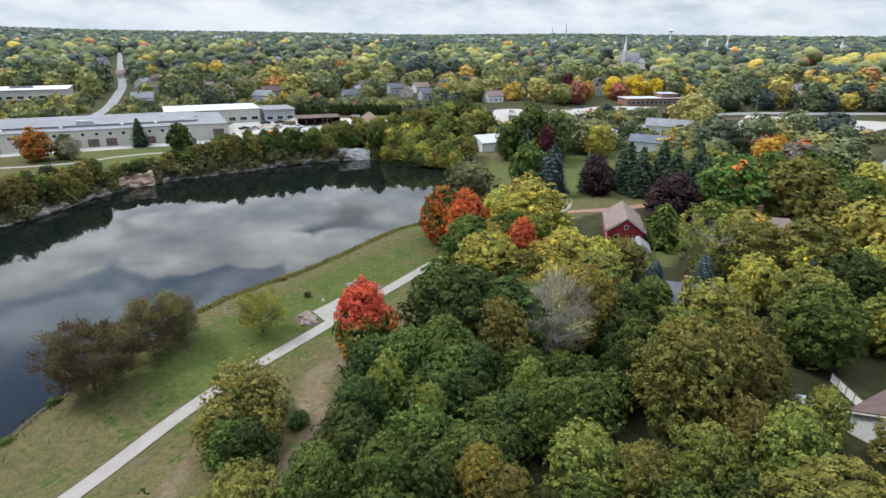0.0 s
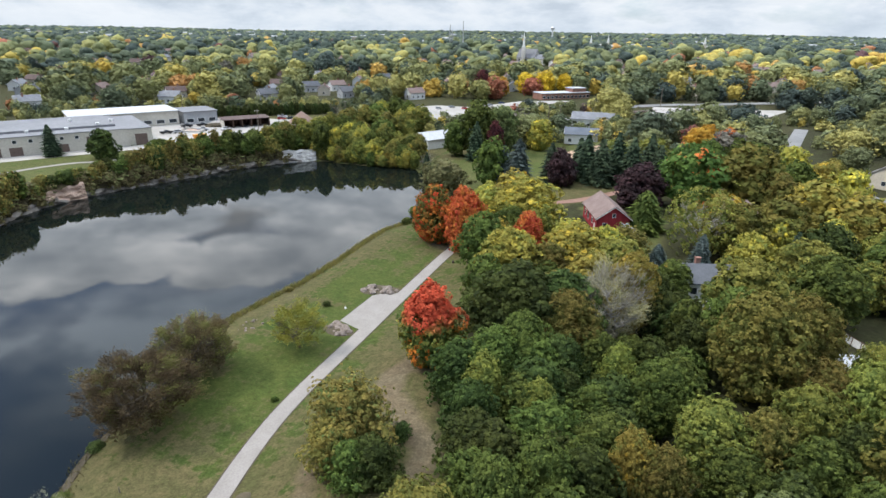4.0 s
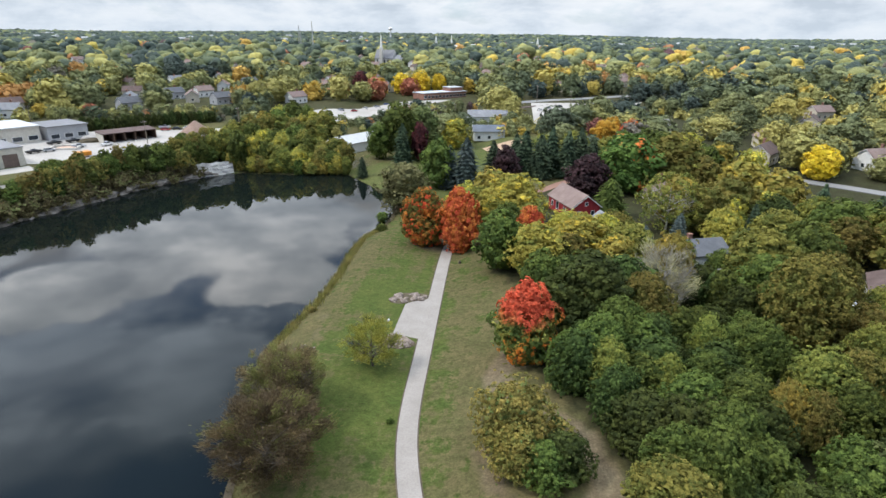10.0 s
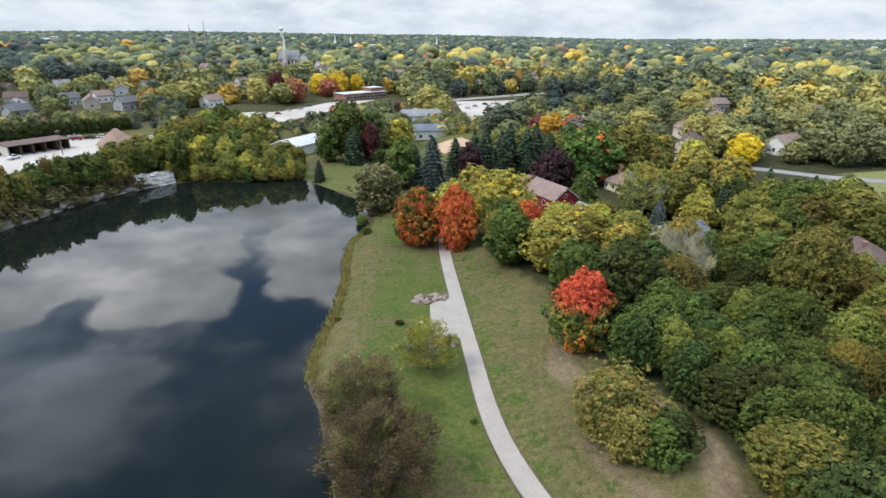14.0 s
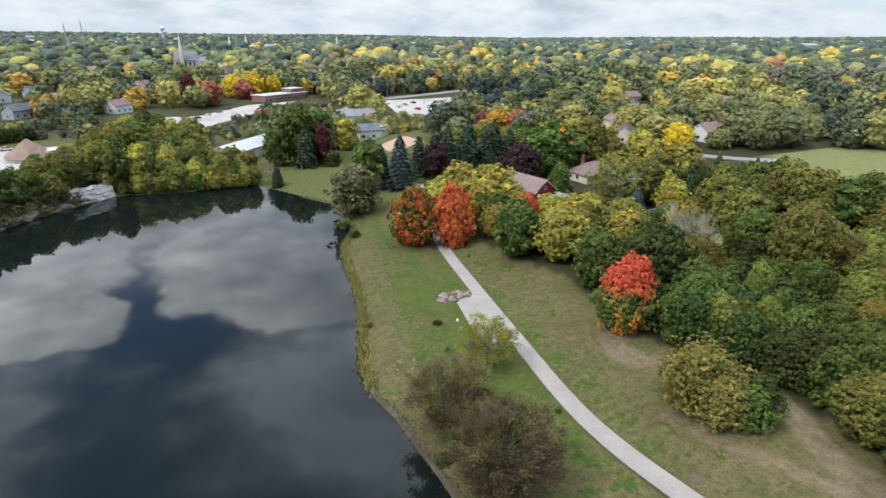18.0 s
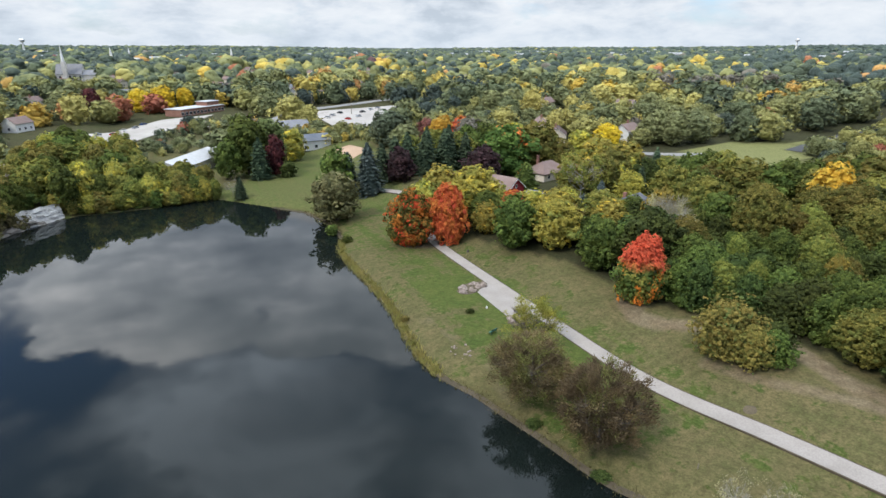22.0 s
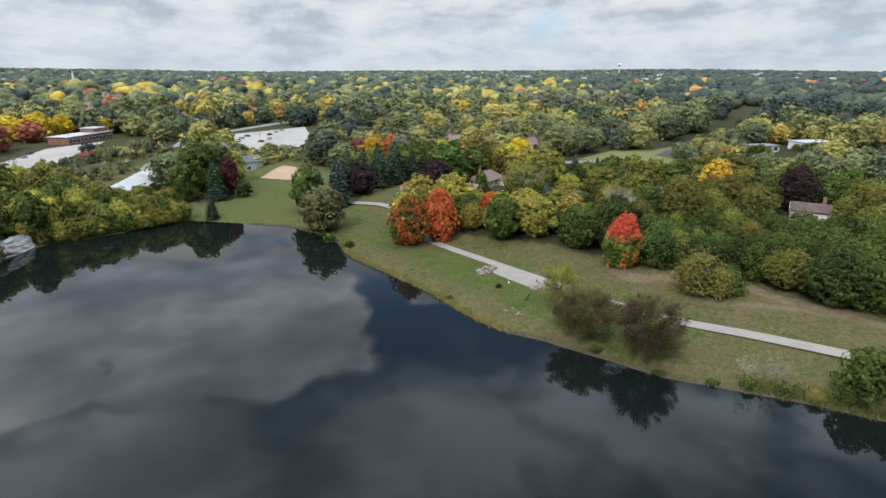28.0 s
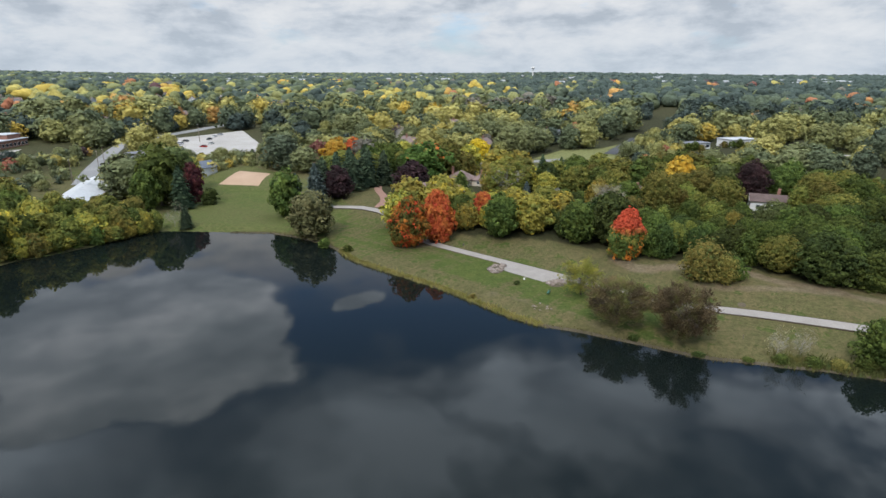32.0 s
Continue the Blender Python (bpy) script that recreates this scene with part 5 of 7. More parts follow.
# ---- woods that nobody could count ----
g = np.random.default_rng(21)
BARE_LAND = LAWNS + [
    [(-250, 182), (-202, 176), (-186, 266), (-248, 282)], [(-162, 278), (-200, 298), (-208, 332), (-142, 440), (-92, 434)], [(-54, 290), (-4, 296), (46, 404), (0, 424), (-62, 396)],
    [(-330, 0), (-186, 20), (-168, 186), (-186, 204), (-184, 268), (-250, 284), (-312, 244), (-345, 130)], [(-148, 214), (-108, 262), (-104, 284), (-132, 280), (-150, 240)],
    [(-136, 404), (-92, 448), (-106, 462), (-150, 418)], [(122, 146), (200, 160), (200, 184), (122, 164)]]
STREETS = [[(-112, 286), (-98, 318), (-72, 370), (-38, 404), (20, 440), (160, 520)], [(-300, 262), (-190, 300), (-100, 330)], [(-325, 150), (-383, 193), (-495, 262), (-676, 358), (-1000, 532)],
           [(80, 158), (62, 168), (50, 180), (40, 187), (24, 200), (10, 240), (30, 330)], [(120, 150), (300, 190), (520, 260)], [(60, 96), (130, 92), (220, 70), (420, 40)]]


SCRUB = [[(-196, 258), (-145, 258), (-108, 284), (-66, 372), (-128, 380), (-176, 292)], [(-92, 262), (-40, 250), (4, 300), (-8, 330), (-52, 324), (-78, 300)],
         [(4, 262), (60, 282), (62, 356), (24, 350), (-8, 330), (0, 296)], [(-320, 236), (-250, 276), (-190, 262), (-176, 292), (-205, 330), (-330, 290)], [(-430, 120), (-340, 60), (-300, 200), (-360, 250), (-440, 190)],
         [(70, 107), (98, 126), (126, 147), (205, 160), (195, 136), (130, 112), (80, 98)]]


def free_land(px, py, pond_gap=4.0, street_gap=9.0):
    ok = ~inside(px, py, POND) & (line_distance(px, py, POND, True) > pond_gap)
    for zone in BARE_LAND:
        ok &= ~inside(px, py, zone)
    for street in STREETS:
        ok &= line_distance(px, py, street) > street_gap
    return ok


def polar_spots(r0, r1, spacing0, spacing1):
    """Loose rows of places round the pond, between two distances, as far as the town is seen."""
    xs, ys, r = [], [], r0
    while r < r1:
        s = spacing0 + (spacing1 - spacing0) * (r - r0) / (r1 - r0)
        a = np.arange(-1.45, 1.72, s / r)
        a = a + g.uniform(-0.4, 0.4, len(a)) * s / r
        rr = r + g.uniform(-0.4, 0.4, len(a)) * s
        xs.append(-95 + rr * np.sin(a))
        ys.append(60 + rr * np.cos(a))
        r += s * 0.88
    return np.concatenate(xs), np.concatenate(ys)


def tone_at(px, py, n):
    """Mostly greens; yellow and orange trees keep company, and stand thicker in the north-east. Haze far off and a
    cloud's shadow in the east are put into the tone.
    """
    patch = np.array([noise.noise((x * 0.009, y * 0.009, 3.0)) for x, y in zip(px, py)])
    bearing, far = np.arctan2(px + 95, py - 60), np.hypot(px + 95, py - 60)
    glow = smooth(bearing, 0.0, 0.3) * (1 - smooth(bearing, 0.92, 1.14)) * smooth(far, 270, 400) * (1 - smooth(far, 700, 1200))
    # cloud shadow on the eastern woods, painted as darker leaf tones
    cloud_shade = smooth(bearing, 0.84, 1.10) * smooth(far, 330, 500)
    u = g.random(n)
    clump = np.array([noise.noise((x * 0.026, y * 0.026, 8.0)) for x, y in zip(px, py)])
    # the terms in far pick darker, bluer tones in place of haze
    base = np.clip(0.34 + 0.26 * patch + 0.30 * clump + g.normal(0, 0.15, n) - 0.14 * cloud_shade - 0.10 * smooth(bearing, 1.0, 1.25) * smooth(far, 330, 500) - 0.14 * smooth(far, 480, 620) - 0.20 * smooth(far, 700, 1500), 0.0, 0.62)
    warm = u < 0.035 * (1 - 0.8 * cloud_shade) * (1 - smooth(far, 1200, 2000)) + 0.10 * np.clip(patch, -0.3, 1) * (1 - cloud_shade) * (1 - 0.8 * smooth(far, 1000, 1800)) + 0.17 * glow * np.clip(0.6 + 1.6 * patch, 0, 1.4)
    base = np.where(warm, g.uniform(0.62, 0.85, n), base)
    rare = g.random(n)
    base = np.where(rare < 0.025 * (1 - smooth(far, 1200, 2000)), g.uniform(0.86, 0.97, n), base)
    grey = (np.abs(bearing - 0.93) < 0.10) & (np.abs(far - 520) < 110) & (u > 0.6)
    return np.where(grey | (rare > 0.994), g.uniform(0.99, 1.0, n), base)


def plant_stuff(name, px, py, tall, wide, protos, label, material=None, soft=False):
    """Many crowns joined into one sheet."""
    V, F, T, U, base = [], [], [], [], 0
    z = np.maximum(height(px, py), W)
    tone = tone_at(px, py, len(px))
    which = g.integers(0, len(protos), len(px))
    spin = g.uniform(0, 6.283, len(px))
    for k, (pv, pf, pt) in enumerate(protos):
        sel = np.where(which == k)[0]
        if not len(sel):
            continue
        c, s = np.cos(spin[sel])[:, None], np.sin(spin[sel])[:, None]
        x = (pv[None, :, 0] * c - pv[None, :, 1] * s) * wide[sel][:, None] + px[sel][:, None]
        y = (pv[None, :, 0] * s + pv[None, :, 1] * c) * wide[sel][:, None] + py[sel][:, None]
        h = pv[None, :, 2] * tall[sel][:, None] + z[sel][:, None]
        V.append(np.stack([x, y, h], -1).reshape(-1, 3))
        F.append((pf[None] + (np.arange(len(sel)) * len(pv))[:, None, None] + base).reshape(-1, pf.shape[1]))
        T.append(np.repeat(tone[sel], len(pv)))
        U.append(np.tile(pt, len(sel)))
        base += len(sel) * len(pv)
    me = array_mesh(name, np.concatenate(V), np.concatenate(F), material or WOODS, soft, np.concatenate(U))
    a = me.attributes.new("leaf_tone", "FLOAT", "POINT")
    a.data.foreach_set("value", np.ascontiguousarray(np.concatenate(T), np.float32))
    return tagged(new(name, me), label, "trees", kind="stuff")


def proto_mid(seed, leaves=330, size=0.050):
    q = np.random.default_rng(seed)
    v, f, t = crown_arrays(("round", "oval", "round", "spread")[seed % 4], leaves, size, q, 1.0, 0.12, 0.32, 14 if leaves < 500 else 30, ICO1, 6)
    return v * (1 / 0.43, 1 / 0.43, 1), f, t


def proto_scrub(seed):
    q = np.random.default_rng(seed)
    v, f, t = crown_arrays("bush", 84, 0.088, q, 0.80, 0.16, 0.0, 5, ICO1, 4)
    return v * (1 / 0.54, 1 / 0.54, 1), f, t


def proto_far(seed):
    """A crown for trees half a kilometre off and more: two lumpy rounded masses and a ragged fringe."""
    q = np.random.default_rng(seed)
    vs, fs, n, lobes = [], [], 0, []
    for k in range(2):
        v, f = ICO2
        knobs = q.normal(size=(9, 3))
        knobs /= np.linalg.norm(knobs, axis=1)[:, None]
        lump = 1 + 0.30 * np.clip((v @ knobs.T - 0.55) / 0.45, 0, 1).sum(1) + q.normal(0, 0.10, len(v))
        size = (0.33, 0.25)[k]
        at = (q.uniform(-0.05, 0.05), q.uniform(-0.05, 0.05), 0.42) if k == 0 else (q.uniform(-0.14, 0.14), q.uniform(-0.14, 0.14), q.uniform(0.56, 0.68))
        lobes.append((*at, size * 1.12))
        vs.append(v * lump[:, None] * size + at)
        fs.append(f + n)
        n += len(v)
    lv, lf, lt = leaves_on(lobes, 84, 0.054, q, 0.12, 0.32, 4)
    return np.concatenate(vs + [lv]) * (1 / 0.43, 1 / 0.43, 1), np.concatenate(fs + [lf + n]), np.concatenate([np.full(n, 0.45), lt])


def proto_horizon(seed):
    q = np.random.default_rng(seed)
    v, f = ICO1
    return v * (1 + q.normal(0, 0.28, len(v)))[:, None] * 0.42 * (1 / 0.43, 1 / 0.43, 1) + (0, 0, 0.36), f, np.full(len(v), 0.4)


def in_sight_gap(px, py, x, y, gap, long, wide, view_x=-110):
    """Places round a building, and in a strip before it cleared towards the camera so that it shows."""
    d = math.hypot(view_x - x, 10 - y)
    ux, uy = (view_x - x) / d, (10 - y) / d
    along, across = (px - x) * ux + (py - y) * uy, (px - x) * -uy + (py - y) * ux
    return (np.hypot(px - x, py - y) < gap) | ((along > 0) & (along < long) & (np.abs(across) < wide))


# x, y, bare radius, length and half width of the strip towards the camera
SIGHT_GAPS = [(-222, 768, 26, 110, 24), (-113, 438, 26, 70, 26), (-150, 360, 10, 40, 24), (-85, 345, 10, 40, 12), (0, 370, 20, 40, 26), (-70, 266, 12, 30, 10), (-72, 316, 14, 26, 12), (-470, 178, 40, 70, 34), (198, 102, 20, 50, 16), (170, 119, 18, 40, 14)]


SIGHT_GAPS += [(a, b, 12, 44, 9) for a, b in TOWN_PLOTS[5:28]]
mx, my = polar_spots(140, 560, 12.0, 16.5)
near_belt = inside(mx, my, [(-172, 183), (-95, 150), (-66, 118), (-45, 60), (-40, 10), (-20, -30), (64, -30), (64, 130), (22, 218), (-60, 205), (-90, 160),
                            (-116, 205), (-106, 232), (-150, 262), (-180, 302), (-200, 300), (-190, 230)])
west_rim = inside(mx, my, [(-170, 190), (-170, 40), (-244, 50), (-252, 90), (-226, 98), (-205, 150), (-182, 192)])
ok = free_land(mx, my, street_gap=12.0) & ~near_belt & ~west_rim
for a, b, r in TAKEN:
    ok &= np.hypot(mx - a, my - b) > r + 4
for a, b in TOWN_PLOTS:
    # strip without trees towards the camera, short beside the field
    gap_long = 5 if math.hypot(a - 95, b - 210) < 75 else 34
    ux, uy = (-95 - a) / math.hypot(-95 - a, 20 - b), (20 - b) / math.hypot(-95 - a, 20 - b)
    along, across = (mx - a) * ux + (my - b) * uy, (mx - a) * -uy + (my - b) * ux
    ok &= (np.hypot(mx - a, my - b) > 10) & ~((along > 0) & (along < gap_long) & (np.abs(across) < 10))
ok &= g.random(len(mx)) < 0.90
for side_ in SIGHT_GAPS:
    ok &= ~in_sight_gap(mx, my, *side_, -60) & ~in_sight_gap(mx, my, *side_, -176)
mx, my = mx[ok], my[ok]
tall = 7.5 + 10.5 * g.beta(1.6, 2.0, len(mx))
# trees in the houses' sightlines are lowered to fit the camera's view
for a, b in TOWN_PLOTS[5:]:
    tall = np.where(in_sight_gap(mx, my, a, b, 12, 60, 9, -95), tall * 0.7, tall)
for zone in SCRUB:
    tall = np.where(inside(mx, my, zone), tall * 0.5, tall)
girth = np.clip(tall * g.uniform(0.48, 0.72, len(mx)), 1.5, 9.5)
close = np.hypot(mx + 95, my - 60) < 330
for name_, sel, protos in (("garden_woods", close, [proto_mid(s, 1000, 0.030) for s in range(6)]), ("town_trees", ~close, [proto_mid(s) for s in range(6)])):
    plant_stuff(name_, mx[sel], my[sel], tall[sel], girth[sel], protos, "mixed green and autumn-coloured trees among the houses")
bx_, by_ = polar_spots(190, 470, 4.6, 4.6)
ok = np.zeros(len(bx_), bool)
for zone in SCRUB:
    ok |= inside(bx_, by_, zone)
ok &= free_land(bx_, by_, street_gap=9.0) & (g.random(len(bx_)) < 0.5)
bx_, by_ = bx_[ok], by_[ok]
tall = g.uniform(2.2, 5.2, len(bx_))
plant_stuff("scrub_land", bx_, by_, tall, tall * g.uniform(0.55, 0.8, len(bx_)), [proto_scrub(s) for s in (3, 7, 9)], "low bushes and scrub between the bank and the lots")
fx, fy = polar_spots(560, 1350, 17.5, 25)
ok = free_land(fx, fy) & (g.random(len(fx)) < 0.88)
for side_ in SIGHT_GAPS:
    ok &= ~in_sight_gap(fx, fy, *side_, -60) & ~in_sight_gap(fx, fy, *side_, -176)
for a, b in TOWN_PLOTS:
    # trees left out on the camera's side, so each house shows
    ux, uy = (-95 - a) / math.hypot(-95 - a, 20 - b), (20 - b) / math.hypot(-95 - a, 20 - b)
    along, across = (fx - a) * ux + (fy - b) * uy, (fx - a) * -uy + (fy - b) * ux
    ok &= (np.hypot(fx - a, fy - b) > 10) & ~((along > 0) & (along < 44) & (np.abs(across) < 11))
fx, fy = fx[ok], fy[ok]
tall = (7 + 13 * g.beta(1.6, 2.0, len(fx))) * (1 + 0.2 * (np.hypot(fx, fy) > 900))
# lower crowns where they would hide a house from the camera
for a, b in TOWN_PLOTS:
    tall = np.where(in_sight_gap(fx, fy, a, b, 12, 90, 10, -95), tall * 0.62, tall)
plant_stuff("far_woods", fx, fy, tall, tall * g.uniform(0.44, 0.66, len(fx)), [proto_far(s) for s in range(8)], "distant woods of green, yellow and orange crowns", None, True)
hx, hy = polar_spots(1350, 4700, 31, 72)
tall = g.uniform(11, 20, len(hx)) * (1 + np.hypot(hx, hy) / 12000)
plant_stuff("horizon_woods", hx, hy, tall, g.uniform(0.5, 0.8, len(hx)) * (15 + (np.hypot(hx + 95, hy - 60) - 1350) * 0.007), [proto_horizon(s + 20) for s in range(6)], "far wooded land up to the horizon", None, True)
# half-bare scrub hanging down the quarry wall
sx, sy = [], []
for (ax, ay), (bx, by) in zip(WEST, WEST[1:]):
    far = math.hypot(bx - ax, by - ay)
    n = int(far * 2.4)
    u, off = g.random(n), g.uniform(0.2, 4.0, n)
    sx.append(ax + (bx - ax) * u + (by - ay) / far * off)
    sy.append(ay + (by - ay) * u - (bx - ax) / far * off)
sx, sy = np.concatenate(sx), np.concatenate(sy)
bare = (np.hypot(sx + 168, sy - 181) < 7) | ((sy > 99) & (sy < 110))
keep_ = ~(bare & (g.random(len(sx)) < 0.85))
sx, sy = sx[keep_], sy[keep_]
tall = g.uniform(1.1, 3.0, len(sx))
plant_stuff("quarry_scrub", sx, sy, tall, tall * g.uniform(0.6, 0.95, len(sx)), [proto_scrub(s) for s in (4, 8)], "brownish half-bare scrub on the quarry wall", LEAF["scrub"])

# blocks of the far town that stand above the trees
tv, tf = [], []
for k in range(150):
    a, rr = g.uniform(-1.3, 1.5), g.uniform(1250, 2900)
    x0, y0 = -95 + rr * math.sin(a), 60 + rr * math.cos(a)
    w_, d_, h_, z0 = g.uniform(5, 13), g.uniform(4, 8), g.uniform(10, 15), ground_z(x0, y0)
    c_, s_ = math.cos(a + g.uniform(-0.5, 0.5)), math.sin(a)
    base = len(tv)
    for zz in (0, h_):
        for ux, uy in ((-w_, -d_), (w_, -d_), (w_, d_), (-w_, d_)):
            tv.append((x0 + ux * c_ + uy * s_, y0 - ux * s_ + uy * c_, z0 + zz))
    for ux in (-w_, w_):
        tv.append((x0 + ux * c_, y0 - ux * s_, z0 + h_ + 3.0))
    q = [base + i for i in range(10)]
    tf += [(q[0], q[1], q[5], q[4]), (q[1], q[2], q[6], q[9], q[5]), (q[2], q[3], q[7], q[6]), (q[3], q[0], q[4], q[8], q[7]), (q[4], q[5], q[9], q[8]), (q[6], q[7], q[8], q[9])]
mesh_object("far_town", tv, tf, WALL_GREY, None, False, "pale gabled blocks of the far town above the trees", "buildings", "", "stuff")

# ---- buildings ----
def add_box(bm, x0, y0, z0, x1, y1, z1):
    v = [bm.verts.new(p) for p in ((x0, y0, z0), (x1, y0, z0), (x1, y1, z0), (x0, y1, z0), (x0, y0, z1), (x1, y0, z1), (x1, y1, z1), (x0, y1, z1))]
    for f in ((3, 2, 1, 0), (4, 5, 6, 7), (0, 1, 5, 4), (1, 2, 6, 5), (2, 3, 7, 6), (3, 0, 4, 7)):
        bm.faces.new([v[i] for i in f])


def box_part(name, dims, material, parent, label=""):
    bm = bmesh.new()
    add_box(bm, *dims)
    return part(name, bm, material, parent, label)


def prism(bm, profile, x0, x1):
    """A profile in y and z drawn out along x."""
    a = [bm.verts.new((x0, y, z)) for y, z in profile]
    b = [bm.verts.new((x1, y, z)) for y, z in profile]
    bm.faces.new(a[::-1])
    bm.faces.new(b)
    n = len(profile)
    for i in range(n):
        bm.faces.new((a[i], a[(i + 1) % n], b[(i + 1) % n], b[i]))


def opening(kind, parent, side, at, sill, wide, tall, half_l, half_w, pane=None):
    """A window or door set on one side of a body: side x+, x-, y+ or y-."""
    frame_mat = TRIM if kind == "window" else DOOR_BROWN
    bm, t = bmesh.new(), 0.08
    bars = [(-wide / 2, sill, -wide / 2 + t, sill + tall), (wide / 2 - t, sill, wide / 2, sill + tall), (-wide / 2 + t, sill, wide / 2 - t, sill + t), (-wide / 2 + t, sill + tall - t, wide / 2 - t, sill + tall)]
    for a, z0, b, z1 in bars:
        if side[0] == "y":
            y = half_w if side[1] == "+" else -half_w
            add_box(bm, at + a, y - 0.03, z0, at + b, y + 0.05, z1) if side[1] == "+" else add_box(bm, at + a, y - 0.05, z0, at + b, y + 0.03, z1)
        else:
            x = half_l if side[1] == "+" else -half_l
            add_box(bm, x - 0.03, at + a, z0, x + 0.05, at + b, z1) if side[1] == "+" else add_box(bm, x - 0.05, at + a, z0, x + 0.03, at + b, z1)
    w = part(kind, bm, TRIM, parent)
    a, b = at - wide / 2 + t, at + wide / 2 - t
    z0, z1 = sill + t, sill + tall - t
    inner = pane or (GLASS if kind == "window" else frame_mat)
    if side[0] == "y":
        y = half_w if side[1] == "+" else -half_w
        d = (a, y - 0.02, z0, b, y + 0.02, z1)
    else:
        x = half_l if side[1] == "+" else -half_l
        d = (x - 0.02, a, z0, x + 0.02, b, z1)
    box_part("pane" if kind == "window" else "leaf", d, inner, w)
    return w


def house(name, x, y, turn, length, width, wall_h, rise, wall_mat, roof_mat, label, category="house", windows=(), doors=(), chimney=None, hip=0.0, group="", base=None, over=0.45):
    """A gabled or hipped house; its ridge runs along its own x."""
    root = new(name)
    root.matrix_world = pose(x, y, (ground_z(x, y) if base is None else base) - 0.1, 0, 0, turn)
    L, B = length / 2, width / 2
    bm = bmesh.new()
    if hip:
        add_box(bm, -L, -B, 0, L, B, wall_h)
    else:
        prism(bm, [(-B, 0), (B, 0), (B, wall_h), (0, wall_h + rise), (-B, wall_h)], -L, L)
    part("wall", bm, wall_mat, root)
    bm = bmesh.new()
    t = 0.22
    slope = rise / B
    if hip:
        o = over
        ez = wall_h - o * slope + 0.05
        low = [bm.verts.new(p) for p in ((-L - o, -B - o, ez), (L + o, -B - o, ez), (L + o, B + o, ez), (-L - o, B + o, ez))]
        lowu = [bm.verts.new((v.co.x, v.co.y, v.co.z - t)) for v in low]
        a, b = bm.verts.new((-L + hip, 0, wall_h + rise + 0.05)), bm.verts.new((L - hip, 0, wall_h + rise + 0.05))
        bm.faces.new((low[0], low[1], b, a))
        bm.faces.new((low[1], low[2], b))
        bm.faces.new((low[2], low[3], a, b))
        bm.faces.new((low[3], low[0], a))
        bm.faces.new(lowu[::-1])
        for i in range(4):
            bm.faces.new((low[i], lowu[i], lowu[(i + 1) % 4], low[(i + 1) % 4]))
    else:
        for s in (1, -1):
            e = B + over
            prof = [(0, wall_h + rise + 0.03), (s * e, wall_h - over * slope + 0.03), (s * e, wall_h - over * slope + 0.03 + t), (0, wall_h + rise + 0.03 + t * 1.1)]
            prism(bm, prof if s > 0 else prof[::-1], -L - over, L + over)
        bmesh.ops.recalc_face_normals(bm, faces=bm.faces)
    part("roof", bm, roof_mat, root)
    if not hip:
        for s in (1, -1):
            bm = bmesh.new()
            for k in (1, -1):
                e = B + over
                prof = [(0, wall_h + rise - 0.12), (k * e, wall_h - over * slope - 0.12), (k * e, wall_h - over * slope + 0.06), (0, wall_h + rise + 0.06)]
                xx = s * (L + over + 0.01)
                prism(bm, prof if k > 0 else prof[::-1], xx - 0.04, xx + 0.04)
            bmesh.ops.recalc_face_normals(bm, faces=bm.faces)
            part("bargeboard", bm, TRIM, root)
    for side, at, sill, w, h in windows:
        opening("window", root, side, at, sill, w, h, L, B)
    for side, at, w, h in doors:
        opening("door", root, side, at, 0.1, w, h, L, B, TRIM)
    if chimney:
        cx, cy, top = chimney
        bm = bmesh.new()
        add_box(bm, cx - 0.45, cy - 0.35, wall_h, cx + 0.45, cy + 0.35, top)
        add_box(bm, cx - 0.52, cy - 0.42, top, cx + 0.52, cy + 0.42, top + 0.18)
        part("chimney", bm, WALL_BRICK if wall_mat is not WALL_BRICK else WALL_STONE, root)
    return tagged(root, label, category, group)


# the red house and its neighbours
house("red_house", -43.3, 137, -68.5, 13.5, 8.0, 3.9, 2.9, WALL_RED, ROOF_MAUVE, "red board house with a mauve-brown gable roof and white trim", "house",
      [("y-", -4.5, 1.4, 1.2, 1.5), ("y-", -1.5, 1.2, 1.6, 2.2), ("y-", 2.5, 1.4, 1.2, 1.5), ("x+", -2, 1.4, 1.1, 1.4), ("x+", 2, 1.4, 1.1, 1.4), ("x+", 0, 4.1, 0.9, 1.0), ("x-", 0, 1.4, 1.4, 1.4)],
      [("y-", 5.0, 1.0, 2.1)])
house("garden_shed", -36.6, 126.8, -68.5, 4.6, 3.4, 2.3, 1.2, WALL_WHITE, ROOF_GREY, "small white garden shed beside the red house", "shed", [("y-", 0.8, 0.9, 0.8, 0.9)], [("y-", -1.0, 0.9, 1.9)])
house("tan_house", -13, 154, 15, 13, 9, 3.2, 3.0, WALL_CREAM, ROOF_MAUVE, "cream house with a mauve hipped roof and chimney", "house",
      [("y-", -4, 1.0, 1.3, 1.4), ("y-", 0, 1.0, 1.6, 1.5), ("y-", 4, 1.0, 1.3, 1.4), ("x-", 0, 1.0, 1.4, 1.4), ("x-", 3, 1.0, 1.0, 1.4)], [("y-", 2, 1.0, 2.1)], (-3.5, 1.2, 8.2), 4.0)
house("garage_wing", -5.5, 147.0, 105, 8, 7, 2.9, 2.4, WALL_CREAM, ROOF_MAUVE, "cream garage with a mauve hipped roof", "garage", [("y+", 1, 1.0, 1.2, 1.2)], (), (0.5, 0.6, 6.4), 3.2)
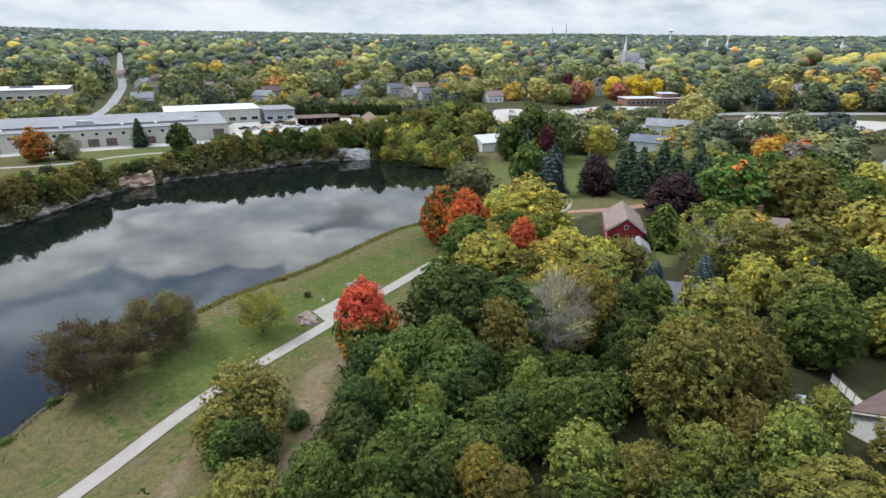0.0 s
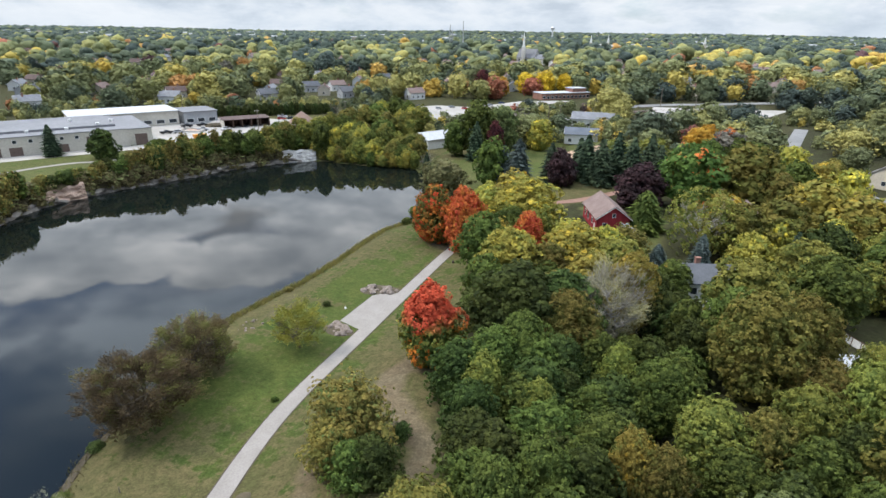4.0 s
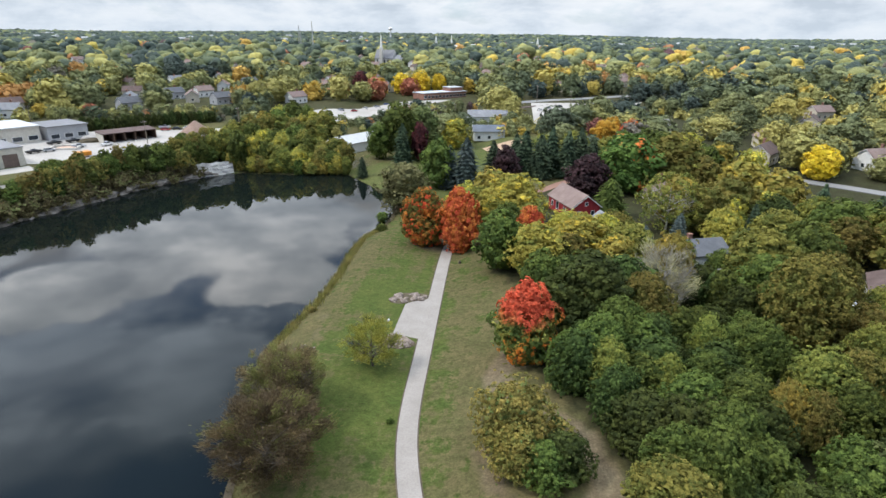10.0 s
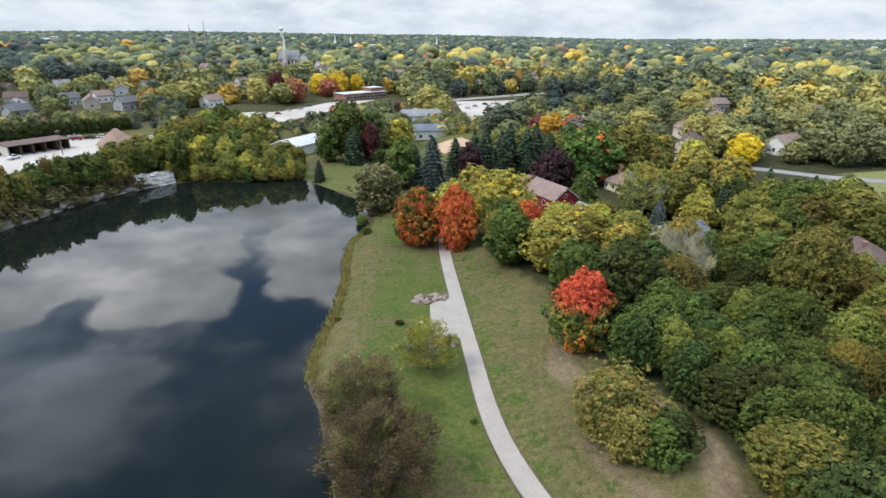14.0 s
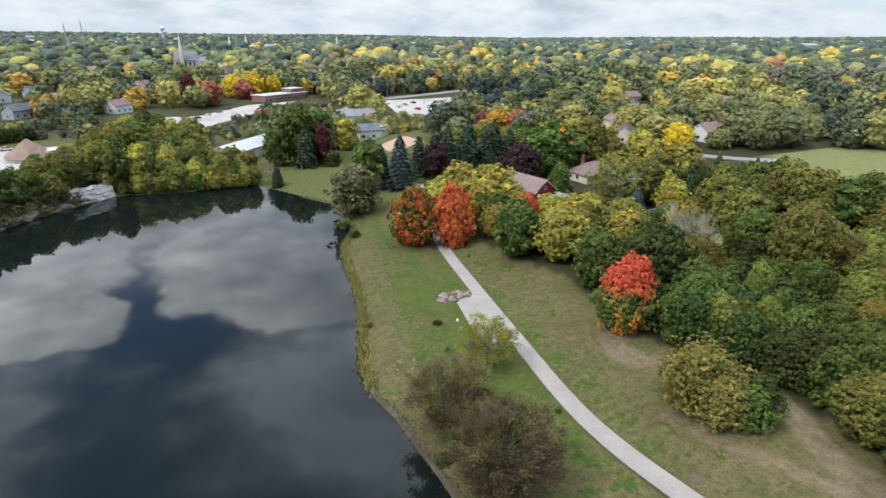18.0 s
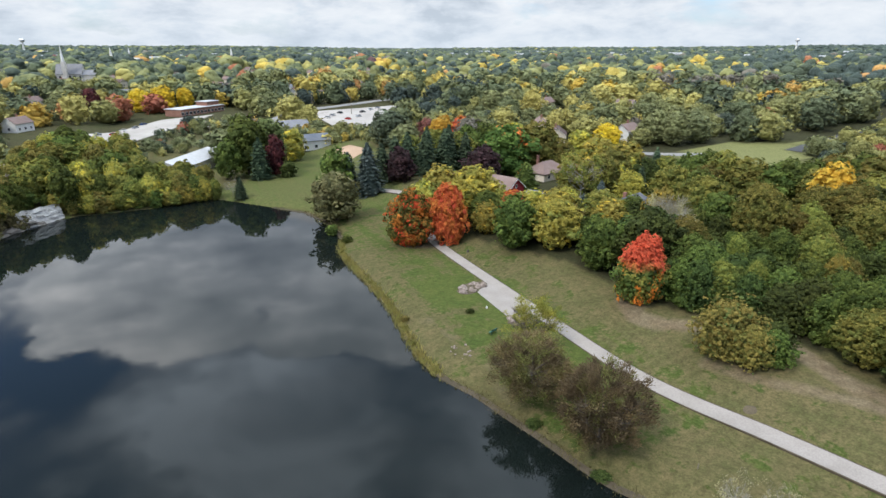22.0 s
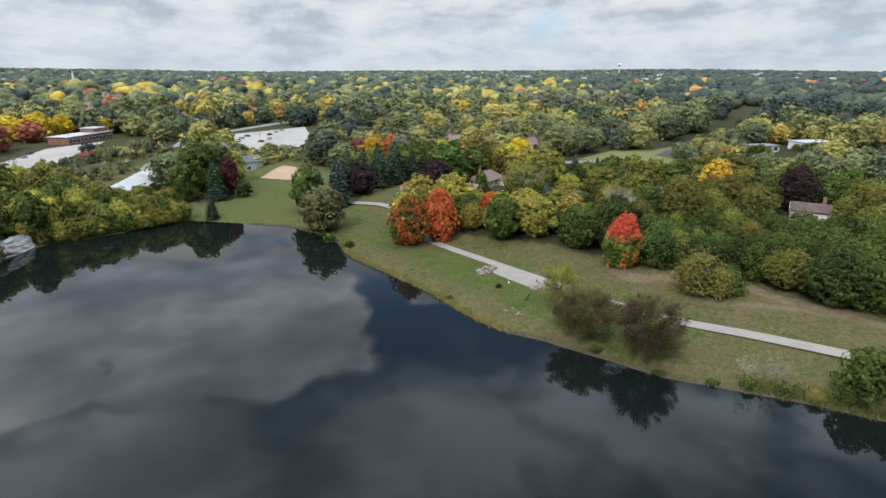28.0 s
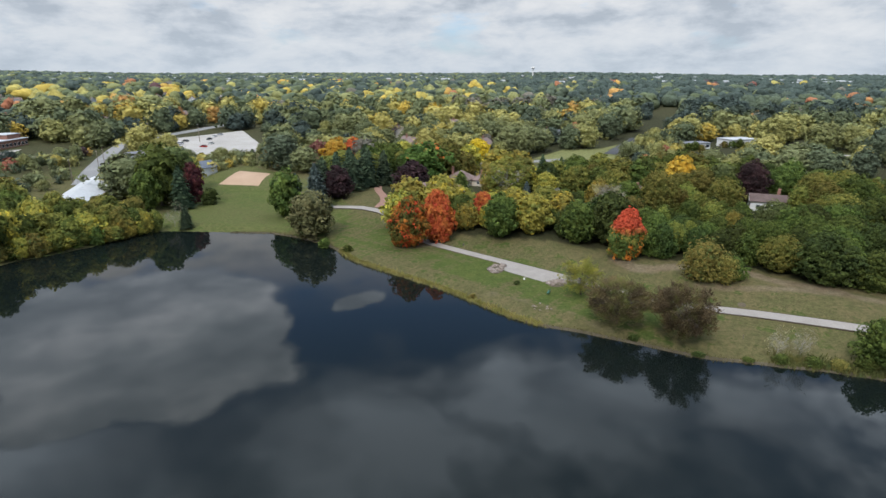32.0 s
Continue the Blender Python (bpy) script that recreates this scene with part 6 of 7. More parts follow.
house("blue_roof_house", -21.5, 104.5, 18, 11, 8, 3.3, 2.0, WALL_WHITE, ROOF_DARK, "white house under a blue-grey shingle roof among trees", "house",
      [("y-", -3, 1.0, 1.2, 1.4), ("y-", 1, 1.0, 1.8, 1.4), ("x+", 0, 1.0, 1.2, 1.4), ("x+", 2.5, 1.0, 1.0, 1.2)], [("x+", -2, 1.0, 2.1)], (-1.5, 0.5, 6.4))
house("white_house", 23, 46.5, -72, 13, 8.5, 3.4, 1.7, WALL_WHITE, ROOF_BROWN, "white house with a low brown gable roof", "house",
      [("y-", -4.2, 1.0, 1.4, 1.3), ("y-", 0, 0.9, 1.8, 1.4), ("y-", 4.4, 1.0, 1.4, 1.3), ("x-", -2, 1.0, 1.1, 1.2), ("x-", 2, 1.0, 1.1, 1.2)], [("y-", 2.5, 1.0, 2.1)], (2.0, 0.8, 7.0))
house("brown_roof_house", 8, 86, 62, 15, 9, 3.1, 2.1, WALL_WHITE, ROOF_BROWN, "white rambler with a dark brown gable roof", "house",
      [("y+", -4, 1.0, 1.4, 1.3), ("y+", 0.5, 0.9, 1.8, 1.4), ("y+", 4.5, 1.0, 1.2, 1.3), ("x-", 0, 1.0, 1.2, 1.2)], [("y+", 2.6, 1.0, 2.1)], (1, 0.5, 6.2))
house("white_tent_shed", -2.8, 82.4, 20, 3.2, 2.8, 2.0, 0.7, WALL_WHITE, ROOF_WHITE, "small white garden shelter behind a house", "shed")
house("garden_garage", -18.4, 93.6, 24, 5.4, 4.2, 2.3, 1.1, WALL_GREY, ROOF_GREY, "small grey garage under the trees behind a house", "garage", [("y-", 1.2, 0.9, 0.8, 0.8)], [("y-", -1.0, 1.0, 2.0)])


def garden_fence(ax, ay, bx, by, bays):
    """White boards between posts under a dark top rail."""
    root = new("garden_fence")
    far, turn = math.hypot(bx - ax, by - ay), math.degrees(math.atan2(by - ay, bx - ax))
    root.matrix_world = pose(ax, ay, ground_z((ax + bx) / 2, (ay + by) / 2) - 0.05, 0, 0, turn)
    step = far / bays
    for i in range(bays + 1):
        box_part("post", (i * step - 0.06, -0.06, 0, i * step + 0.06, 0.06, 1.5), TIMBER, root)
    for i in range(bays):
        n = int(step / 0.16)
        for k in range(n):
            box_part("board", (i * step + 0.08 + k * 0.16, -0.02, 0.08, i * step + 0.08 + k * 0.16 + 0.13, 0.02, 1.34), WALL_WHITE, root)
        box_part("rail", (i * step + 0.06, -0.04, 1.35, (i + 1) * step - 0.06, 0.04, 1.45), TIMBER, root)
    tagged(root, "white board fence with dark posts beside a garden", "fence")


garden_fence(-1.2, 93.2, 2.2, 87.6, 4)
# the long white-roofed hall across the pond
house("white_barn", -122.5, 246.5, 60, 50, 13, 4.2, 2.4, WALL_WHITE, ROOF_WHITE, "long white metal-roofed hall behind the far bank", "hall",
      [("x-", -3, 1.2, 1.2, 1.0), ("x-", 2.5, 1.2, 1.2, 1.0)], [("x-", 0, 3.0, 3.2)])


def industrial():
    """The long tan works across the pond: flat roof, loading doors below and square windows above."""
    root = new("industrial_building")
    ux, uy = 0.5, 0.866
    cx, cy = -230 - 62 * ux - 22 * uy, 167 - 62 * uy + 22 * ux
    root.matrix_world = pose(cx, cy, 3.3, 0, 0, 60)
    L, B, H = 62, 22, 7.0
    box_part("wall", (-L, -B, -1, L - 9, B, H), WALL_TAN, root)
    box_part("wall", (L - 8.99, -B + 1.5, -1, L, B, H - 0.4), WALL_TAN, root)
    box_part("roof", (-L - 0.2, -B - 0.2, H, L - 8.8, B + 0.2, H + 0.25), ROOF_SLATE, root)
    box_part("roof", (L - 8.75, -B + 1.3, H - 0.4, L + 0.2, B + 0.2, H - 0.15), ROOF_SLATE, root)
    box_part("upper_roof", (-L + 10, -B + 9, H + 0.26, L - 12, B - 2, H + 1.1), ROOF_SLATE, root)
    for k in range(22):
        xx = -L + 4 + k * 4.9
        if xx > L - 11:
            break
        w = box_part("window", (xx - 0.75, -B - 0.06, 4.7, xx + 0.75, -B + 0.02, 6.1), TRIM, root)
        box_part("pane", (xx - 0.62, -B - 0.08, 4.83, xx + 0.62, -B - 0.055, 5.97), GLASS, w)
    for k, (xx, w, h) in enumerate([(-54, 4, 3.4), (-45, 4, 3.4), (-36, 5, 4.2), (-25, 5, 4.2), (-14, 4, 3.6), (-4, 4, 3.4), (2.5, 4, 3.4), (9, 4, 3.4), (15.5, 4, 3.4), (30, 4, 3.2), (41, 5.5, 5.2)]):
        d = box_part("loading_door", (xx - w / 2, -B - 0.07, 0, xx + w / 2, -B + 0.02, h), DOOR_BROWN, root)
        for j in range(1, 5):
            box_part("door_rib", (xx - w / 2 + 0.1, -B - 0.1, h * j / 5 - 0.04, xx + w / 2 - 0.1, -B - 0.068, h * j / 5 + 0.04), DOOR_BROWN, d)
    d = box_part("loading_door", (L - 6.6, -B + 1.42, 0, L - 2.0, -B + 1.52, 4.6), DOOR_BROWN, root)
    for xx, yy in [(-50, -16), (-40, -6), (-22, -17), (-2, -16), (20, -15), (33, -14), (44, -12), (50, -4), (36, 4), (10, -12)]:
        bm = bmesh.new()
        bmesh.ops.create_cone(bm, cap_ends=True, segments=10, radius1=0.55, radius2=0.75, depth=1.0, matrix=Matrix.Translation((xx, yy, H + 0.75 + (0.8 if yy > -13 else 0))))
        part("roof_vent", bm, TRIM, root)
    for xx, yy in [(-30, -12), (6, -10)]:
        b = box_part("rooftop_unit", (xx - 3, yy - 1.1, H + 1.1, xx + 3, yy + 1.1, H + 2.6), STEEL, root)
    tagged(root, "long tan works with flat grey roof and brown loading doors", "building")


industrial()


def flat_hall(name, x, y, turn, L, B, H, wall, roof, label, base=None, bays=0):
    root = new(name)
    root.matrix_world = pose(x, y, (ground_z(x, y) if base is None else base) - 0.2, 0, 0, turn)
    box_part("wall", (-L / 2, -B / 2, 0, L / 2, B / 2, H), wall, root)
    box_part("roof", (-L / 2 - 0.5, -B / 2 - 0.5, H, L / 2 + 0.5, B / 2 + 0.5, H + 0.4), roof, root)
    for k in range(bays):
        xx = -L / 2 + (k + 0.5) * L / bays
        w = box_part("window", (xx - L / bays * 0.34, -B / 2 - 0.06, 1.0, xx + L / bays * 0.34, -B / 2 + 0.02, min(H - 0.6, 3.0)), TRIM, root)
        box_part("pane", (xx - L / bays * 0.30, -B / 2 - 0.08, 1.15, xx + L / bays * 0.30, -B / 2 - 0.055, min(H - 0.75, 2.85)), GLASS, w)
    return tagged(root, label, "building")


flat_hall("white_roofed_works", -283, 196, 60, 46, 26, 6.6, WALL_TAN, ROOF_WHITE, "works hall with a white metal roof behind the long building", None, 8)
flat_hall("grey_works_wing", -262, 222, 60, 16, 20, 6.0, WALL_GREY, ROOF_SLATE, "grey corrugated wing with tall doors", None, 3)
flat_hall("brick_school", -113, 438, 44, 42, 14, 4.6, WALL_BRICK, ROOF_WHITE, "low brick building with a white flat roof", None, 12)
flat_hall("brick_school_block", -104, 448, 44, 12, 10, 7.4, WALL_BRICK, ROOF_WHITE, "raised brick block with a pale flat roof", None, 0)
flat_hall("white_roofed_store", -470, 178, 60, 60, 34, 6.5, WALL_TAN, ROOF_WHITE, "broad store with a bright white flat roof", None, 10)
house("gabled_shop", -70, 266, 8, 15, 9, 4.6, 2.4, WALL_WHITE, SLATE_BLUE, "white shop with a slate-blue gable roof by the road", "building",
      [("y-", -5, 1.0, 1.6, 1.6), ("y-", 0, 1.0, 1.6, 1.6), ("x-", 0, 1.2, 1.4, 1.4)], [("y-", 4, 1.2, 2.2)])
house("gabled_hall", -72, 316, 8, 22, 11, 4.8, 3.0, WALL_WHITE, ROOF_GREY, "white hall with a grey gable roof by the road", "building",
      [("y-", -7, 1.0, 1.6, 1.6), ("y-", -2, 1.0, 1.6, 1.6), ("y-", 3, 1.0, 1.6, 1.6), ("x-", 0, 1.2, 1.4, 1.4)], [("y-", 7, 1.4, 2.4)])
flat_hall("pale_hall", 198, 102, -30, 20, 12, 4.6, WALL_WHITE, ROOF_WHITE, "pale hall with a white roof beyond the wood", None, 6)
flat_hall("pale_hall_wing", 170, 119, -30, 17, 9, 3.6, WALL_WHITE, ROOF_GREY, "low pale hall with a grey roof", None, 4)


def storage_bins():
    """Open timber bays with a lean-to roof in the gravel yard."""
    root = new("storage_bins")
    root.matrix_world = pose(-229, 221, ground_z(-229, 221), 0, 0, 56)
    L, B, H = 11, 4, 4.2
    box_part("back_wall", (-L, B - 0.4, 0, L, B, H), TIMBER, root)
    for k in range(6):
        xx = -L + k * 2 * L / 5
        box_part("divider", (xx - 0.2, -B, 0, xx + 0.2, B - 0.41, H - 0.4), WALL_TAN if k == 0 else TIMBER, root)
    bm = bmesh.new()
    prism(bm, [(-B - 0.6, H - 0.35), (B + 0.4, H + 0.25), (B + 0.4, H + 0.45), (-B - 0.6, H - 0.1)], -L - 0.5, L + 0.5)
    part("roof", bm, ROOF_BROWN, root)
    tagged(root, "brown open-fronted storage bays in the gravel yard", "shed")


storage_bins()


def salt_dome():
    root = new("salt_dome")
    root.matrix_world = pose(-202, 231, ground_z(-202, 231))
    bm = bmesh.new()
    bmesh.ops.create_cone(bm, cap_ends=True, segments=16, radius1=7.6, radius2=7.6, depth=1.6, matrix=Matrix.Translation((0, 0, 0.8)))
    part("wall", bm, WALL_TAN, root)
    bm = bmesh.new()
    bmesh.ops.create_cone(bm, cap_ends=True, segments=16, radius1=8.2, radius2=0.5, depth=6.0, matrix=Matrix.Translation((0, 0, 4.6)))
    part("roof", bm, DOME_SHINGLE, root)
    box_part("entrance", (6.2, -2.2, 0, 8.6, 2.2, 3.6), TRIM, root)
    tagged(root, "round storage dome with a brown conical shingle roof", "dome")


salt_dome()


def church():
    root = new("church")
    root.matrix_world = pose(-222, 768, ground_z(-222, 768) - 0.5, 0, 0, -12)
    bm = bmesh.new()
    prism(bm, [(-8, 0), (8, 0), (8, 9), (0, 19), (-8, 9)], -14, 12)
    part("nave", bm, WALL_STONE, root)
    bm = bmesh.new()
    for s in (1, -1):
        prof = [(0, 19.1), (s * 8.6, 8.4), (s * 8.6, 8.8), (0, 19.6)]
        prism(bm, prof if s > 0 else prof[::-1], -14.3, 12.3)
    bmesh.ops.recalc_face_normals(bm, faces=bm.faces)
    part("roof", bm, ROOF_SLATE, root)
    box_part("wing", (12.01, -7, 0, 40, 7, 8), WALL_STONE, root)
    bm = bmesh.new()
    prism(bm, [(-7.6, 7.9), (7.6, 7.9), (0, 13)], 12.02, 40.4)
    part("wing_roof", bm, ROOF_GREY, root)
    box_part("tower", (-5.2, -12.6, 0, -1.2, -8.02, 22), WALL_STONE, root)
    bm = bmesh.new()
    bmesh.ops.create_cone(bm, cap_ends=True, segments=8, radius1=1.9, radius2=0.1, depth=18, matrix=Matrix.Translation((-3.2, -10.5, 31)))
    part("spire", bm, TRIM, root)
    for k in range(5):
        box_part("window", (-11 + k * 5, -8.1, 2.5, -9 + k * 5, -7.98, 7), GLASS, root)
    tagged(root, "pale stone church with a tall white spire above the trees", "church")


church()


def small_church(x, y, h):
    root = new("church")
    root.matrix_world = pose(x, y, ground_z(x, y))
    bm = bmesh.new()
    prism(bm, [(-6, 0), (6, 0), (6, 9), (0, 16), (-6, 9)], -12, 12)
    part("nave", bm, WALL_STONE, root)
    box_part("tower", (-16, -3, 0, -12.01, 3, h * 0.55), WALL_CREAM, root)
    bm = bmesh.new()
    bmesh.ops.create_cone(bm, cap_ends=True, segments=8, radius1=2.6, radius2=0.2, depth=h * 0.45, matrix=Matrix.Translation((-14, 0, h * 0.775)))
    part("spire", bm, WALL_WHITE, root)
    tagged(root, "far pale church tower above the trees", "church")


small_church(-196, 1236, 33)
small_church(-168, 1290, 36)
small_church(20, 1290, 34)


def water_tower(x, y, h, label):
    root = new("water_tower")
    root.matrix_world = pose(x, y, ground_z(x, y))
    bm = bmesh.new()
    bmesh.ops.create_cone(bm, cap_ends=True, segments=16, radius1=4, radius2=2.4, depth=h, matrix=Matrix.Translation((0, 0, h / 2)))
    part("shaft", bm, WALL_WHITE, root)
    bm = bmesh.new()
    bmesh.ops.create_uvsphere(bm, u_segments=24, v_segments=12, radius=9, matrix=Matrix.Translation((0, 0, h + 4)) @ Matrix.Diagonal((1, 1, 0.72, 1)))
    part("tank", bm, WALL_WHITE, root)
    tagged(root, label, "water tower")


water_tower(-545, 2449, 44, "white water tower on the skyline")
water_tower(2360, 1625, 46, "white water tower far on the skyline")


def lattice_mast(x, y, h, wide):
    root = new("radio_mast")
    root.matrix_world = pose(x, y, ground_z(x, y))
    v, f = [], []
    for k in range(3):
        a = k * 2.094
        tube(v, f, (wide * math.cos(a), wide * math.sin(a), 0), (0.3 * math.cos(a), 0.3 * math.sin(a), h), 0.32, 0.2, 4)
    legs = mesh_object("mast_legs", v, f, STEEL, root)
    v, f = [], []
    n = 12
    for j in range(n):
        r0, r1 = wide + (0.3 - wide) * j / n, wide + (0.3 - wide) * (j + 1) / n
        for k in range(3):
            a, b = k * 2.094, (k + 1) * 2.094
            tube(v, f, (r0 * math.cos(a), r0 * math.sin(a), h * j / n), (r1 * math.cos(b), r1 * math.sin(b), h * (j + 1) / n), 0.14, 0.14, 3)
    mesh_object("mast_bracing", v, f, STEEL, root)
    tagged(root, "grey lattice radio mast above the trees", "mast")


lattice_mast(-398, 925, 48, 3.0)
lattice_mast(-408, 960, 40, 2.6)
lattice_mast(-384, 950, 54, 1.6)
# houses of the town, seen between the crowns
TOWN_HOUSE = []
for k, (wall, roof) in enumerate([(WALL_WHITE, ROOF_MAUVE), (WALL_CREAM, ROOF_BROWN), (WALL_CREAM, ROOF_MAUVE), (WALL_GREY, ROOF_DARK), (WALL_WHITE, ROOF_GREY)]):
    TOWN_HOUSE.append(house("town_house", TOWN_PLOTS[k][0], TOWN_PLOTS[k][1], 20 + 31 * k, 12.5, 8.5, 4.8, 3.0, wall, roof, "detached %s house among town trees" % ("white mauve-roofed", "cream brown-roofed", "cream mauve-roofed", "grey dark-roofed", "white grey-roofed")[k], "house",
                            [("y-", -4, 1.2, 1.3, 1.5), ("y-", 0, 1.2, 1.6, 1.5), ("y-", 4, 1.2, 1.3, 1.5), ("x-", 0, 1.2, 1.4, 1.5), ("x+", 0, 1.2, 1.4, 1.5)], [("y-", 2.2, 1.0, 2.1)], (2, 1, 9.2), group="town houses"))
random.seed(5)
for k, (x, y) in enumerate(TOWN_PLOTS[5:]):
    copy_thing(TOWN_HOUSE[random.randrange(5)], pose(x, y, ground_z(x, y) - 0.1, 0, 0, random.choice((20, 60, 110, 150, 240, 300))))

# ---- rock face of the old quarry ----
random.seed(31)


def offset_line(pts, d, step):
    """A broken line resampled and pushed d metres to its left."""
    out = []
    for (ax, ay), (bx, by) in zip(pts, pts[1:]):
        n = max(1, int(math.hypot(bx - ax, by - ay) / step))
        out += [(ax + (bx - ax) * i / n, ay + (by - ay) * i / n) for i in range(n)]
    out.append(pts[-1])
    p = np.array(out, float)
    for _ in range(3):
        p[1:-1] = 0.25 * p[:-2] + 0.5 * p[1:-1] + 0.25 * p[2:]
    t = np.gradient(p, axis=0)
    t /= np.linalg.norm(t, axis=1)[:, None]
    return p + np.stack([-t[:, 1], t[:, 0]], 1) * d, np.stack([-t[:, 1], t[:, 0]], 1)


def rock_face(name, pts, tall, material, label, step=1.0, rows=8, into=-0.4, rugged=0.8, vary=0.95, lean=1.6):
    """Ledges of limestone along the water, leaning back."""
    line, side = offset_line(pts, into, step)
    verts, faces = [], []
    for i, (p, s) in enumerate(zip(line, side)):
        swell = tall * (0.80 + vary * noise.noise((p[0] * 0.4, p[1] * 0.4, 4.0)) * 0.6 + vary * noise.noise((p[0] * 0.06, p[1] * 0.06, 1.0)))
        for j in range(rows):
            u = j / (rows - 1)
            z = W - 0.5 + (swell + 0.5) * u
            ledge = round(u * 4) / 4
            back = 0.1 + lean * (0.5 * ledge + 0.5 * u) * tall / 4 + rugged * noise.noise((p[0] * 0.35, p[1] * 0.35, z * 0.8)) + 0.4 * noise.noise((p[0] * 1.1, p[1] * 1.1, z * 2))
            q = p - s * back
            verts.append((q[0], q[1], z + 0.25 * noise.noise((p[0] * 0.7, p[1] * 0.7, z))))
    for i in range(len(line) - 1):
        for j in range(rows - 1):
            a = i * rows + j
            faces.append((a, a + rows, a + rows + 1, a + 1))
    return mesh_object(name, verts, faces, material, None, False, label, "cliff", "", "structure")


# the pond's outline runs anticlockwise here, so its left side is the water
rock_face("rock_face", WEST, 1.7, ROCK, "grey-brown limestone ledges of the old quarry wall", 0.8, 9, 0.7, 1.5)
rock_face("white_rock_face", [(-163.5, 186.0), (-166, 184), (-169, 181), (-173, 176.5)], 5.4, WHITE_ROCK, "bare white limestone outcrop at the water", 0.5, 13, 0.9, 0.6, 0.3, 1.5)
rock_face("tan_rock_face", [(-196.6, 110.5), (-198.0, 106), (-198.3, 102), (-198.0, 98.5)], 4.6, PINK_ROCK, "bare pinkish limestone scar in the quarry wall", 0.5, 13, 0.9, 0.9, 0.45, 0.7)


# low bushes before the halls beyond the wood
for hall_x, hall_y, along_x in [(198, 102, 7.5), (170, 119, 6.5)]:
    for k in range(4):
        off_ = (k - 1.5) * along_x * 0.55
        tree(("olive_bush", "green_thicket", "maple", "olive_bush")[k], hall_x - 9.5 + off_ * 0.35, hall_y - 2.0 - off_ * 0.95, 3.4 + 0.7 * (k % 3), 2.4 + 0.3 * (k % 2), "bushes before the halls", "leafy bush before a pale hall beyond the wood")


# ---- reeds and bank growth ----
def blades(name, line, count, low, high, wide, material, label, spread_out=0.8, offset=0.3):
    g2 = np.random.default_rng(len(name) * 13 + count)
    p = np.array(line, float)
    seg = np.linalg.norm(np.diff(p, axis=0), axis=1)
    cum = np.concatenate([[0], np.cumsum(seg)])
    u = g2.uniform(0, cum[-1], count)
    x, y = np.interp(u, cum, p[:, 0]), np.interp(u, cum, p[:, 1])
    x, y = x + offset + g2.normal(0, spread_out, count), y + g2.normal(0, spread_out, count)
    z = np.maximum(height(x, y), W) - 0.05
    h = g2.uniform(low, high, count)
    a = g2.uniform(0, 6.28, count)
    dx, dy = np.cos(a) * wide, np.sin(a) * wide
    lx, ly = g2.normal(0, 0.25, count) * h, g2.normal(0, 0.25, count) * h
    v = np.stack([np.stack([x - dx, y - dy, z], 1), np.stack([x + dx, y + dy, z], 1), np.stack([x + lx + dx * 0.3, y + ly + dy * 0.3, z + h], 1), np.stack([x + lx - dx * 0.3, y + ly - dy * 0.3, z + h], 1)], 1)
    return tagged(new(name, array_mesh(name, v.reshape(-1, 3), np.arange(count * 4).reshape(-1, 4), material)), label, "reeds", kind="stuff")


SHORE = POND[3:24]
ribbon("earth_bank", [(x + 0.25, y) for x, y in SHORE], 1.0, MUD, 0.06, "bare brown earth lip at the water", "bank", 1.2)
blades("reeds", [(-100.0, 61), (-100.6, 67), (-99.6, 76), (-98.3, 85), (-98.1, 99), (-98.6, 111), (-98.4, 121), (-95.4, 130)], 4200, 0.3, 0.8, 0.09, REED, "yellow-green reeds along the pond bank", 0.5, 0.5)
blades("bank_grass", SHORE, 5200, 0.12, 0.4, 0.08, BANK, "rough grass on the pond bank", 0.6, 0.5)
blades("bank_weeds", [(-72, -4), (-76, 1), (-79, 6), (-83.4, 17), (-86.3, 22)], 3600, 0.3, 1.0, 0.11, WEED, "green and rusty weeds on the bank", 0.9, 1.2)
for k, (x, y, h, r, kd) in enumerate([(-91.9, 33.2, 0.7, 1.1, "thicket"), (-88.0, 26.0, 0.6, 1.0, "green_thicket"),
                                      (-85.0, 21.5, 1.3, 1.4, "green_thicket"), (-82.6, 17.0, 1.6, 1.5, "green_thicket"), (-81.0, 13.5, 1.5, 1.5, "olive_bush"), (-78.6, 10.2, 2.0, 1.8, "green_thicket"),
                                      (-93.6, 44.4, 1.0, 1.1, "thicket"), (-96.0, 136.0, 2.6, 1.9, "green_thicket"), (-94.3, 127.5, 1.8, 1.6, "green_thicket"), (-97.6, 80.0, 0.9, 0.9, "olive_bush")]):
    tree(kd, x, y, h, r, "bushes on the bank", "low leafy bush on the pond bank")
tree("thicket", -86.1, 76.0, 0.9, 0.75, "", "small dark green shrub on the lawn")
tree("green_thicket", -76.6, 48.6, 0.7, 0.5, "", "small green plant beside the footpath")


# ---- boulder beds beside the viewing pad ----
def boulder(x, y, s, k):
    g3 = np.random.default_rng(k + 400)
    v, f = ICO2
    s = s * 1.3
    v = v * (1 + g3.normal(0, 0.11, len(v)))[:, None] * (s * g3.uniform(0.8, 1.3), s * g3.uniform(0.8, 1.2), s * g3.uniform(0.5, 0.8))
    ob = mesh_object("boulder", v, f, BOULDER, None, False, "rounded field boulder in a mulched bed", "rock", "boulders beside the viewing pad")
    ob.matrix_world = pose(x, y, ground_z(x, y) + s * 0.30, 0, 0, g3.uniform(0, 360))


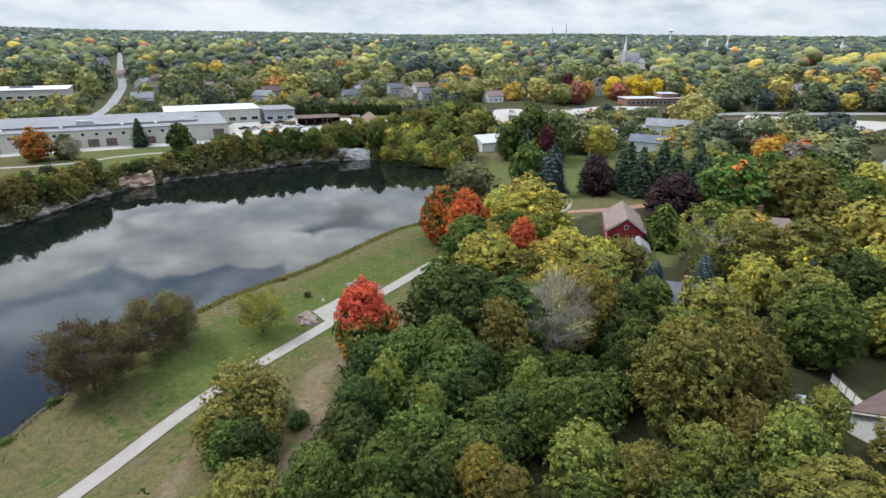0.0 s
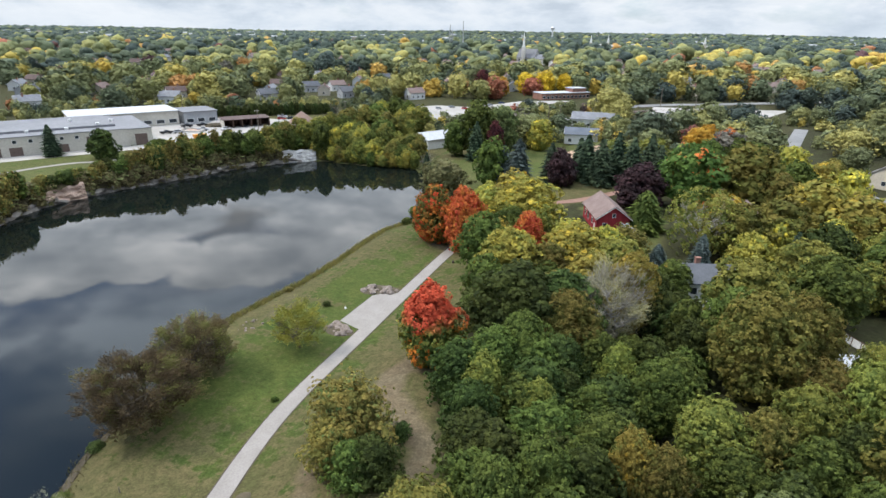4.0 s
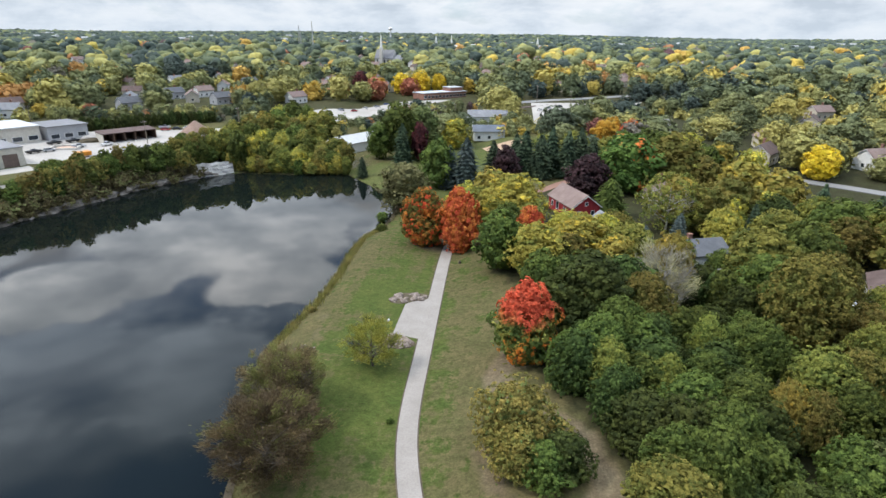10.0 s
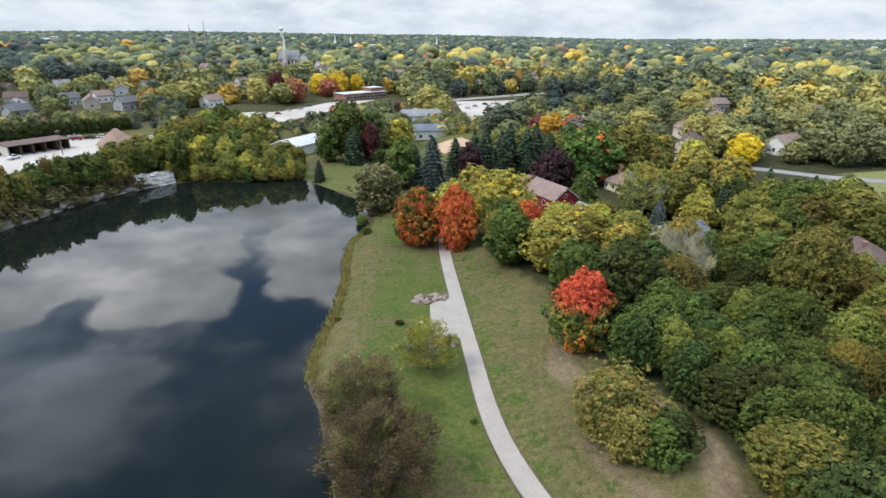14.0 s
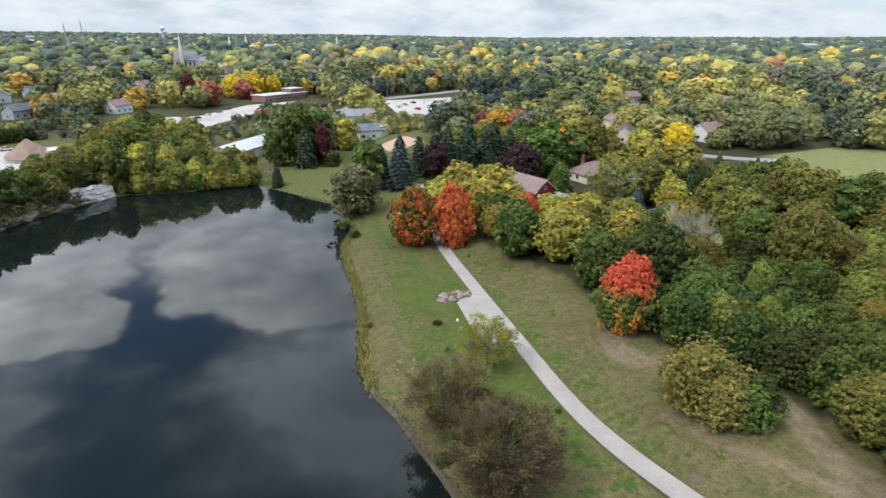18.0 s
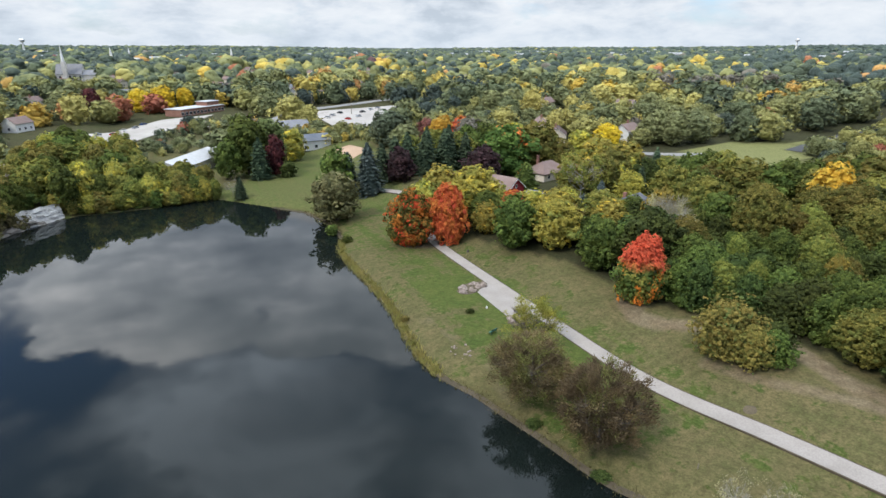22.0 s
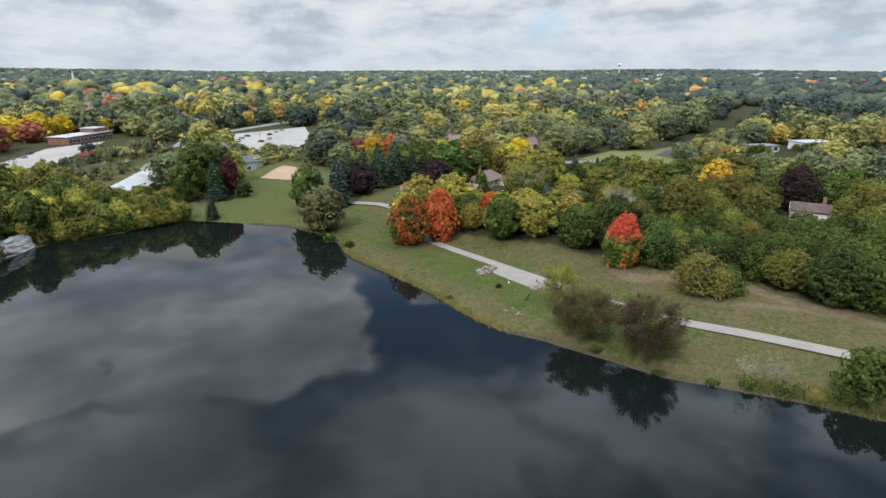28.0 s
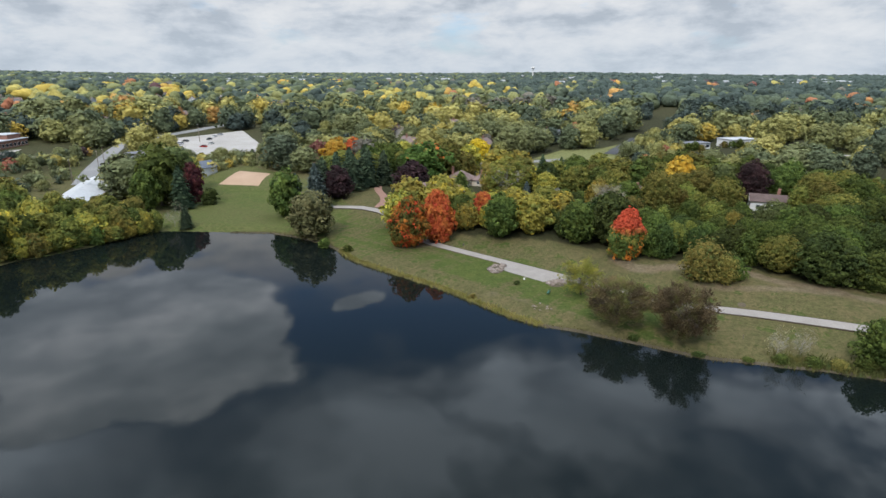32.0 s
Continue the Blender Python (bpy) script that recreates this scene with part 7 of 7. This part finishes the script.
def bed(x, y, rx, ry, material, label, name="planting_bed", n=28):
    v = [(x, y, ground_z(x, y) + 0.14)]
    for ring, lift in ((0.6, 0.13), (1.0, 0.02)):
        for i in range(n):
            a = 2 * math.pi * i / n
            q = ring * (1 + 0.12 * noise.noise((math.cos(a) * 1.5 + x, math.sin(a) * 1.5 + y, 0)))
            px, py = x + rx * q * math.cos(a), y + ry * q * math.sin(a)
            v.append((px, py, ground_z(px, py) + lift))
    f = [(0, 1 + i, 1 + (i + 1) % n) for i in range(n)]
    f += [(1 + i, 1 + n + i, 1 + n + (i + 1) % n, 1 + (i + 1) % n) for i in range(n)]
    return mesh_object(name, v, f, material, None, True, label, "bed", "", "structure")


bed(-81.8, 85.0, 2.3, 1.7, MULCH, "mulched bed with boulders at the pad's outer corner")
bed(-79.3, 86.6, 3.4, 1.9, MULCH, "mulched bed with boulders at the pad's far edge")
bed(-79.2, 69.0, 2.9, 1.8, MULCH, "mulched bed with boulders at the pad's near edge")
bed(-67.8, 32.3, 0.9, 0.8, MULCH, "small round mulch patch on the lawn")
bed(-72.8, 113.0, 2.6, 2.4, MULCH, "mulch ring under the scarlet maple")
bed(-81.0, 116.4, 2.8, 2.6, MULCH, "mulch ring under the orange maple")
bed(-61.5, 116.0, 1.6, 1.4, MULCH, "mulch ring on the lawn")
for k in range(18):
    a, q = random.uniform(0, 6.28), 0.35 + 0.65 * math.sqrt(random.random())
    boulder(-79.6 + 3.0 * q * math.cos(a), 86.5 + 1.5 * q * math.sin(a), random.uniform(0.24, 0.58), k)
for k in range(12):
    a, q = random.uniform(0, 6.28), math.sqrt(random.random())
    boulder(-82.0 + 1.8 * q * math.cos(a), 84.9 + 1.3 * q * math.sin(a), random.uniform(0.2, 0.5), k + 200)
for k in range(22):
    a, q = random.uniform(0, 6.28), math.sqrt(random.random())
    boulder(-79.2 + 2.4 * q * math.cos(a), 69.0 + 1.5 * q * math.sin(a), random.uniform(0.2, 0.5), k + 40)
boulder(-80.6, 70.6, 0.55, 83)
boulder(-79.8, 70.4, 0.50, 87)
for k in range(14):
    boulder(-94 + random.uniform(-1.6, 1.6), 64 + random.uniform(-3, 3), random.uniform(0.07, 0.17), k + 101)


def bench(x, y, turn):
    root = new("park_bench")
    root.matrix_world = pose(x, y, ground_z(x, y) + 0.02, 0, 0, turn)
    for k in range(3):
        box_part("seat_slat", (-0.85, -0.26 + k * 0.17, 0.42, 0.85, -0.12 + k * 0.17, 0.46), GREEN_PAINT, root)
    for k in range(2):
        box_part("back_slat", (-0.85, 0.27, 0.58 + k * 0.17, 0.85, 0.31, 0.71 + k * 0.17), GREEN_PAINT, root)
    for sx in (-0.68, 0.62):
        box_part("leg", (sx, -0.26, 0, sx + 0.06, -0.20, 0.42), GREEN_PAINT, root)
        box_part("leg", (sx, 0.20, 0, sx + 0.06, 0.27, 0.90), GREEN_PAINT, root)
    tagged(root, "green slatted park bench facing the pond", "bench")


bench(-86.4, 67.3, 200)


def post(name, x, y, h, r, material, label, category):
    bm = bmesh.new()
    bmesh.ops.create_cone(bm, cap_ends=True, segments=10, radius1=r, radius2=r * 0.85, depth=h, matrix=Matrix.Translation((0, 0, h / 2)))
    bmesh.ops.create_cone(bm, cap_ends=True, segments=10, radius1=r * 0.9, radius2=r * 0.2, depth=r, matrix=Matrix.Translation((0, 0, h + r / 2)))
    me = bpy.data.meshes.new(name)
    bm.to_mesh(me)
    bm.free()
    me.materials.append(material)
    ob = new(name, me)
    ob.location = (x, y, ground_z(x, y) - 0.02)
    return tagged(ob, label, category)


post("marker_post", -81.7, 28.5, 0.8, 0.06, WOOD_POLE, "short brown marker post on the bank", "post")
post("tree_stump", -71.6, 103.9, 0.45, 0.28, BARK, "low dark tree stump on the lawn", "stump")
post("utility_box", -82.3, 76.4, 0.25, 0.22, TRIM, "small white utility cap in the grass", "cap")


def utility_pole(x, y, h, arm=True, material=None):
    root = new("utility_pole")
    root.matrix_world = pose(x, y, ground_z(x, y) - 0.1, 0, 0, 60)
    bm = bmesh.new()
    bmesh.ops.create_cone(bm, cap_ends=True, segments=8, radius1=0.2, radius2=0.13, depth=h, matrix=Matrix.Translation((0, 0, h / 2)))
    part("pole", bm, material or WOOD_POLE, root)
    if arm:
        box_part("crossarm", (-1.2, 0.14, h - 0.9, 1.2, 0.26, h - 0.72), material or WOOD_POLE, root)
        for k in (-1.05, -0.4, 0.4, 1.05):
            box_part("insulator", (k - 0.05, 0.15, h - 0.72, k + 0.05, 0.25, h - 0.5), TRIM, root)
    tagged(root, "tall wooden utility pole above the trees", "pole", "utility poles")


for x, y, h in [(-175.5, 190, 9.5), (-114, 292, 11), (-96, 314, 11), (-91, 321, 11), (-67, 392, 12), (-40, 392, 12), (-215, 214, 10), (-20, 365, 12), (-250, 268, 10), (-300, 250, 10), (-340, 236, 10), (-196, 262, 10)]:
    utility_pole(x, y, h)


# ---- vehicles in the yard and the lots ----
def car_mesh(kind):
    parts = {}
    bm = bmesh.new()
    prof = [(-2.2, 0.35), (2.2, 0.35), (2.25, 0.75), (1.3, 0.95), (-2.2, 1.0)] if kind == "car" else [(-2.7, 0.45), (2.7, 0.45), (2.75, 1.0), (1.5, 1.2), (-2.7, 1.2)]
    a = [bm.verts.new((x, -0.9, z)) for x, z in prof]
    b = [bm.verts.new((x, 0.9, z)) for x, z in prof]
    bm.faces.new(a)
    bm.faces.new(b[::-1])
    for i in range(5):
        bm.faces.new((a[(i + 1) % 5], a[i], b[i], b[(i + 1) % 5]))
    bmesh.ops.bevel(bm, geom=bm.edges[:], offset=0.08, segments=2, affect="EDGES")
    return bm


def vehicle(x, y, turn, paint, kind="car"):
    root = new("parked_" + kind)
    root.matrix_world = pose(x, y, ground_z(x, y) + 0.14, 0, 0, turn)
    part("body", car_mesh(kind), CAR_PAINT[paint], root)
    top = 1.0 if kind == "car" else 1.2
    f, r = (0.9, -1.7) if kind == "car" else (0.9, -0.9)
    bm = bmesh.new()
    lo = [bm.verts.new(p) for p in ((r, -0.8, top - 0.06), (f + 0.5, -0.8, top - 0.1), (f + 0.5, 0.8, top - 0.1), (r, 0.8, top - 0.06))]
    hi = [bm.verts.new(p) for p in ((r + 0.35, -0.66, top + 0.46), (f - 0.2, -0.66, top + 0.46), (f - 0.2, 0.66, top + 0.46), (r + 0.35, 0.66, top + 0.46))]
    bm.faces.new(lo[::-1])
    bm.faces.new(hi)
    for i in range(4):
        bm.faces.new((lo[i], lo[(i + 1) % 4], hi[(i + 1) % 4], hi[i]))
    part("cabin_glass", bm, GLASS, root)
    box_part("roof_panel", (r + 0.38, -0.62, top + 0.462, f - 0.24, 0.62, top + 0.50), CAR_PAINT[paint], root)
    for sx in (-1.4, 1.4):
        for sy in (-0.82, 0.82):
            bm = bmesh.new()
            bmesh.ops.create_cone(bm, cap_ends=True, segments=14, radius1=0.34, radius2=0.34, depth=0.22, matrix=Matrix.Translation((sx, sy, 0.34)) @ Matrix.Rotation(radians(90), 4, "X"))
            part("wheel", bm, RUBBER, root)
    tagged(root, "parked %s %s in the yard" % (paint, "car" if kind == "car" else "pickup truck"), "car" if kind == "car" else "truck", "parked vehicles")


for k, (x, y, t, c, kd) in enumerate([(-213, 190, 60, "white", "pickup"), (-211, 194, 60, "silver", "car"), (-209, 198, 62, "black", "car"), (-207, 202, 58, "black", "pickup"), (-205, 206, 60, "silver", "car"),
                                      (-214, 197, 60, "white", "pickup"), (-226, 246, 20, "red", "car"), (-222, 249, 20, "black", "car"), (-218, 252, 20, "white", "car"), (-230, 252, 15, "silver", "pickup"),
                                      (-228, 206, 80, "white", "pickup"), (-236, 200, 40, "silver", "pickup"), (-170, 330, 50, "white", "car"), (-160, 352, 50, "red", "car"), (-150, 376, 50, "silver", "car"),
                                      (-178, 318, 140, "blue", "car"), (-20, 350, 30, "white", "car"), (-10, 372, 30, "black", "car"), (8, 392, 120, "silver", "car"), (-30, 340, 120, "red", "car"), (-186, 322, 50, "white", "car"), (-181, 326, 50, "black", "car"), (-167, 346, 50, "silver", "car"), (-156, 366, 140, "white", "car"), (-146, 390, 50, "blue", "car"), (-40, 352, 120, "white", "car"), (-34, 362, 120, "silver", "car"), (-26, 372, 120, "black", "car"), (0, 384, 30, "white", "car"), (-244, 186, 60, "black", "pickup"), (-241, 190, 60, "silver", "car"), (-250, 204, 60, "black", "pickup"), (-246, 210, 60, "black", "pickup")]):
    vehicle(x, y, t, c, kd)


def dump_body(x, y, turn):
    root = new("orange_dump_body")
    root.matrix_world = pose(x, y, ground_z(x, y) + 0.14, 0, 0, turn)
    bm = bmesh.new()
    prism(bm, [(-1.3, 0.5), (1.3, 0.5), (1.6, 2.0), (-1.6, 2.0)], -2.6, 2.6)
    part("hopper", bm, ORANGE_PAINT, root)
    for sx in (-1.8, 1.8):
        box_part("skid", (sx - 0.15, -1.2, 0, sx + 0.15, 1.2, 0.5), STEEL, root)
    tagged(root, "orange steel spreader hopper standing in the yard", "machine")


dump_body(-222, 184, 60)


def material_bay(x, y, turn):
    """Low concrete walls round a heap of reddish stone chips."""
    root = new("material_bay")
    root.matrix_world = pose(x, y, ground_z(x, y) + 0.1, 0, 0, turn)
    box_part("back_wall", (-5, 2.2, 0, 5, 2.6, 1.3), WALL_STONE, root)
    for s in (-5, 4.6):
        box_part("side_wall", (s, -2.6, 0, s + 0.4, 2.19, 1.1), WALL_STONE, root)
    box_part("front_wall", (-5, -3.01, 0, 5, -2.61, 0.8), WALL_STONE, root)
    v, f = ICO2
    q = np.random.default_rng(9)
    heap_ = v * (1 + q.normal(0, 0.06, len(v)))[:, None] * (4.2, 2.0, 0.9) + (0, -0.2, 0.1)
    mesh_object("chip_mound", heap_, f, PINK_ROCK, root)
    tagged(root, "low concrete bay with a heap of reddish chips", "storage bay")


material_bay(-239, 196.5, 22)


def heap(x, y, rx, ry, h, material, label):
    v, f = ICO2
    q = np.random.default_rng(int(abs(x)))
    pts_ = v * (1 + q.normal(0, 0.07, len(v)))[:, None] * (rx, ry, h)
    ob = mesh_object("earth_mound", pts_, f, material, None, False, label, "mound", "mounds in the yard")
    ob.matrix_world = pose(x, y, ground_z(x, y) + 0.1, 0, 0, 30)


heap(-240, 212, 5.0, 2.6, 1.9, MULCH, "dark brown mulch mound in the gravel yard")
heap(-246, 220, 4.0, 2.2, 1.5, GRAVEL, "pale gravel mound in the works yard")
heap(-212, 244, 3.6, 2.4, 1.6, EARTH, "tan earth mound beside the storage dome")
